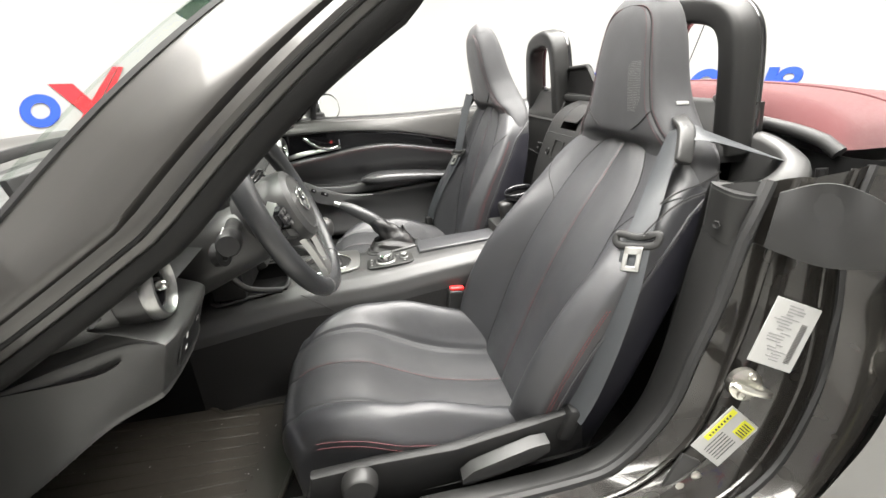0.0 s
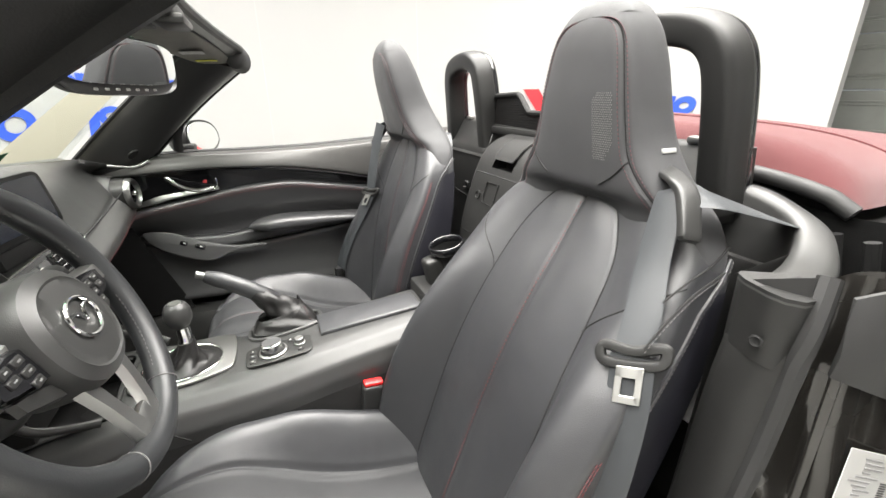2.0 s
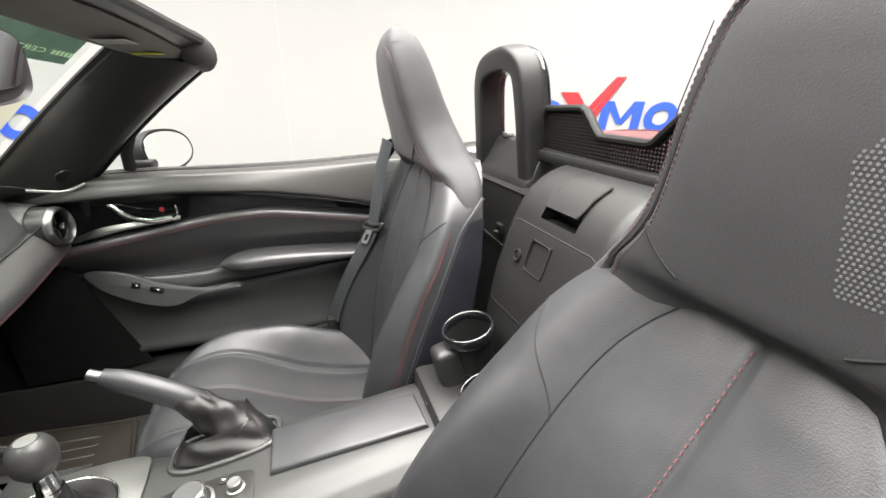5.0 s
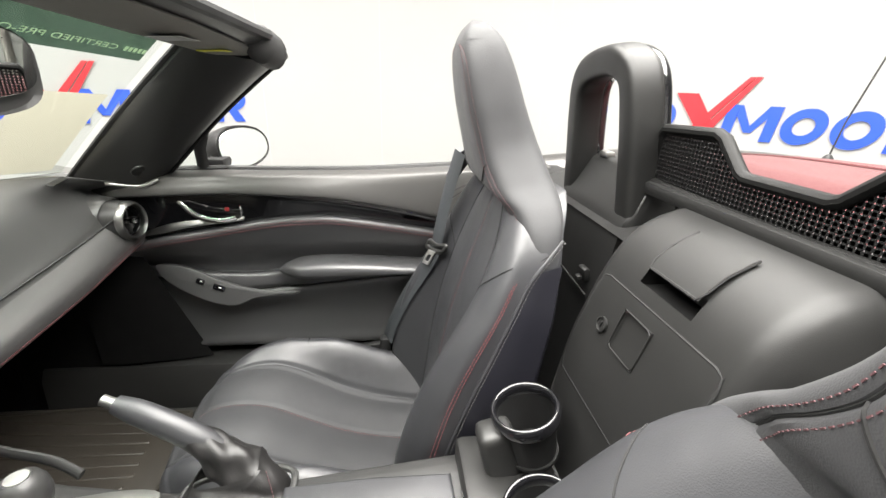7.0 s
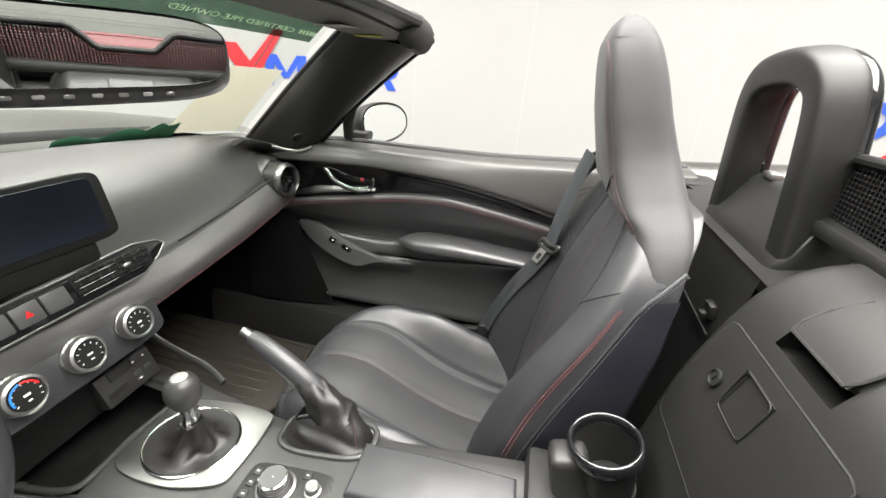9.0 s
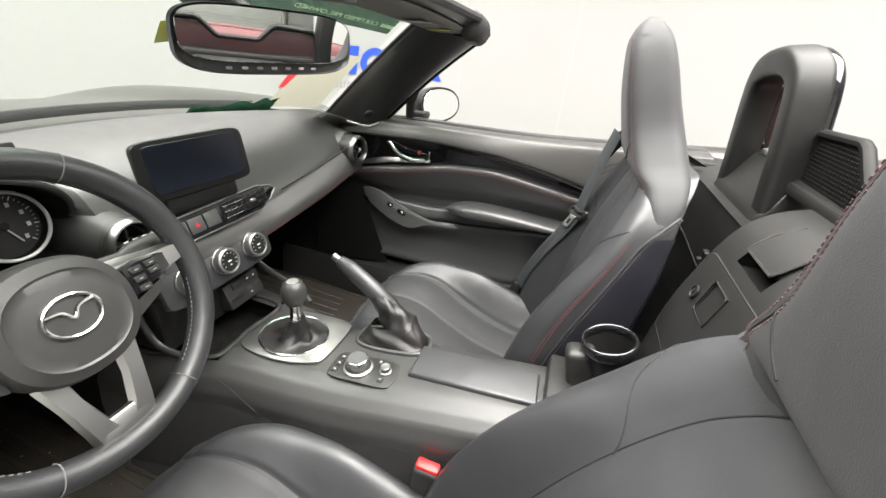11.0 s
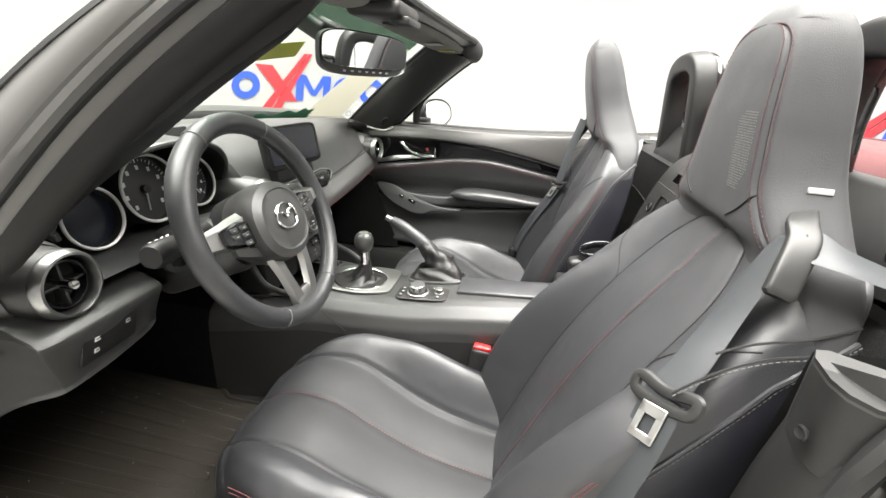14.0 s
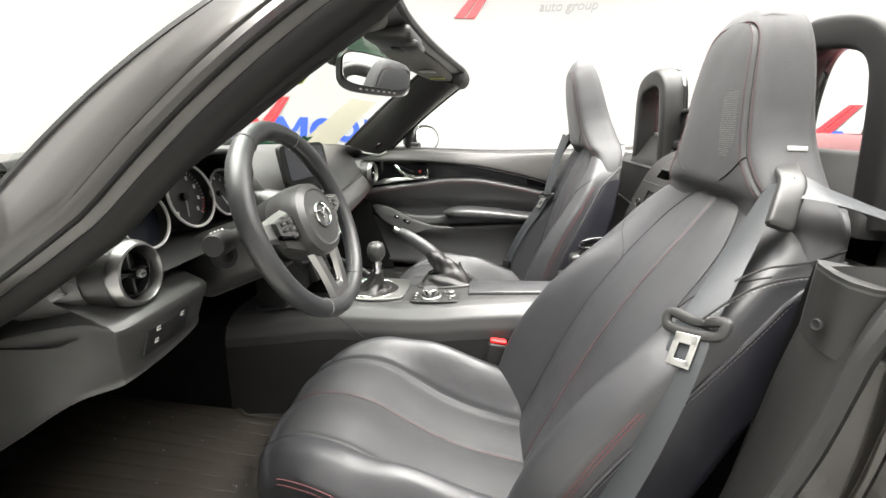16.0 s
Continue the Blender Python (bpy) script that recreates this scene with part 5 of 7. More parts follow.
# Rim and cap top: light on their level faces is put into a paler plastic.
part("rim", surf(rim, len(RIM_IN) - 1, 9), PLASTIC, pan, "smooth rim of the belt well", 60)
part("cap_top", loft([[(x, y, z + d) for x, y, z in CAP] for d in (0.0035, -0.0025)]), PLASTIC, pan, "smooth top that joins the rim")
# Black cloth, with the well's own shade added to its colour.
part("roof_well", surf(lambda u, v: (0.82 + 0.012 * math.sin(9 * u), lerp(-0.70, -0.43, u), lerp(0.52, 0.855, v)), 12, 4), SHADE_BLACK, pan, "black cloth in the roof well")
for y in (-0.64, -0.60, -0.555):
    part("roof_link", tube(smooth_path([(0.80, y, 0.56), (0.795, y + 0.012, 0.70), (0.785, y + 0.035, 0.835)], 6), 0.009, n=8), PLASTIC_DARK, pan, "dark folded roof link")
part("well_floor", ([(0.52, -0.62, 0.64), (0.76, -0.62, 0.64), (0.76, -0.44, 0.64), (0.52, -0.44, 0.64)], [(0, 1, 2, 3)]), PLASTIC_DARK, pan)
FLAP_UP = smooth_path([(0.555, -0.690, 0.842), (0.585, -0.722, 0.860), (0.605, -0.762, 0.852), (0.625, -0.812, 0.820)], 6)
FLAP_LOW = smooth_path([(0.548, -0.694, 0.765), (0.592, -0.738, 0.750), (0.620, -0.775, 0.757), (0.640, -0.822, 0.775)], 6)
part("flap", loft([[a, a.lerp(b, 0.3) + Vector((-0.006, -0.006, 0)) * math.sin(0.7 * i), a.lerp(b, 0.7) + Vector((-0.005, -0.005, 0)), b, b + Vector((0.003, 0.003, 0)), a.lerp(b, 0.5), a + Vector((0.003, 0.003, 0))] for i, (a, b) in enumerate(zip(FLAP_UP, FLAP_LOW))]), RUBBER, pan, "soft black rubber flap above the jamb")

# ---- dashboard ----
dash = thing("dashboard", "black soft dashboard with a stitched band and round vents", "dashboard", (-0.4, 0, 0.6))


def dash_profile(y):
    """Points (x, z) of the dashboard from the windscreen down to its underside."""
    edge = table(y, [(-0.66, 0.755), (-0.5, 0.770), (-0.20, 0.790), (0.0, 0.735), (0.2, 0.722), (0.40, 0.742), (0.58, 0.775), (0.66, 0.775)])
    low = table(y, [(-0.66, 0.69), (-0.2, 0.66), (0.1, 0.633), (0.4, 0.650), (0.62, 0.672)])
    back = -0.60 + 0.26 * (y / 0.66) ** 2
    bx = -0.02 * (y / 0.6) ** 2
    top = 0.872 - 0.012 * (y / 0.6) ** 2 - 0.030 * step(0.52, 0.65, abs(y))
    pts = [(back - 0.10, 0.845), (back, top - 0.005), (back + 0.06, top), (lerp(back, -0.30, 0.55), top - 0.012), (-0.345 + bx, lerp(edge, top, 0.62)), (-0.308 + bx, edge + 0.018), (-0.296 + bx, edge), (-0.290 + bx, edge - 0.012),
            (-0.272 + bx, edge - 0.030), (-0.262 + bx, lerp(edge, low, 0.55)), (-0.268 + bx, low + 0.014), (-0.282 + bx, low), (-0.32 + bx, low - 0.012), (-0.45, low - 0.02), (-0.6, low - 0.02)]
    # the hollow for the instruments
    k = step(-0.555, -0.535, y) * (1 - step(-0.195, -0.175, y))
    if k:
        for i, p in ((3, (-0.47, 0.858)), (4, (-0.43, 0.848)), (5, (-0.420, 0.800)), (6, (-0.405, 0.748)), (7, (-0.300, 0.738)), (8, (-0.272, 0.728))):
            pts[i] = tuple(lerp(a, b, k) for a, b in zip(pts[i], p))
    return pts

def dash_part(y0, y1, i0, i1, n=40, per=4):
    def f(u, v):
        y = lerp(y0, y1, u)
        pts = [Vector((p[0], y, p[1])) for p in dash_profile(y)]
        path = smooth_path(pts, per)
        k = i0 * per + v * (i1 - i0) * per
        i = min(int(k), len(path) - 2)
        return path[i].lerp(path[i + 1], k - i)
    return surf(f, n, (i1 - i0) * per)


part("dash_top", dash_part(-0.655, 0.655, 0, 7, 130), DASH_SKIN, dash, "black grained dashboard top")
part("dash_band", dash_part(-0.12, 0.640, 7, 11, 60), BAND_SKIN, dash, "black leather dashboard band")
part("dash_underside", dash_part(-0.655, 0.655, 11, 14, 30), PLASTIC_DARK, dash)
for off in (0.0, 0.008):
    part("stitching", stitches([(dash_profile(y)[10][0] + 0.0035 - off * 0.1, y, dash_profile(y)[10][1] + 0.002 + off) for y in [lerp(0.13, 0.62, i / 120) for i in range(121)]], 0.0045, 0.0022, 0.0009), THREAD_RED, dash)
part("dash_groove", tube([(-0.285, 0.60, 0.775), (-0.287, 0.45, 0.752), (-0.293, 0.235, 0.726)], 0.0022, n=5), THREAD_DARK, dash)
for q in (-1, 1):
    part("defroster_slot", moved(rbox(0.012, 0.075, 0.004, 0.001, 1), pose(-0.34, q * 0.50, 0.858, 0, 20, q * 16)), PLASTIC_DARK, dash)


def round_vent(at, nrm, r, parent, spokes=3):
    m = facing(at, nrm)
    part("vent_tunnel", moved(loft([[(k * r * math.cos(2 * math.pi * j / 40), k * r * math.sin(2 * math.pi * j / 40), z) for j in range(40)] for k, z in ((0.90, 0.0), (0.84, -0.03), (0.5, -0.04), (0.01, -0.04))], caps=False), m), PLASTIC_DARK, parent)
    part("vent_ring", moved(loft([[(k * r * math.cos(2 * math.pi * j / 48), k * r * math.sin(2 * math.pi * j / 48), z) for j in range(48)] for k, z in ((0.86, -0.010), (0.88, 0.002), (0.92, 0.006), (0.99, 0.005), (1.06, 0.000), (1.10, -0.006), (1.08, -0.010), (0.86, -0.010))], caps=False), m), RING_DARK, parent, "dark satin vent ring")
    part("vent_barrel", moved(loft([[(k * r * math.cos(2 * math.pi * j / 48), k * r * math.sin(2 * math.pi * j / 48), z) for j in range(48)] for k, z in ((1.06, -0.008), (1.09, -0.012), (1.16, -0.052), (0.95, -0.052))], caps=False), m), PLASTIC_HARD, parent)
    part("vent_inner_ring", moved(loft([[(k * r * math.cos(2 * math.pi * j / 40), k * r * math.sin(2 * math.pi * j / 40), z) for j in range(40)] for k, z in ((0.66, -0.016), (0.70, -0.006), (0.76, -0.006), (0.78, -0.016), (0.66, -0.016))], caps=False), m), GLOSS, parent)
    for k in range(spokes):
        a = 90 + k * 360 / spokes if spokes == 3 else 90 * k
        part("vent_blade", moved(rbox(r * 0.56, 0.004, 0.020, 0.0015, 1), m @ pose(0, 0, -0.018, 0, 0, a) @ pose(r * 0.42, 0, 0)), PLASTIC_HARD, parent)
    part("vent_hub", moved(lathe([(r * 0.17, -0.025), (r * 0.17, 0.002), (r * 0.13, 0.007), (0.001, 0.007)], 24), m), CHROME, parent, "bright vent hub")
    part("hub_slot", moved(rbox(r * 0.20, r * 0.06, 0.002, 0.0005, 1), m @ pose(0, 0, 0.0075)), PLASTIC_HARD, parent)


for q in (-1, 1):
    v = thing("air_vent", "round swivel air vent with a satin silver ring", "air vent", (-0.27, q * 0.578, 0.755), group="air vents")
    round_vent((-0.268, q * 0.578, 0.755), (0.97, q * -0.10, 0.05), 0.041 if q < 0 else 0.040, v, 4)
    part("vent_pod", moved(loft([[(k * 0.054 * math.cos(2 * math.pi * j / 32), k * 0.054 * math.sin(2 * math.pi * j / 32), z) for j in range(32)] for k, z in ((0.90, -0.030), (0.98, -0.038), (1.08, -0.07), (1.15, -0.13))], caps=False), facing((-0.268, q * 0.578, 0.755), (0.97, q * -0.10, 0.05)) @ pose(0, 0, -0.010)), PLASTIC, v)
v = thing("air_vent", "round swivel air vent with a satin ring beside the wheel", "air vent", (-0.27, -0.155, 0.755), group="air vents")
round_vent((-0.262, -0.160, 0.760), (0.97, 0.05, 0.05), 0.036, v, 4)
part("vent_pod", moved(loft([[(r_ * math.cos(2 * math.pi * j / 32), r_ * math.sin(2 * math.pi * j / 32), z) for j in range(32)] for r_, z in ((0.040, -0.018), (0.050, -0.10), (0.05, -0.16))], caps=False), facing((-0.262, -0.160, 0.760), (0.97, 0.05, 0.05))), PLASTIC, v)

# lower left: knee panel with switches
RIDGE = smooth_path([(-0.290, -0.436, 0.684), (-0.262, -0.462, 0.697), (-0.250, -0.54, 0.702), (-0.247, -0.605, 0.704), (-0.252, -0.638, 0.704), (-0.262, -0.642, 0.705), (-0.307, -0.644, 0.706), (-0.45, -0.655, 0.665), (-0.62, -0.656, 0.59)], 6)
LOWER = smooth_path([(-0.305, -0.440, 0.640), (-0.284, -0.465, 0.628), (-0.279, -0.53, 0.619), (-0.283, -0.582, 0.612), (-0.290, -0.603, 0.607), (-0.302, -0.610, 0.602), (-0.36, -0.628, 0.580), (-0.47, -0.645, 0.505), (-0.64, -0.650, 0.40)], 6)


def knee(u, v):
    i = round(u * (len(RIDGE) - 1))
    a, b = RIDGE[i], LOWER[i]
    back = Vector((-1, 0, 0)).lerp(Vector((-0.2, 1, 0)), step(0.55, 0.9, u))
    pts = [a + back * 0.075 + Vector((0, 0, 0.030)), a + back * 0.022 + Vector((0, 0, 0.010)), a + back * 0.006 + Vector((0, 0, 0.003)), a + Vector((0, 0, -0.006)), a.lerp(b, 0.5), b + Vector((0, 0, 0.004)), b + back * 0.010 + Vector((0, 0, -0.008)), b + back * 0.10 + Vector((0, 0, -0.004))]
    return smooth_path(pts, 4)[round(v * 28)]


part("knee_panel", surf(knee, len(RIDGE) - 1, 28), PLASTIC, dash, "black plastic knee panel")
ms = facing((-0.2635, -0.552, 0.662), (0.952, 0.03, -0.305))
sw = part("switch_panel", moved(rbox(0.085, 0.050, 0.004, 0.002), ms), PLASTIC_DARK, dash, "black switch panel with white symbols")
for x, y in ((-0.022, 0.010), (0.026, 0.010), (-0.022, -0.010)):
    part("symbol", moved(join(rbox(0.008, 0.0016, 0.0006, 0.0001, 1), moved(rbox(0.0016, 0.007, 0.0006, 0.0001, 1), pose(-0.003, 0.003, 0)), moved(rbox(0.006, 0.0014, 0.0006, 0.0001, 1), pose(0.0, 0.005, 0))), ms @ pose(x, y, 0.0024)), WHITE, sw)

# instruments
inst = thing("instrument_cluster", "three round dials under a black hood", "instruments", (-0.35, -0.365, 0.80))


def hood(u, v):
    a = math.pi * lerp(-0.06, 1.06, u)
    rx, rz = 0.178, 0.098
    cy, cz = -0.356, 0.802
    d = v
    k = 1 - 0.05 * math.sin(math.pi * d)
    x = lerp(-0.292 - 0.05 * (1 - math.sin(max(min(a, math.pi), 0))), -0.42, d)
    return x, cy - rx * math.cos(a) * k, cz + rz * math.sin(a) * (1 + 0.04 * math.sin(math.pi * d))


def hood_in(u, v):
    p = hood(u, v)
    return p[0] + 0.001, lerp(p[1], -0.365, 0.06), lerp(p[2], 0.806, 0.06)


part("hood", surf(hood, 36, 12), PLASTIC, inst, "black grained instrument hood")
part("hood_lining", surf(hood_in, 36, 12), PLASTIC_DARK, inst)
part("hood_rim", tube([Vector(hood(i / 36, 0)).lerp(Vector(hood_in(i / 36, 0)), 0.5) for i in range(37)], 0.005, n=8), PLASTIC, inst)
part("hood_back", moved(rbox(0.01, 0.36, 0.20, 0.003), pose(-0.395, -0.365, 0.80, 0, -12, 0)), PLASTIC_DARK, inst)
part("hood_floor", surf(lambda u, v: (lerp(-0.27, -0.40, v), lerp(-0.54, -0.19, u), 0.741 + 0.012 * v), 10, 4), PLASTIC_DARK, inst)
GN = (0.96, 0.0, 0.20)
for (gx, gy, gz, r, kind_) in ((-0.366, -0.466, 0.793, 0.046, "screen"), (-0.362, -0.360, 0.814, 0.056, "rev"), (-0.364, -0.258, 0.804, 0.046, "speed")):
    m = facing((gx, gy, gz), GN)
    g = part("dial", moved(lathe([(r, 0.0), (r * 0.98, 0.003), (0.001, 0.003)], 48), m), SCREEN if kind_ == "screen" else DIAL_FACE, inst, "black dial face")
    part("dial_pot", moved(loft([[(k * r * math.cos(2 * math.pi * j / 48), k * r * math.sin(2 * math.pi * j / 48), z) for j in range(48)] for k, z in ((0.97, 0.003), (0.985, 0.019), (1.02, 0.021), (1.05, 0.012), (1.06, -0.01))], caps=False), m), PLASTIC_DARK, g)
    part("dial_ring", moved(tube([(r * math.cos(2 * math.pi * j / 48), r * math.sin(2 * math.pi * j / 48), 0.0205) for j in range(48)], 0.0026, n=8, closed=True), m), DIAL_RING, g, "bright dial ring")
    if kind_ != "screen":
        ticks = []
        for k in range(33):
            a = radians(225 - 270 * k / 32)
            big = k % 4 == 0
            ticks.append(moved(rbox(r * (0.13 if big else 0.07), r * (0.03 if big else 0.015), 0.0006, 0.0001, 1), pose(r * 0.86 * math.cos(a), r * 0.86 * math.sin(a), 0.0036, 0, 0, math.degrees(a))))
            if big:
                ticks.append(moved(rbox(r * 0.10, r * 0.13, 0.0006, 0.0001, 1), pose(r * 0.66 * math.cos(a), r * 0.66 * math.sin(a), 0.0036)))
        part("scale", moved(join(*ticks), m), WHITE, g, "pale scale marks")
        part("needle", moved(rbox(r * 0.75, r * 0.045, 0.002, 0.0006, 1), m @ pose(0, 0, 0.007, 0, 0, -100 if kind_ == "rev" else -62) @ pose(r * 0.28, 0, 0)), PAPER if kind_ == "rev" else WHITE, g)
        part("needle_hub", moved(lathe([(r * 0.14, 0.003), (r * 0.13, 0.010), (0.001, 0.011)], 20), m), PLASTIC_DARK, g)
        if kind_ == "rev":
            part("red_zone", moved(join(*[moved(rbox(r * 0.10, r * 0.04, 0.0006, 0.0001, 1), pose(r * 0.88 * math.cos(radians(a)), r * 0.88 * math.sin(radians(a)), 0.004, 0, 0, a)) for a in (-15, -24, -33, -42)]), m), RED_PLASTIC, g)

# column, stalks, steering wheel
AX = Vector((math.cos(radians(23.2)), 0, math.sin(radians(23.2))))
WC = Vector((-0.136, -0.346, 0.783))
stw = thing("steering_wheel", "three-spoke black leather steering wheel with silver spokes", "steering wheel", tuple(WC - AX * 0.14))
mw = facing(WC, AX)
rim = []
for j in range(96):
    a = 2 * math.pi * j / 96
    c, s_ = math.cos(a), math.sin(a)
    rr = 0.1655
    k = 1 + 0.10 * (bump(abs(((math.degrees(a) + 360) % 360) - 35), 0, 26) + bump(abs(((math.degrees(a)) % 360) - 145), 0, 26))
    rim.append([(c * (rr + k * 0.0165 * math.cos(t)), s_ * (rr + k * 0.0165 * math.cos(t)), 0.017 * math.sin(t) * k) for t in [2 * math.pi * i / 18 for i in range(18)]])
part("rim", moved(loft(rim + [rim[0]], caps=False), mw), LEATHER_WHEEL, stw, "black leather rim")
for a in (62, 118, 242, 298):
    ring = [(math.cos(radians(a)) * (0.1655 + 0.0172 * math.cos(t)), math.sin(radians(a)) * (0.1655 + 0.0172 * math.cos(t)), 0.0177 * math.sin(t)) for t in [2 * math.pi * i / 18 for i in range(18)]]
    part("rim_seam", moved(tube(ring, 0.0009, n=5, closed=True), mw), THREAD_GREY, stw)
for a0 in (14, 120, 190, 305):
    part("stitching", moved(stitches([(math.cos(radians(a)) * 0.1492, math.sin(radians(a)) * 0.1492, 0.003) for a in [a0 + 0.8 * i for i in range(58)]], 0.0035, 0.003, 0.0009), mw), THREAD_GREY, stw)
part("airbag_cover", moved(loft([[(x * k, y * k - 0.004, z) for x, y in disc_out(0.073, 0.068, 56, 2.25)] for z, k in ((-0.036, 0.92), (-0.010, 1.0), (0.012, 0.985), (0.024, 0.93), (0.029, 0.80), (0.031, 0.76), (0.0295, 0.72), (0.031, 0.60), (0.032, 0.02))]), mw), PLASTIC, stw, "round black airbag cover")
badge = [moved(tube([(0.027 * math.cos(2 * math.pi * i / 40), 0.0215 * math.sin(2 * math.pi * i / 40), 0.034) for i in range(40)], 0.0022, n=8, closed=True), mw),
         moved(tube(smooth_path([(-0.0235, 0.009, 0.0345), (-0.008, 0.007, 0.0345), (0.0, -0.003, 0.0345), (0.008, 0.007, 0.0345), (0.0235, 0.009, 0.0345)], 5), 0.0020, n=6), mw)]
part("badge", join(*badge), CHROME, stw, "chrome oval emblem")
for q in (-1, 1):
    part("spoke", moved(loft([[(q * x, y + dy, z) for dy, z in ((h, -0.004), (h * 0.7, 0.008), (-h * 0.7, 0.008), (-h, -0.004), (0, -0.012))] for x, y, h in ((0.060, 0.004, 0.030), (0.085, 0.006, 0.026), (0.115, 0.008, 0.020), (0.142, 0.010, 0.016), (0.155, 0.010, 0.013))]), mw), SATIN, stw, "satin silver spoke")
    pod = part("switch_pod", moved(loft([[(q * x, y + dy, z) for dy, z in ((h, 0.006), (h * 0.8, 0.016), (-h * 0.8, 0.016), (-h, 0.006))] for x, y, h in ((0.072, 0.000, 0.022), (0.09, 0.004, 0.0205), (0.112, 0.006, 0.016), (0.126, 0.008, 0.012))]), mw), GLOSS, stw, "black switch pod")
    for bx, by in ((0.086, 0.012), (0.106, 0.013), (0.086, 0.0), (0.106, 0.003), (0.087, -0.012)):
        part("button", moved(rbox(0.015, 0.008, 0.003, 0.001, 1), mw @ pose(q * bx, by, 0.0165)), PLASTIC_HARD, pod)
        part("symbol", moved(rbox(0.005, 0.0016, 0.0006, 0.0001, 1), mw @ pose(q * bx, by, 0.0184)), SIGN_GREY, pod)
    part("lower_pod", moved(loft([[(q * x, y + dy, z) for dy, z in ((h, 0.0), (h * 0.8, 0.009), (-h * 0.8, 0.009), (-h, 0.0))] for x, y, h in ((0.066, -0.035, 0.010), (0.095, -0.024, 0.009), (0.112, -0.018, 0.007))]), mw), PLASTIC_HARD, stw)
    part("lower_spoke", moved(loft([[(q * x - h, y, z - 0.006), (q * x - h * 0.7, y, z + 0.004), (q * x + h * 0.7, y, z + 0.004), (q * x + h, y, z - 0.006)] for x, y, h, z in ((0.040, -0.055, 0.014, 0.006), (0.034, -0.090, 0.012, 0.006), (0.026, -0.125, 0.014, 0.004), (0.018, -0.152, 0.018, 0.0))]), mw), SATIN, stw, "satin silver lower spoke")
part("spoke_foot", moved(rbox(0.062, 0.030, 0.012, 0.005), mw @ pose(0, -0.140, 0.0)), SATIN, stw)
part("hub", moved(lathe([(0.055, -0.075), (0.062, -0.03), (0.060, 0.0)], 32), mw), PLASTIC_DARK, stw)
col = thing("steering_column", "black steering column shroud with two control stalks", "steering column", tuple(WC - AX * 0.2))
part("shroud", moved(loft([[(x * k, y * k - 0.012, z) for x, y in disc_out(0.062, 0.055, 28, 3.0)] for z, k in ((-0.055, 0.86), (-0.07, 1.0), (-0.14, 1.05), (-0.22, 1.1))]), mw), PLASTIC_HARD, col)
for q in (-1, 1):
    m = mw @ pose(q * 0.055, 0.022, -0.078, 0, q * 78, 0)
    st = part("stalk", moved(lathe([(0.013, -0.01), (0.012, 0.04), (0.010, 0.07), (0.016, 0.082), (0.0175, 0.10), (0.0175, 0.128), (0.015, 0.134), (0.001, 0.134)], 20), m), PLASTIC_DARK, col, "black control stalk")
    part("symbol", moved(join(*[moved(rbox(0.0015, 0.004, 0.006, 0.0003, 1), pose(0.0, 0.0165, 0.085 + 0.012 * k)) for k in range(4)]), m), WHITE, st)
part("ignition_ring", moved(lathe([(0.020, 0.0), (0.020, 0.012), (0.012, 0.014), (0.011, 0.004), (0.001, 0.004)], 24), facing((-0.235, -0.452, 0.742), (0.9, -0.3, 0.1))), PLASTIC_DARK, col)

# centre of the dashboard
nav = thing("display_screen", "dark tablet-like display standing on the dashboard", "display", (-0.29, 0.0, 0.80))
mn = facing((-0.286, 0.004, 0.846), (0.975, -0.10, 0.20))
part("bezel", moved(slab(disc_out(0.108, 0.050, 40, 9), 0.014, 0.004), mn @ pose(0, 0, -0.012)), PLASTIC_DARK, nav)
part("screen", moved(slab(disc_out(0.092, 0.040, 40, 14), 0.0015, 0.0004, 1), mn @ pose(0, 0.002, 0.0022)), SCREEN, nav, "dark glass screen")
part("foot", moved(rbox(0.15, 0.05, 0.03, 0.01), mn @ pose(0, -0.055, -0.020)), PLASTIC_DARK, nav)

cv = thing("centre_vent", "slim gloss black air vent with hazard switch", "air vent", (-0.28, 0.06, 0.745))
mc = facing((-0.272, 0.040, 0.742), (0.93, 0.0, 0.36))
part("surround", moved(slab([(-0.135, -0.024), (-0.135, 0.022), (0.09, 0.025), (0.130, 0.016), (0.142, 0.006), (0.120, -0.010), (0.085, -0.025)], 0.010, 0.003), mc @ pose(0, 0, -0.006)), GLOSS, cv, "gloss black vent surround")
part("vent_mouth", moved(rbox(0.125, 0.032, 0.004, 0.001, 1), mc @ pose(0.045, 0.001, 0.0045)), PLASTIC_DARK, cv)
for k in range(3):
    part("vent_blade", moved(rbox(0.122, 0.0028, 0.010, 0.001, 1), mc @ pose(0.045, -0.010 + 0.011 * k, 0.007, 25, 0, 0)), GLOSS, cv)
for k in range(8):
    part("vent_fin", moved(rbox(0.0022, 0.030, 0.007, 0.0008, 1), mc @ pose(-0.008 + 0.0145 * k, 0.001, 0.0055)), PLASTIC_HARD, cv)
for side, pts in ((1, [(-0.135, 0.022), (0.09, 0.025), (0.130, 0.016), (0.142, 0.006)]), (-1, [(-0.135, -0.024), (0.085, -0.025), (0.120, -0.010), (0.142, 0.006)])):
    part("edge_strip", moved(tube([(x, y, 0.0042) for x, y in pts], 0.0014, 0.0010, 6), mc), PLATE_SILVER, cv, "thin bright edge strip")
part("slider", moved(rbox(0.014, 0.006, 0.008, 0.002), mc @ pose(0.06, 0.001, 0.011)), SATIN, cv)
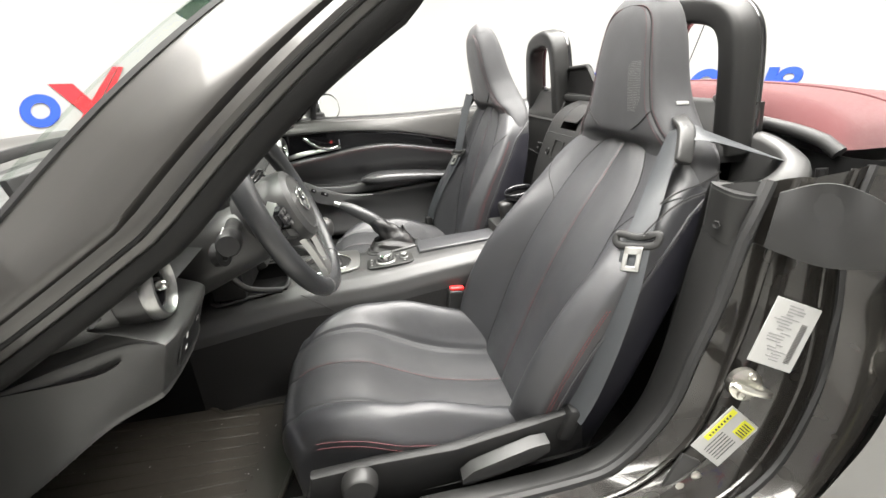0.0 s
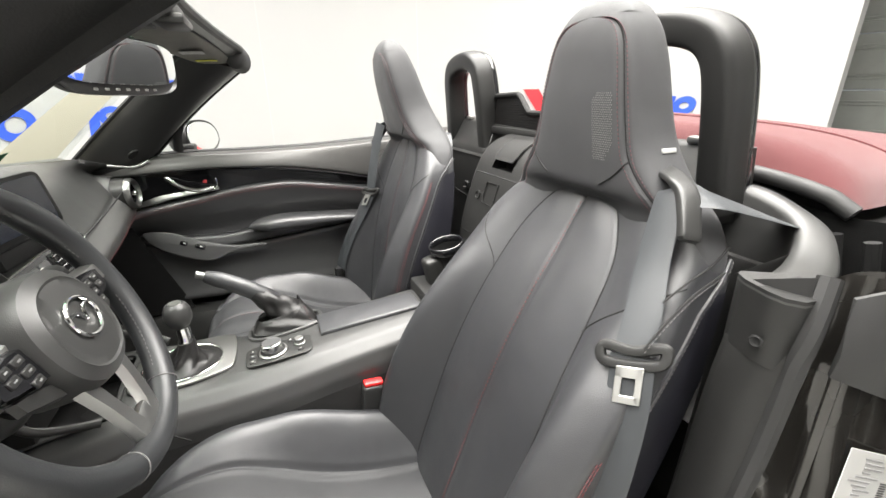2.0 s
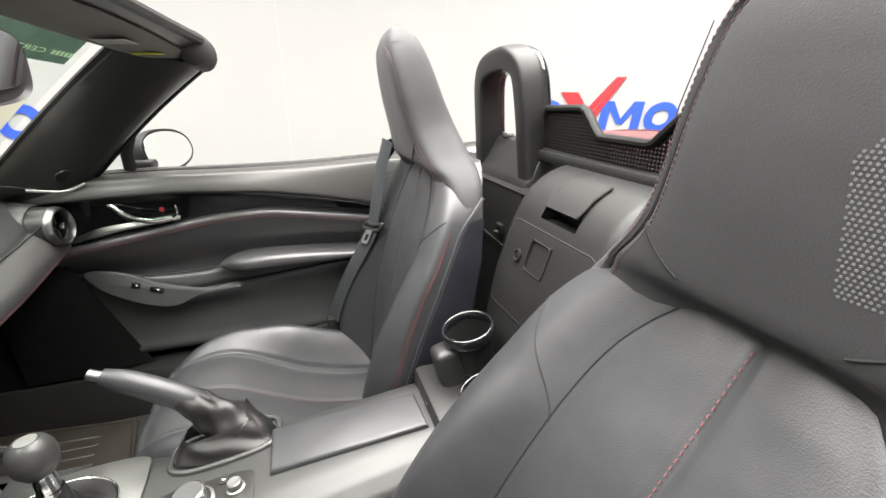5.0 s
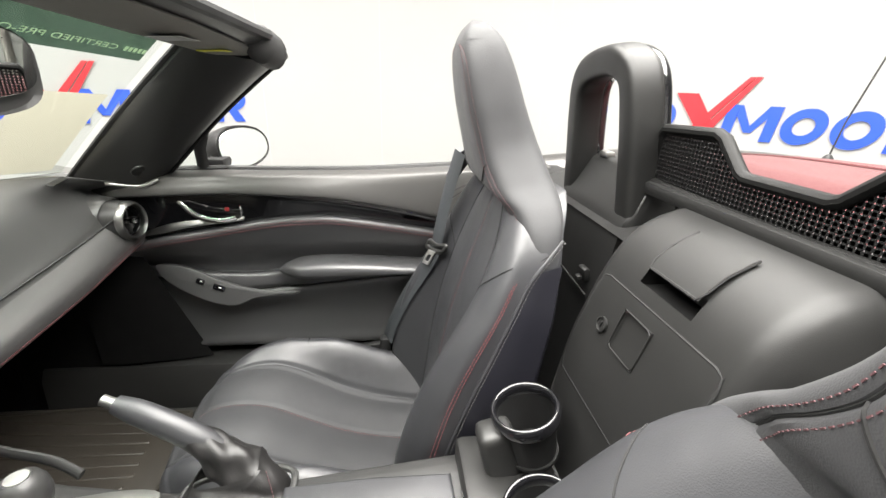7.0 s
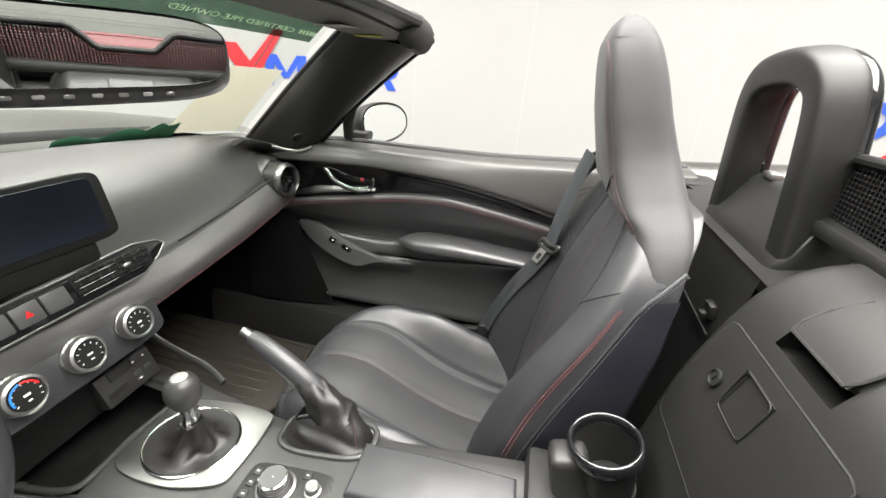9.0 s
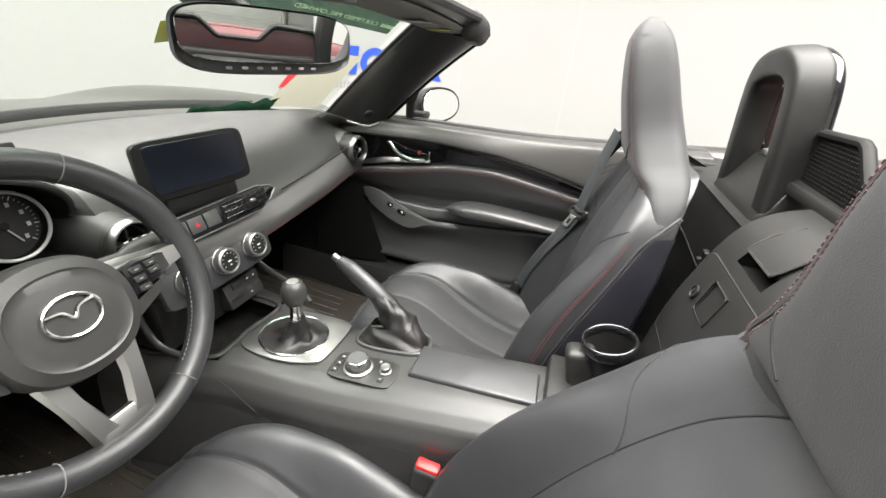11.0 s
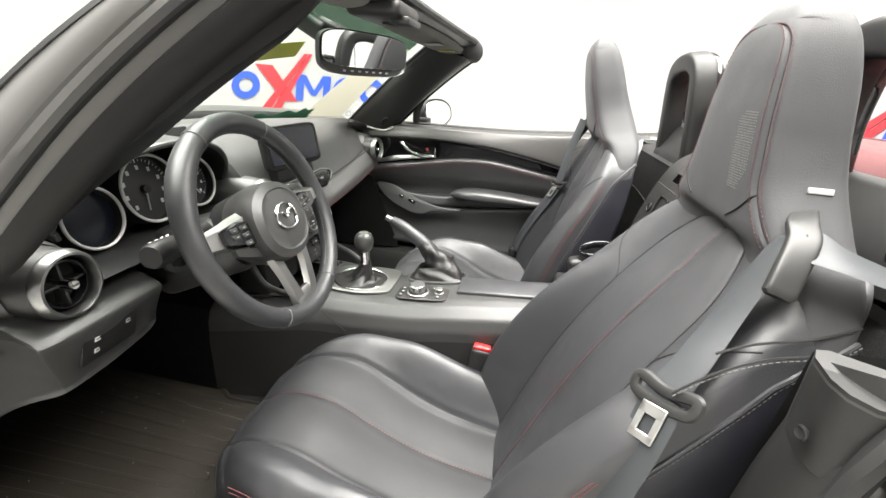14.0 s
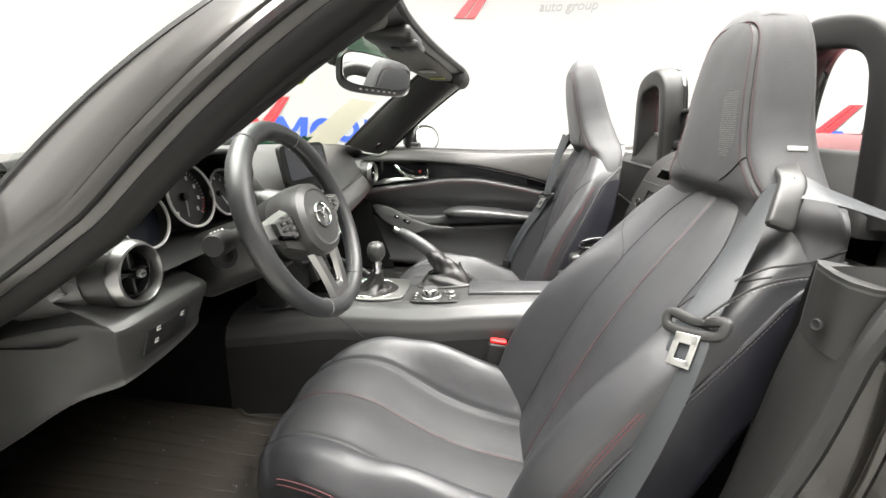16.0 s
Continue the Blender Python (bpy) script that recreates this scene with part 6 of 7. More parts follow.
for k in range(3):
    part("button", moved(rbox(0.033, 0.028, 0.004, 0.002), mc @ pose(-0.115 + 0.036 * k, -0.001, 0.0045)), BUTTON_GREY, cv)
part("hazard_mark", moved(slab([(-0.005, -0.004), (0.005, -0.004), (0.0, 0.005)], 0.0008, 0), mc @ pose(-0.079, -0.001, 0.0068)), RED_PLASTIC, cv, "red hazard triangle")

clim = thing("climate_panel", "black climate panel with three silver-ringed knobs", "climate control", (-0.26, 0, 0.65))
mk = facing((-0.262, -0.005, 0.652), (0.955, 0.0, 0.29))
part("panel", moved(slab(disc_out(0.135, 0.043, 40, 7), 0.020, 0.004), mk @ pose(0, 0, -0.016)), LEATHER, clim, "black padded panel")
for k, x in enumerate((-0.082, 0.0, 0.082)):
    knob = part("knob", moved(lathe([(0.027, 0.0), (0.027, 0.006), (0.0255, 0.020), (0.022, 0.022), (0.0205, 0.020), (0.0205, 0.018), (0.001, 0.018)], 48), mk @ pose(x, 0, 0.003)), SATIN, clim, "satin silver knurled knob")
    part("knob_face", moved(lathe([(0.0205, 0.0), (0.020, 0.001), (0.001, 0.001)], 40), mk @ pose(x, 0, 0.0215)), PLASTIC_DARK, knob)
    part("knob_grip", moved(loft([[(r_ * math.cos(2 * math.pi * j / 72), r_ * math.sin(2 * math.pi * j / 72), z) for j in range(72) for r_ in [0.0285 if j % 2 else 0.0270]] for z in (0.006, 0.010)]), mk @ pose(x, 0, 0.0)), CHROME, knob)
    marks = [moved(rbox(0.003, 0.0012, 0.0005, 0.0001, 1), pose(0.0160 * math.cos(radians(a)), 0.0160 * math.sin(radians(a)), 0.0012, 0, 0, a)) for a in range(-30, 211, 30)]
    part("marks", moved(join(*marks, moved(rbox(0.008, 0.003, 0.0005, 0.0001, 1), pose(0, 0, 0.0012)), moved(rbox(0.005, 0.002, 0.0005, 0.0001, 1), pose(0, -0.008, 0.0012))), mk @ pose(x, 0, 0.0224)), WHITE, knob)
    if k == 0:
        for a0, a1, mt in ((20, 90, RED_PLASTIC), (95, 200, BLUE_PRINT)):
            part("colour_arc", moved(tube([(0.0172 * math.cos(radians(a)), 0.0172 * math.sin(radians(a)), 0.0015) for a in [lerp(a0, a1, i / 12) for i in range(13)]], 0.0014, 0.0005, 4), mk @ pose(x, 0, 0.0224)), mt, knob)
    part("amber_mark", moved(rbox(0.004, 0.002, 0.001, 0.0003, 1), mk @ pose(x + 0.0225, 0.004, 0.0225)), AMBER, knob)

low = thing("switch_shelf", "black shelf below the climate knobs with sockets", "switch shelf", (-0.30, 0, 0.56))
part("shelf", moved(rbox(0.08, 0.25, 0.13, 0.008), pose(-0.345, 0.0, 0.555)), PLASTIC_DARK, low)
ml = facing((-0.288, 0.070, 0.538), (0.93, 0, 0.36))
part("socket_panel", moved(rbox(0.102, 0.058, 0.030, 0.004), ml @ pose(0, 0, -0.014)), PLASTIC_HARD, low, "black panel with sockets and seat heater switches")
part("slot", moved(rbox(0.034, 0.012, 0.003, 0.002), ml @ pose(-0.026, -0.008, 0.0005)), PLASTIC_DARK, low, "dark card slot")
for x in (-0.012, 0.030):
    part("heater_switch", moved(rbox(0.036, 0.017, 0.005, 0.002), ml @ pose(x, 0.018, 0.002)), PLASTIC_HARD, low)
for x, y in ((0.014, -0.004), (0.014, -0.015), (0.034, -0.004)):
    part("socket", moved(rbox(0.014, 0.007, 0.002, 0.0006, 1), ml @ pose(x, y, 0.0012)), INK, low)
    part("symbol", moved(rbox(0.005, 0.0016, 0.0006, 0.0001, 1), ml @ pose(x, y + (0.022 if y > -0.01 else 0.0), 0.0050 if y > -0.01 else 0.0022)), WHITE, low)

# ---- centre console ----
con = thing("centre_console", "black centre console between the seats with a padded lid", "centre console", (0.1, 0, 0.2))


def con_top(x):
    return curve_table(x, [(-0.45, 0.47), (-0.30, 0.485), (-0.20, 0.497), (-0.05, 0.500), (0.06, 0.508), (0.15, 0.520), (0.39, 0.545), (0.46, 0.55), (0.56, 0.555)])


def con_ring(x):
    z = con_top(x)
    yr = table(x, [(-0.45, 0.185), (-0.32, 0.175), (-0.17, 0.135), (0.0, 0.104), (0.15, 0.098), (0.56, 0.105)])
    yl = table(x, [(-0.45, -0.175), (-0.30, -0.150), (-0.17, -0.132), (0.1, -0.122), (0.3, -0.110), (0.56, -0.10)])
    pts = [(yl - 0.006, 0.19), (yl - 0.004, 0.36), (yl, z - 0.080), (yl + 0.002, z - 0.055), (yl + 0.014, z - 0.026), (yl + 0.040, z - 0.006), (yl + 0.068, z), (0.0, z + 0.001), (yr - 0.035, z), (yr - 0.012, z - 0.008), (yr - 0.002, z - 0.030), (yr, z - 0.07), (yr + 0.004, 0.36), (yr + 0.008, 0.19)]
    return [(x, y, zz) for y, zz in pts]


top_rings, side_l, side_r = [], [], []
for i in range(52):
    x = lerp(-0.45, 0.56, i / 51)
    r = con_ring(x)
    top_rings.append(r[2:12])
    side_l.append(r[0:3])
    side_r.append(r[11:14])
def console_skin(u, v):
    i, j = min(int(u * 51), 50), min(int(v * 9), 8)
    a, b = u * 51 - i, v * 9 - j
    p, q = (Vector(top_rings[i + k][j]).lerp(Vector(top_rings[i + k][j + 1]), b) for k in (0, 1))
    return p.lerp(q, a)


part("top", (lambda vf: (vf[0], [f for f in vf[1] if not (-0.385 < sum(vf[0][i][0] for i in f) / 4 < -0.215 and abs(sum(vf[0][i][1] for i in f) / 4) < 0.10)]))(surf(console_skin, 102, 36)), PLASTIC, con, "black grained console top", 50)
part("side_carpet", surf(lambda u, v: side_l[round(u * 51)][round(v * 2)], 51, 2), CARPET, con, "black carpeted console side")
part("side_carpet", surf(lambda u, v: side_r[round(u * 51)][round(v * 2)], 51, 2), CARPET, con, "black carpeted console side")
part("side_seam", tube([(-0.172, -0.139, 0.49), (-0.15, -0.1375, 0.475), (-0.10, -0.134, 0.43)], 0.0012, n=5), THREAD_DARK, con)


def lid_outline():
    return [(0.153, -0.022), (0.153, 0.064), (0.27, 0.060), (0.386, 0.048), (0.388, -0.030), (0.27, -0.026)]


part("lid", moved(slab([(x - 0.27, y) for x, y in lid_outline()], 0.020, 0.006, 3), pose(0.27, 0, 0.522, 0, -5.8, 0)), LEATHER, con, "padded armrest lid")
tray_out = [(p.x, p.y) for p in smooth_path([(-0.395, -0.105, 0), (-0.30, -0.108, 0), (-0.222, -0.098, 0), (-0.212, -0.06, 0), (-0.216, 0.0, 0), (-0.208, 0.07, 0), (-0.225, 0.100, 0), (-0.30, 0.116, 0), (-0.395, 0.112, 0)], 4, True)]
part("tray", loft([[(x * k + (1 - k) * -0.30, y * k, con_top(x) + d) for x, y in tray_out] for k, d in ((1.0, 0.003), (0.97, -0.002), (0.93, -0.050), (0.02, -0.052))], caps=False), PLASTIC_DARK, con, "dark open tray")
part("tray_rim", tube([(x, y, con_top(x) + 0.002) for x, y in tray_out], 0.005, 0.004, 8, closed=True), PLASTIC, con, "raised tray rim")
for pts in ([(-0.22, -0.120, 0.502), (-0.30, -0.140, 0.530), (-0.345, -0.135, 0.60)], [(-0.165, 0.140, 0.492), (-0.205, 0.150, 0.512), (-0.262, 0.152, 0.533), (-0.315, 0.150, 0.565), (-0.335, 0.145, 0.63)]):
    part("brace", tube(smooth_path(pts, 8), 0.0055, 0.009, 10, up=(1, 0, 0.6)), PLASTIC, con, "black brace rising to the dashboard")
part("cubby_wall", moved(rbox(0.012, 0.24, 0.07, 0.004), pose(-0.375, 0, 0.53)), PLASTIC_DARK, con)

gear = thing("gear_lever", "black ball gear knob on a leather boot in a satin ring", "gear lever", (-0.105, 0.0, 0.505))
gm = pose(-0.110, 0.004, con_top(-0.11) + 0.001, 0, -1.2, 0)
plate_out = [(-0.084, -0.058), (-0.092, 0.0), (-0.080, 0.070), (0.0, 0.090), (0.075, 0.088), (0.090, 0.060), (0.090, -0.020), (0.075, -0.050), (0.0, -0.070)]
plate_out = [(p.x, p.y) for p in smooth_path([(x, y, 0) for x, y in plate_out], 5, True)]
part("plate", moved(slab(plate_out, 0.006, 0.002), gm), PLATE_SILVER, gear, "satin silver surround")
part("ring", moved(tube([(0.071 * math.cos(2 * math.pi * i / 48) - 0.006, 0.064 * math.sin(2 * math.pi * i / 48) + 0.006, 0.0068) for i in range(48)], 0.0020, n=8, closed=True), gm), CHROME, gear)
part("opening", moved(slab([(x - 0.006, y + 0.006) for x, y in disc_out(0.070, 0.063, 44)], 0.0068, 0.0004, 1), gm), BLACK_TRIM, gear, "black opening under the boot")


def boot(u, v):
    a = 2 * math.pi * v
    r = lerp(0.066, 0.0125, u ** 0.50) * (1 + 0.10 * math.sin(4 * a + 5 * u) * math.sin(math.pi * u) + 0.07 * math.sin(7 * a - 8 * u) * math.sin(math.pi * u))
    return -0.006 * (1 - u) + 0.012 * u + r * math.cos(a) * 1.03, 0.004 * (1 - u) + r * math.sin(a), 0.0072 + 0.058 * u ** 2.4 + 0.004 * (1 + math.sin(3 * a)) * math.sin(math.pi * u)


part("boot", moved(surf(boot, 28, 64, loop_v=True), gm), LEATHER_DARK, gear, "gathered black leather boot")
part("collar", moved(lathe([(0.0145, 0.056), (0.0150, 0.062), (0.0125, 0.066), (0.0125, 0.082), (0.010, 0.094), (0.001, 0.094)], 24), gm @ pose(0.010, 0, 0)), CHROME, gear, "chrome collar")
part("ball", moved(lathe([(0.008, 0.088), (0.016, 0.093), (0.0225, 0.104), (0.0248, 0.116), (0.0235, 0.128), (0.019, 0.138), (0.013, 0.1425), (0.012, 0.1418), (0.001, 0.1418)], 36), gm @ pose(0.008, 0, 0)), PLASTIC, gear, "black ball knob")
part("ball_cap", moved(lathe([(0.0115, 0.1418), (0.0110, 0.1432), (0.001, 0.1435)], 24), gm @ pose(0.008, 0, 0)), SATIN, gear)

ctrl = thing("control_dial", "silver rotary control dial with small buttons on the console", "control dial", (0.057, -0.032, 0.515))
cm = pose(0.066, -0.030, con_top(0.066) + 0.001, 0, -5, 0)
part("plate", moved(slab(disc_out(0.066, 0.036, 40, 6), 0.004, 0.0015), cm), PLASTIC_HARD, ctrl)
part("dial_base", moved(lathe([(0.0285, 0.003), (0.0285, 0.007), (0.025, 0.009), (0.001, 0.009)], 40), cm @ pose(-0.012, 0.0, 0)), PLATE_SILVER, ctrl)
part("dial_gap", moved(lathe([(0.0245, 0.009), (0.0245, 0.0098), (0.001, 0.0098)], 40), cm @ pose(-0.012, 0, 0)), PLASTIC_DARK, ctrl)
part("dial", moved(lathe([(0.0205, 0.009), (0.0210, 0.024), (0.0200, 0.027), (0.018, 0.028)], 40), cm @ pose(-0.012, 0, 0)), CHROME, ctrl, "knurled bright dial")
part("dial_cap", moved(lathe([(0.0182, 0.0265), (0.0180, 0.0284), (0.001, 0.0280)], 40), cm @ pose(-0.012, 0, 0)), BUTTON_GREY, ctrl, "dark grey dial cap")
part("small_dial", moved(lathe([(0.0120, 0.003), (0.0120, 0.006), (0.0095, 0.007), (0.0095, 0.016), (0.008, 0.0175), (0.001, 0.017)], 28), cm @ pose(0.042, 0.006, 0)), PLATE_SILVER, ctrl, "small satin dial")
for k in range(5):
    part("button", moved(rbox(0.012, 0.012, 0.003, 0.001, 1), cm @ pose((-0.052, -0.052, -0.052, 0.042, 0.024)[k], (-0.018, 0.0, 0.018, -0.018, 0.026)[k], 0.0045)), PLASTIC_HARD, ctrl)
    part("symbol", moved(rbox(0.004, 0.0016, 0.0006, 0.0001, 1), cm @ pose((-0.052, -0.052, -0.052, 0.042, 0.024)[k], (-0.018, 0.0, 0.018, -0.018, 0.026)[k], 0.0063)), WHITE, ctrl)

hb = thing("handbrake", "black leather handbrake lever with a satin button and gathered boot", "handbrake", (0.10, 0.085, 0.50))
path = smooth_path([(0.115, 0.092, 0.535), (0.070, 0.093, 0.566), (0.03, 0.095, 0.600), (-0.02, 0.101, 0.630), (-0.062, 0.107, 0.649)], 8)
part("grip", tube(path, 0.0165, 0.0180, 16, scale=lambda t: 0.92 + 0.16 * math.sin(math.pi * min(t * 1.1, 1)) - 0.22 * max(t - 0.85, 0) / 0.15), LEATHER, hb, "leather grip")
part("release_button", tube([(-0.062, 0.107, 0.649), (-0.071, 0.1085, 0.6525), (-0.078, 0.1095, 0.6555)], 0.0078, n=14), SATIN, hb, "satin release button")
part("stitching", stitches([(p.x - 0.010, p.y - 0.0, p.z + 0.0145) for p in path[4:-3]], 0.004, 0.002, 0.0008), THREAD_RED, hb)


def hb_boot(u, v):
    """The wide lower bag, gathered in soft folds, its cuff drawn up to a point at the rear."""
    a = 2 * math.pi * v
    c, q = math.cos(a), math.sin(a)
    c, q = math.copysign(abs(c) ** 0.62, c), math.copysign(abs(q) ** 0.62, q)
    fold = math.sin(math.pi * min(u * 1.1, 1))
    rx = lerp(0.072, 0.046, u) * (1 + 0.05 * math.sin(5 * a + 4 * u) * fold)
    ry = lerp(0.034, 0.026, u) * (1 + 0.10 * math.sin(4 * a + 5 * u) * fold)
    peak = 0.020 * bump(((v + 0.5) % 1.0), 0.53, 0.10) * u ** 2
    return lerp(0.085, 0.074, u) + rx * c, lerp(0.070, 0.083, u) + ry * q, lerp(0.515, 0.546, u) + 0.010 * c * u + 0.004 * math.sin(3 * a + 1) * fold + peak


def hb_sleeve(u, v):
    """The crumpled sleeve between the bag and the grip."""
    a = 2 * math.pi * v
    p = Vector((0.098, 0.086, 0.535)).lerp(Vector((0.030, 0.095, 0.600)), u)
    r = lerp(0.036, 0.0185, u ** 0.8) * (1 + (0.11 * math.sin(3 * a + 7 * u) + 0.07 * math.sin(5 * a - 11 * u)) * math.sin(math.pi * u) ** 0.8)
    return p.x + r * math.cos(a) * 0.75, p.y + r * math.sin(a) * 0.95, p.z + r * math.cos(a) * 0.66


part("boot", surf(hb_boot, 26, 72, loop_v=True), LEATHER_DARK, hb, "gathered black leather boot")
part("sleeve", surf(hb_sleeve, 30, 56, loop_v=True), LEATHER_DARK, hb, "crumpled black leather sleeve")
part("stitching", stitches([(0.140 - 0.012 * k / 30, 0.052 + 0.018 * k / 30, 0.524 + 0.034 * k / 30) for k in range(31)], 0.0035, 0.002, 0.0007), THREAD_DULL, hb)
part("boot_frame", tube([(0.085 + 0.078 * c, 0.070 + 0.037 * s_, con_top(0.085 + 0.078 * c) + 0.002) for c, s_ in [(math.copysign(abs(math.cos(a)) ** 0.6, math.cos(a)), math.copysign(abs(math.sin(a)) ** 0.6, math.sin(a))) for a in [2 * math.pi * i / 40 for i in range(40)]]], 0.005, n=8, closed=True), PLASTIC, hb)


def cup(x, y, z):
    c = thing("cup_holder", "gloss black ring cup holder on an arm behind the console", "cup holder", (x, y, z - 0.09), group="cup holders")
    mc_ = pose(x, y, z, 0, -14, 0)
    part("ring", moved(loft([[((0.0420 + 0.0046 * math.cos(a)) * math.cos(2 * math.pi * j / 64), (0.0420 + 0.0046 * math.cos(a)) * math.sin(2 * math.pi * j / 64), -0.006 + 0.0105 * math.sin(a)) for j in range(64)] for a in [2 * math.pi * i / 18 for i in range(19)]], caps=False), mc_), GLOSS, c, "gloss black ring", 80)
    part("cup_wall", moved(surf(lambda u, v: (lerp(0.0385, 0.033, u) * math.cos(2 * math.pi * v), lerp(0.0385, 0.033, u) * math.sin(2 * math.pi * v), lerp(-0.012, -0.075, u)), 6, 40, loop_v=True), mc_), PLASTIC_DARK, c)
    part("cup_floor", moved(lathe([(0.036, -0.078), (0.036, -0.073), (0.001, -0.073)], 32), mc_), PLASTIC_DARK, c)
    part("arm", moved(rbox(0.05, 0.045, 0.085, 0.012, 3), pose(x - 0.030, y, z - 0.070, 0, -14, 0)), PLASTIC_HARD, c)


cup(0.476, 0.040, 0.668)
cup(0.470, -0.062, 0.615)
part("rear_tray", moved(rbox(0.13, 0.20, 0.05, 0.010), pose(0.46, -0.005, 0.548)), PLASTIC_HARD, con)
part("key_slot", moved(rbox(0.022, 0.016, 0.004, 0.002), pose(0.404, 0.012, 0.556)), PLASTIC_DARK, con)

# floor mats
for q, nm in ((-1, "driver"), (1, "passenger")):
    mt = thing("floor_mat", "ribbed black rubber floor mat", "floor mat", (-0.5, q * 0.38, 0.2), group="floor mats")
    out = [(-0.93, 0.16), (-0.93, 0.60), (-0.50, 0.61), (-0.24, 0.58), (-0.20, 0.40), (-0.24, 0.20), (-0.40, 0.20), (-0.46, 0.16)]
    part("mat", moved(slab([(x, q * y) for x, y in out], 0.014, 0.005), pose(0, 0, 0.196)), MAT_RUBBER, mt)
    for k in range(11):
        part("rib", moved(rbox(0.60 - 0.010 * abs(k - 5), 0.010, 0.004, 0.0016, 1), pose(-0.585, q * (0.205 + 0.036 * k), 0.2105, 0, 0, q * (4 - 0.8 * k))), MAT_RUBBER, mt)
    part("edge", tube([(x * 0.985 - 0.008, q * y, 0.211) for x, y in out], 0.006, 0.004, 6, closed=True), MAT_RUBBER, mt, "raised edge of the mat")
ped = thing("foot_rest", "black foot rest pad on the floor", "foot rest", (-0.80, -0.56, 0.25))
part("pad", moved(rbox(0.22, 0.09, 0.02, 0.006), pose(-0.82, -0.56, 0.27, 0, 32, 0)), RUBBER, ped)
for y in (-0.40, -0.30, -0.22):
    p = thing("pedal", "black rubber pedal hanging in the footwell", "pedal", (-0.80, y, 0.33), group="pedals")
    part("pad", moved(rbox(0.016, 0.055, 0.06, 0.005), pose(-0.80, y, 0.35, 0, -30, 0)), RUBBER, p)
    part("arm", tube([(-0.81, y, 0.36), (-0.86, y, 0.50), (-0.88, y, 0.60)], 0.009, n=8), PLASTIC_DARK, p)

# specks of grit on the driver's mat
grit = thing("mat_grit", "scattered pale specks of grit on the floor mat", "grit", (-0.4, -0.4, 0.21), kind="stuff")
rnd = random.Random(11)
part("speck", join(*[moved(rbox(rnd.uniform(0.002, 0.005), rnd.uniform(0.001, 0.003), 0.0014, 0.0004, 1), pose(rnd.uniform(-0.78, -0.26), rnd.uniform(-0.57, -0.22), 0.2112, 0, 0, rnd.uniform(0, 180))) for k in range(26)]), PAPER, grit)

# ---- passenger door ----
door = thing("passenger_door", "closed passenger door with grey painted top and padded black trim", "car door", (0.1, 0.75, 0.3))


def belt_z(x):
    return curve_table(x, [(-0.30, 0.842), (-0.12, 0.848), (0.03, 0.848), (0.24, 0.852), (0.44, 0.864), (0.70, 0.880)])


def paint_low(x):
    return curve_table(x, [(-0.35, 0.790), (-0.25, 0.796), (-0.07, 0.802), (0.08, 0.797), (0.16, 0.792), (0.31, 0.769), (0.46, 0.738), (0.60, 0.705), (0.72, 0.68)])


def stitch_z(x):
    return curve_table(x, [(-0.36, 0.655), (-0.28, 0.675), (-0.14, 0.700), (0.01, 0.726), (0.10, 0.733), (0.16, 0.733), (0.31, 0.713), (0.41, 0.697), (0.6, 0.67), (0.72, 0.655)])


def shelf_z(x):
    return curve_table(x, [(-0.36, 0.60), (-0.20, 0.58), (-0.05, 0.575), (0.05, 0.590), (0.15, 0.602), (0.30, 0.604), (0.45, 0.596), (0.72, 0.59)])


def arm_low(x):
    return curve_table(x, [(-0.36, 0.58), (-0.25, 0.55), (-0.15, 0.512), (-0.05, 0.524), (0.1, 0.540), (0.36, 0.566), (0.72, 0.59)])


X0, X1 = -0.43, 0.70


def door_strip(fn, nu=60, nv=12):
    return surf(lambda u, v: fn(lerp(X0, X1, u), v), nu, nv)


def upper(x, v):
    zb, zl = belt_z(x), paint_low(x)
    path = [(0.728, zb - 0.012), (0.705, zb - 0.002), (0.670, zb), (0.646, zb - 0.004), (0.636, zb - 0.014), (0.626, lerp(zb, zl, 0.55)), (0.620, zl + 0.006), (0.626, zl)]
    k = v * 7
    i = min(int(k), 6)
    p = smooth_path([(0, y, z) for y, z in path], 6)[min(round(k * 6), 42)]
    return x, p.y, p.z


part("upper_panel", door_strip(upper, 70, 42), PAINT_SATIN, door, "grey painted upper door panel")
part("belt_seal", tube([(x, 0.722, belt_z(x) - 0.004) for x in [lerp(X0, X1, i / 40) for i in range(41)]], 0.010, n=8), RUBBER, door, "black rubber window seal")


def insert(x, v):
    za, zb = paint_low(x), stitch_z(x) + 0.012
    return x, 0.628 + 0.026 * v ** 0.7, lerp(za, min(zb, za - 0.002), v)


part("gloss_insert", door_strip(insert, 60, 8), GLOSS, door, "gloss black insert")


def pad(x, v):
    zt, zs = stitch_z(x) + 0.012, shelf_z(x)
    path = [(0.672, zt), (0.646, zt - 0.002), (0.638, zt - 0.010), (0.640, zt - 0.022), (0.662, lerp(zt, zs, 0.5)), (0.690, lerp(zt, zs, 0.8)), (0.700, zs)]
    p = smooth_path([(0, y, z) for y, z in path], 6)[min(round(v * 36), 36)]
    return x, p.y, p.z


part("pad", door_strip(pad, 70, 36), DOOR_PAD, door, "padded black door trim")
for off in (0.0, -0.008):
    part("stitching", stitches([(x, 0.6375 - off * 0.02, stitch_z(x) + 0.001 + off) for x in [lerp(-0.33, 0.55, i / 160) for i in range(161)]], 0.0045, 0.0022, 0.0009), THREAD_RED, door)


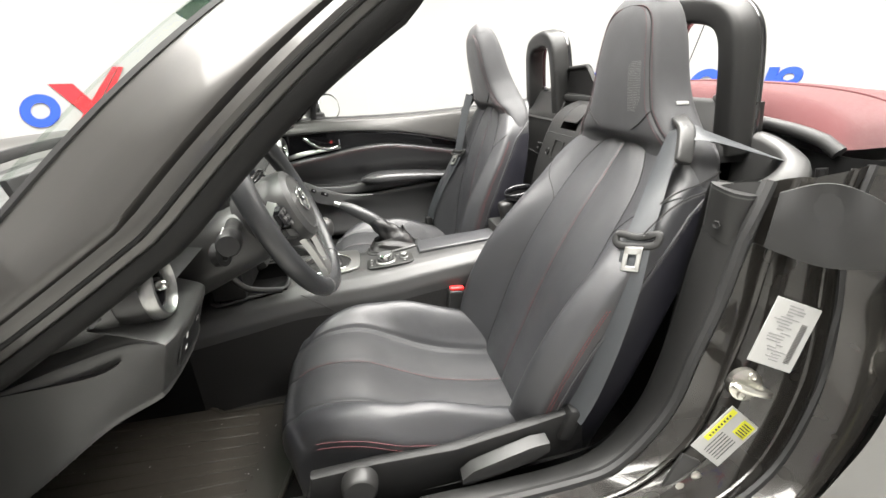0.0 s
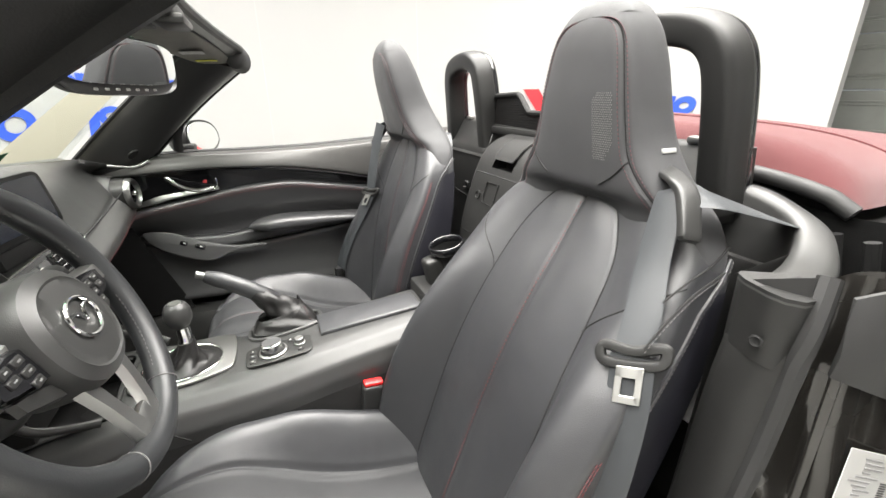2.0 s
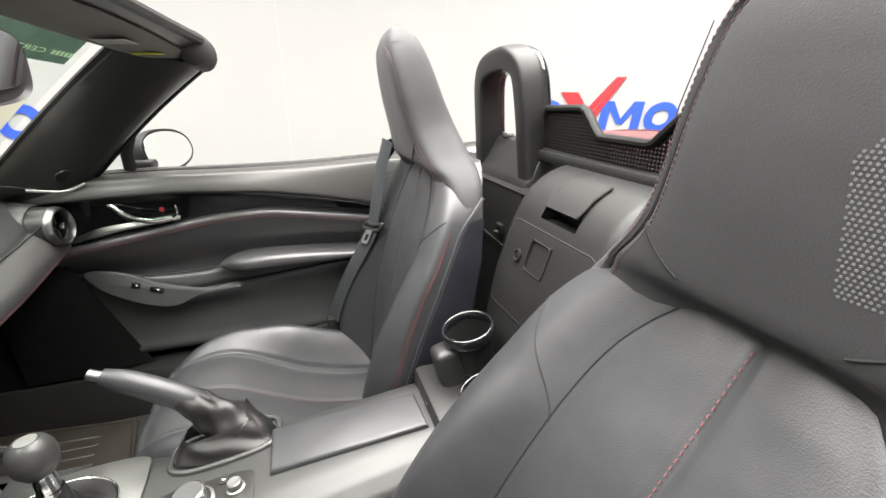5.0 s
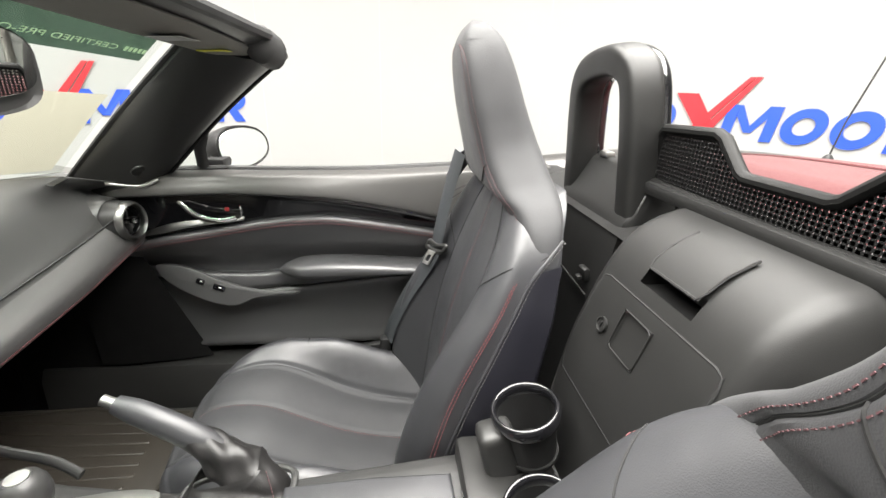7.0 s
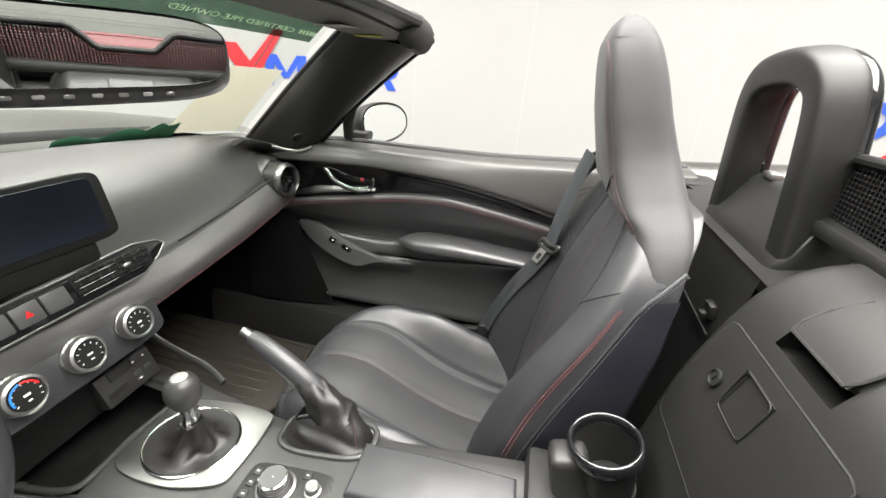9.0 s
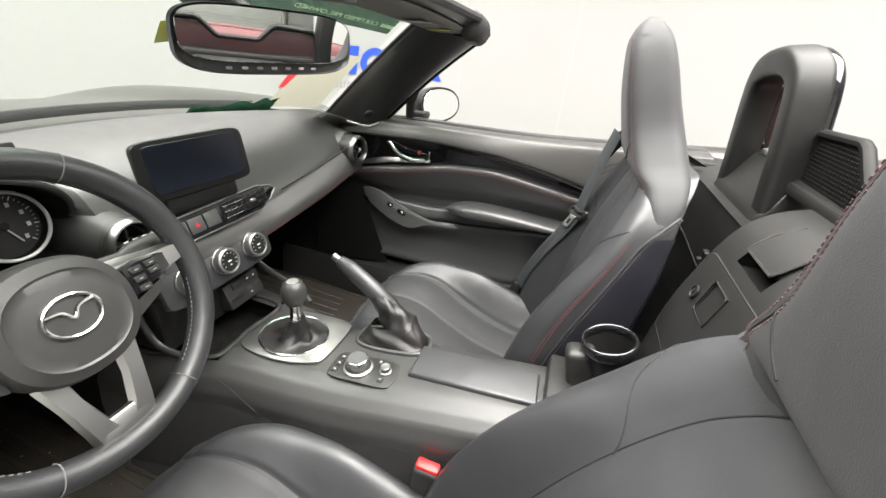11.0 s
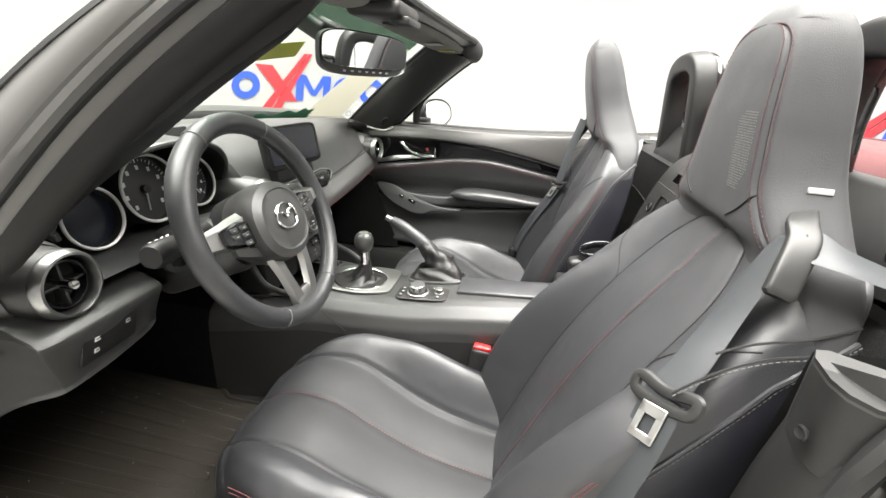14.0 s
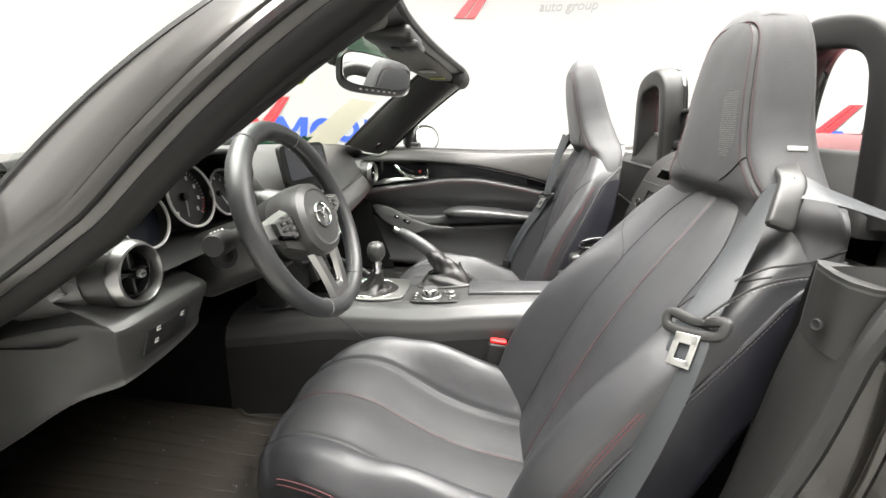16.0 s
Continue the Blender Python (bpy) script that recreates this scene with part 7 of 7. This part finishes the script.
def arm(x, v):
    zs, za = shelf_z(x), arm_low(x)
    bulge = -0.022 + 0.050 * step(-0.01, 0.09, x)
    path = [(0.702, zs), (0.690, zs + 0.0), (0.672 - bulge, zs - 0.002), (0.662 - bulge, zs - 0.012), (0.668 - bulge * 0.6, lerp(zs, za, 0.7)), (0.690, za)]
    p = smooth_path([(0, y, z) for y, z in path], 6)[min(round(v * 30), 30)]
    return x, p.y, p.z


part("armrest", door_strip(arm, 60, 30), DOOR_PAD, door, "black armrest ledge")
ARM_HALF = [(0.011, 0.003), (0.025, 0.012), (0.055, 0.020), (0.12, 0.0245), (0.24, 0.021), (0.376, 0.014), (0.60, 0.010)]
ARM_MID = [(0.011, 0.596), (0.055, 0.600), (0.12, 0.602), (0.24, 0.602), (0.376, 0.599), (0.60, 0.597)]
part("armrest_pad", loft([[(x, 0.660 - (0.045 * step(-0.02, 0.08, x) + 0.002) * a, curve_table(x, ARM_MID) + curve_table(x, ARM_HALF) * b) for a, b in disc_out(1.0, 1.0, 28, 2.6)] for x in [lerp(0.011, 0.60, (i / 40) ** 1.6) for i in range(41)]]), DOOR_PAD, door, "soft oval armrest pad")


def lower(x, v):
    za = arm_low(x)
    path = [(0.692, za), (0.680, za - 0.015), (0.684, 0.46), (0.676, 0.40), (0.668, 0.365), (0.69, 0.345)]
    p = smooth_path([(0, y, z) for y, z in path], 6)[min(round(v * 30), 30)]
    return x, p.y, p.z


part("lower_panel", door_strip(lower, 60, 30), DOOR_LOWER, door, "black lower door panel")
part("lower_line", tube([(x, 0.679, 0.395 + 0.03 * (x + 0.35) * 0.3) for x in [lerp(-0.30, 0.45, i / 20) for i in range(21)]], 0.002, n=5), PLASTIC_HARD, door)
plate = smooth_path([(-0.298, 0.604, 0), (-0.250, 0.606, 0), (-0.20, 0.592, 0), (-0.138, 0.562, 0), (-0.045, 0.536, 0), (0.045, 0.532, 0), (0.045, 0.522, 0), (-0.05, 0.516, 0), (-0.112, 0.494, 0), (-0.19, 0.514, 0), (-0.266, 0.558, 0)], 4, True)
dm = Matrix(((1, 0, 0, 0), (0, 0.25, -0.968, 0.655 - 0.25 * 0.55 + 0.012), (0, 0.968, 0.25, 0.55 * 0.032), (0, 0, 0, 1)))
sp = part("switch_plate", moved(slab([(p.x, p.y) for p in plate], 0.016, 0.005), dm), SWITCH_SATIN, door, "satin grey switch plate")
for x, z in ((-0.190, 0.562), (-0.145, 0.545)):
    part("switch", moved(rbox(0.030 if z < 0.55 else 0.020, 0.014, 0.006, 0.002), dm @ pose(x, z, 0.017, 0, 0, -22)), GLOSS, sp)
    part("symbol", moved(rbox(0.006, 0.003, 0.0006, 0.0001, 1), dm @ pose(x + 0.003, z, 0.0205, 0, 0, -22)), WHITE, sp)
# Kick trim drawn back as a black sheet for the dashboard's shadow on the door.
part("shaded_kick_trim", surf(lambda u, v: (lerp(-0.47, lerp(-0.20, -0.325, v), u), 0.640 + 0.030 * u ** 2, lerp(0.33, 0.64, v)), 8, 6), SHADE_BLACK, door)
# handle
hx, hz = -0.125, 0.762
hd = part("handle_bowl", moved(slab(disc_out(0.066, 0.020, 36, 3.0), 0.006, 0.002), Matrix(((1, 0, 0, hx), (0, 0, -1, 0.654), (0, 1, 0, hz), (0, 0, 0, 1))) @ pose(0, 0, 0, 0, 0, -16)), PLASTIC_DARK, door)
part("handle", tube(smooth_path([(-0.205, 0.644, 0.784), (-0.190, 0.636, 0.778), (-0.170, 0.628, 0.762), (-0.143, 0.625, 0.746), (-0.105, 0.626, 0.738), (-0.070, 0.634, 0.742)], 6), 0.0045, 0.0070, 10), CHROME, hd, "chrome door handle")
part("bowl_rim", tube(smooth_path([(-0.205, 0.645, 0.783), (-0.161, 0.644, 0.789), (-0.091, 0.644, 0.786), (-0.064, 0.644, 0.776), (-0.060, 0.643, 0.748), (-0.070, 0.642, 0.738)], 6), 0.0022, n=8), CHROME, hd, "thin chrome rim")
part("lock_tab", moved(rbox(0.012, 0.008, 0.014, 0.003), pose(-0.092, 0.646, 0.764, 0, 12, 0)), LOCK_RED, hd, "red lock tab")
# Added silver strip: the bright wall mirrored in the gloss black insert.
HI = [(-0.300, 0.700), (-0.228, 0.730), (-0.189, 0.736), (-0.120, 0.739), (-0.056, 0.742)]
LO = [(-0.300, 0.692), (-0.228, 0.706), (-0.189, 0.715), (-0.120, 0.726), (-0.056, 0.734)]
part("reflection_facet", surf(lambda u, v: (lerp(-0.300, -0.056, u), lerp(0.651, 0.640, v) + 0.010 * max(v - 0.8, 0), lerp(curve_table(lerp(-0.300, -0.056, u), HI), curve_table(lerp(-0.300, -0.056, u), LO), v)), 24, 5), RING_DARK, door, "added silver facet for the wall's reflection under the handle")
part("outer_skin", (lambda s_: ([(p[0], p[1], p[2]) for p in s_[0]], s_[1]))(side_strip(-0.44, 0.66, None, 30, 0.30)), PAINT, door, "grey painted outer door skin")
part("outer_top", surf(lambda u, v: (lerp(-0.44, 0.70, u), lerp(0.722, half_width(lerp(-0.44, 0.70, u)) * 0.93, v), lerp(belt_z(lerp(-0.44, 0.7, u)) - 0.006, side_top(lerp(-0.44, 0.66, u)) + 0.004, v)), 20, 5), PAINT, door)
part("rear_jamb_trim", moved(rbox(0.16, 0.10, 0.50, 0.02), pose(0.68, 0.665, 0.62)), PLASTIC_DARK, body)

# quarter light and outside mirror
ql = thing("door_mirror", "outside mirror in a dark housing on the passenger door", "door mirror", (-0.13, 0.76, 0.85))
part("mirror_foot", moved(rbox(0.05, 0.08, 0.03, 0.010), pose(-0.135, 0.755, 0.856)), PLASTIC_DARK, ql)
mo = facing((-0.098, 0.826, 0.884), (0.90, -0.43, 0.17))
mo_out = [(x, y * (1 - 1.6 * x * (1 if y < 0 else 0.4))) for x, y in disc_out(0.092, 0.056, 48, 2.3)]
part("housing", moved(loft([[(x * k, y * k, z) for x, y in mo_out] for z, k in ((0.006, 0.95), (0.008, 1.0), (-0.01, 1.03), (-0.05, 0.92), (-0.085, 0.6), (-0.095, 0.2))]), mo), PLASTIC_DARK, ql, "dark mirror housing")
part("mirror_glass", moved(slab([(x * 0.92, y * 0.88) for x, y in mo_out], 0.002, 0.0005, 1), mo @ pose(0, 0, 0.0075)), MIRROR, ql, "mirror glass")
part("quarter_post", tube([(-0.155, 0.705, 0.848), (-0.150, 0.690, 0.90), (-0.125, 0.672, 0.955)], 0.006, 0.014, 8, up=(1, 0, 0)), RUBBER, door, "black quarter light post")
qg = part("quarter_glass", ([(-0.155, 0.705, 0.850), (-0.29, 0.70, 0.842), (-0.125, 0.668, 0.950)], [(0, 1, 2)]), GLASS, door, "small quarter light glass")
qg.visible_shadow = False
part("seal_foot", tube([(-0.30, 0.69, 0.845), (-0.10, 0.71, 0.850)], 0.007, n=6), RUBBER, door)
part("dash_end_trim", tube(smooth_path([(-0.32, 0.60, 0.832), (-0.26, 0.62, 0.822), (-0.225, 0.63, 0.836)], 6), 0.0012, 0.003, 8), SATIN, dash)

# ---- behind the seats ----
rear = thing("rear_console", "black plastic rear console with a locked hatch and roof handle", "rear console", (0.6, 0, 0.4))


PROF = [(0.40, 0.522), (0.54, 0.532), (0.71, 0.556), (0.79, 0.578), (0.835, 0.594), (0.870, 0.612), (0.895, 0.636), (0.912, 0.670), (0.922, 0.72), (0.922, 0.80)]
prof = smooth_path([(x, 0, z) for z, x in PROF], 6)


def rear_point(u, v):
    p = prof[round(u * (len(prof) - 1))]
    s = v * 2 - 1
    w = 0.150
    a = abs(s)
    drop = step(0.72, 1.0, a)
    return p.x + 0.075 * drop ** 1.6, s * w + 0.025 * s * drop, p.z - 0.050 * drop ** 2 * step(0.80, 0.92, p.z)


def holed(piece, y0, y1, z0, z1):
    """Leaves out the faces whose middle lies in a window of y and z."""
    v, f = piece
    keep = []
    for q in f:
        y, z = (sum(v[i][c] for i in q) / len(q) for c in (1, 2))
        if not (y0 < y < y1 and z0 < z < z1):
            keep.append(q)
    return v, keep


part("shell", holed(surf(rear_point, len(prof) - 1, 56), -0.048, 0.042, 0.846, 0.868), PLASTIC_REAR, rear, "black moulded console")


def hatch(u, v):
    z = lerp(0.831, 0.682, u)
    x = curve_table(z, [(z_, x_) for z_, x_ in PROF])
    return x - 0.0016, lerp(0.106, -0.112, v), z


hp = part("hatch", holed(surf(hatch, 40, 60), -0.018, 0.030, 0.767, 0.813), PLASTIC_REAR, rear, "flat locked storage hatch")
edge = [hatch(u, v) for u, v in ((0.10, 0), (0.5, 0), (0.90, 0), (0.98, 0.015), (1, 0.06), (1, 0.5), (1, 0.94), (0.98, 0.985), (0.90, 1), (0.5, 1), (0.10, 1), (0.02, 0.985), (0, 0.94), (0, 0.5), (0, 0.06), (0.02, 0.015))]
part("hatch_gap", tube([(x + 0.0010, y * 1.008, z) for x, y, z in edge], 0.0022, 0.0014, n=6, closed=True, up=(1, 0, 0)), THREAD_DARK, rear)
nh = (-0.962, 0, 0.272)
mh = facing((0.5757, 0.006, 0.791), nh)
part("latch_cup", moved(tube([(x, y, 0.0008) for x, y in disc_out(0.0268, 0.0258, 32, 8)], 0.0009, 0.0009, n=8, closed=True), mh), PLASTIC_REAR, hp, "thin rim of the latch cup")
part("latch_recess", moved((lambda r: (r[0], r[1][:-1]))(loft([[(0.027, -0.026, -0.022), (0.027, 0.026, -0.022), (-0.027, 0.026, -0.022), (-0.027, -0.026, -0.022)], [(0.027, -0.026, 0.001), (0.027, 0.026, 0.001), (-0.027, 0.026, 0.001), (-0.027, -0.026, 0.001)]])), mh), PLASTIC_DARK, hp)
part("latch_paddle", moved(slab(disc_out(0.017, 0.010, 28, 6), 0.004, 0.0015), mh @ pose(0.003, -0.013, -0.012, 22, 0, 0)), PLASTIC_HARD, hp, "black latch paddle")
mkh = facing((0.5717, 0.058, 0.780), nh)
part("keyhole", moved(lathe([(0.0105, 0), (0.0105, 0.003), (0.0085, 0.0035), (0.008, 0.0015), (0.001, 0.0015)], 24), mkh), PLASTIC_REAR, hp)
part("key_slot", moved(rbox(0.0016, 0.008, 0.002, 0.0003, 1), mkh @ pose(0, 0, 0.0022)), PLASTIC_DARK, hp)


def flap(u, v, lift=0.006):
    z = lerp(0.866, 0.908, u)
    x = curve_table(z, [(z_, x_) for z_, x_ in PROF[:9]])
    return x - lift * (1 - 0.6 * u), lerp(0.040, -0.046, v), z + 0.003


part("handle_flap", surf(flap, 10, 6), PLASTIC_REAR, rear, "curved release flap")
part("flap_edge", tube([flap(1, 0), flap(0.6, 0), flap(0.2, 0), flap(0, 0.04), flap(0, 0.5), flap(0, 0.96), flap(0.2, 1), flap(0.6, 1), flap(1, 1)], 0.0018, n=5), THREAD_DARK, rear)
part("handle_recess", (lambda r: (r[0], r[1][:-2] + r[1][-1:]))(loft([[(x, y, z) for y, z, x in ((0.046, 0.842, x0), (-0.052, 0.842, x0), (-0.052, 0.872, x1), (0.046, 0.872, x1))] for x0, x1 in ((0.5985, 0.6145), (0.63, 0.645), (0.64, 0.652))])), PLASTIC_DARK, rear, "dark finger slot")

for q in (-1, 1):
    rp = thing("bulkhead_trim", "black plastic bulkhead trim behind the seat", "trim", (0.62, q * 0.4, 0.4), group="bulkhead trims")
    part("panel", surf(lambda u, v, q=q: (0.598 + 0.05 * u, q * lerp(0.19, 0.645 if q > 0 else 0.600, v), lerp(0.42, 0.850 if q > 0 else lerp(0.850, 0.70, step(0.5, 0.9, v)), u)), 8, 10), PLASTIC_REAR, rp)
    part("shelf", surf(lambda u, v, q=q: (lerp(0.645, 0.80, u), q * lerp(0.16, 0.655 if q > 0 else 0.455, v), 0.852 + 0.03 * u), 6, 10), PLASTIC_REAR, rp)
    part("seam", tube([(0.628, q * 0.22, 0.735), (0.630, q * 0.4, 0.745), (0.63, q * 0.6, 0.75)], 0.002, n=5), THREAD_DARK, rp)
    part("hook", moved(join(rbox(0.012, 0.026, 0.024, 0.004), moved(rbox(0.014, 0.014, 0.008, 0.003), pose(-0.008, 0, -0.006))), pose(0.632, q * 0.245, 0.765, 0, -8, 0)), PLASTIC_REAR, rp, "small black coat hook")


def roll_hoop(q):
    h = thing("roll_hoop", "black padded roll hoop behind the seat", "roll hoop", (0.67, q * 0.31, 0.86), group="roll hoops")
    path = smooth_path([(0.700, 0.458, 0.850), (0.692, 0.453, 0.930), (0.682, 0.446, 1.020), (0.676, 0.434, 1.066), (0.672, 0.405, 1.092), (0.670, 0.350, 1.104), (0.671, 0.298, 1.103), (0.676, 0.260, 1.078), (0.682, 0.243, 1.010), (0.692, 0.240, 0.930), (0.700, 0.236, 0.850)], 8)
    path = [(x, q * y, z) for x, y, z in path]
    part("hoop", tube(path, 0.0240, 0.028, 28, up=(1, 0, 0.15), power=4.2), PLASTIC_REAR, h, "black moulded hoop cover")
    part("rear_cover", tube([(x + 0.026, y, z + 0.002) for x, y, z in path], 0.0215, 0.014, 20, up=(1, 0, 0.15), power=3.2), GLOSS, h, "gloss black rear cover")
    part("foot", loft([[(x, q * y, z) for x, z in ((0.66 + k, 0.835), (0.664 + k, 0.862), (0.672 + k, 0.874), (0.704, 0.934), (0.714, 0.941), (0.745 - k, 0.941), (0.765 - k, 0.835))] for y, k in ((0.212, 0.012), (0.216, 0.004), (0.226, 0.0), (0.452, 0.0), (0.468, 0.006), (0.474, 0.016))]), PLASTIC_REAR, h, "moulded sloping hoop foot")
    part("striker", moved(rbox(0.020, 0.030, 0.012, 0.004), pose(0.716, q * 0.395, 0.945)), SATIN, h, "bright striker plate")


roll_hoop(1)
roll_hoop(-1)

# wind deflector
dfl = thing("wind_deflector", "black perforated wind deflector between the hoops", "wind deflector", (0.70, 0, 0.93))
DX = 0.705


def dfl_top(y):
    a = abs(y)
    return table(a, [(0.0, 0.970), (0.055, 0.970), (0.062, 0.973), (0.098, 1.006), (0.108, 1.011), (0.205, 1.010), (0.222, 1.000)])


edge = [(DX + 0.02 * (0.95 - 0.93), 0.222, 0.930), (DX, 0.222, 0.995), (DX, 0.212, 1.009), (DX, 0.108, 1.013), (DX, 0.096, 1.008), (DX, 0.060, 0.974), (DX, 0.050, 0.970)]
edge = edge + [(x, -y, z) for x, y, z in reversed(edge)]
part("edge_trim", tube(edge + [(DX, 0.0, 0.925)], 0.0075, 0.0085, 10, closed=True, up=(1, 0, 0)), BLACK_TRIM, dfl, "black rounded edge")
cellsz = 0.0066
verts, faces = [], []


def add_bar(y0, z0, y1, z1, r):
    n = len(verts)
    d = Vector((0, y1 - y0, z1 - z0)).normalized()
    s = Vector((0, -d.z, d.y)) * r
    for p in ((y0, z0), (y1, z1)):
        b = Vector((DX, *p))
        verts.extend([tuple(b + s + Vector((-0.0009, 0, 0))), tuple(b - s + Vector((-0.0009, 0, 0))), tuple(b - s + Vector((0.0009, 0, 0))), tuple(b + s + Vector((0.0009, 0, 0)))])
    faces.extend([(n + i, n + (i + 1) % 4, n + 4 + (i + 1) % 4, n + 4 + i) for i in range(4)])


k = 0
y = -0.218
while y < 0.219:
    add_bar(y, 0.928, y, dfl_top(y), 0.0021)
    y += cellsz
z = 0.930
while z < 1.008:
    if z < 0.969:
        add_bar(-0.220, z, 0.220, z, 0.0019)
    else:
        lim = table(z, [(0.970, 0.060), (1.006, 0.098), (1.011, 0.108)])
        add_bar(-0.220, z, -lim, z, 0.0019)
        add_bar(lim, z, 0.220, z, 0.0019)
    z += cellsz * 0.86
part("mesh_panel", (verts, faces), DEFLECT, dfl, "black perforated mesh")
part("base", moved(rbox(0.04, 0.44, 0.02, 0.006), pose(DX + 0.005, 0, 0.922)), PLASTIC_REAR, dfl)

# folded soft top
roof = thing("soft_top", "folded dark red cloth roof behind the seats", "soft top", (1.1, 0, 0.85))


def roof_point(u, v):
    s = v * 2 - 1
    x = lerp(0.775, 1.48, u)
    w = lerp(0.570, 0.555, u)
    edge = 1 - abs(s) ** 6
    front = 1 - (1 - min(u / 0.09, 1)) ** 2 * 0.60
    z = 0.864 + (0.085 - 0.045 * u ** 2) * edge ** 0.6 * front + 0.018 * (1 - s * s) + 0.010 * bump(u, 0.42, 0.12) * (1 - abs(s))
    return x + 0.035 * s * s * (1 - u), s * w, z


part("cloth", surf(roof_point, 50, 70), RED_CLOTH, roof, "dark red cloth")
part("front_edge", tube([(p[0] - 0.004, p[1], p[2] - 0.004) for p in [roof_point(0, i / 40) for i in range(41)]], 0.012, n=10), RUBBER, roof, "black front edge")
for u0 in (0.30,):
    part("seam", tube([(p[0], p[1], p[2] + 0.001) for p in [roof_point(u0 + 0.05 * math.sin(math.pi * i / 40), i / 40) for i in range(41)]], 0.0022, n=6), RED_CLOTH, roof)
part("frame_dark", moved(rbox(0.66, 1.16, 0.10, 0.03), pose(1.14, 0, 0.795)), PLASTIC_DARK, roof, "dark folded roof frame")
ant = thing("antenna", "thin black whip antenna on the rear fender", "antenna", (1.50, 0.66, 0.89))
part("rod", tube([(1.50, 0.66, 0.905), (1.514, 0.66, 1.00), (1.593, 0.66, 1.272)], 0.0025, n=6), RUBBER, ant)
part("base", moved(lathe([(0.014, 0), (0.012, 0.012), (0.005, 0.02), (0.001, 0.02)], 16), pose(1.50, 0.66, 0.895)), RUBBER, ant)
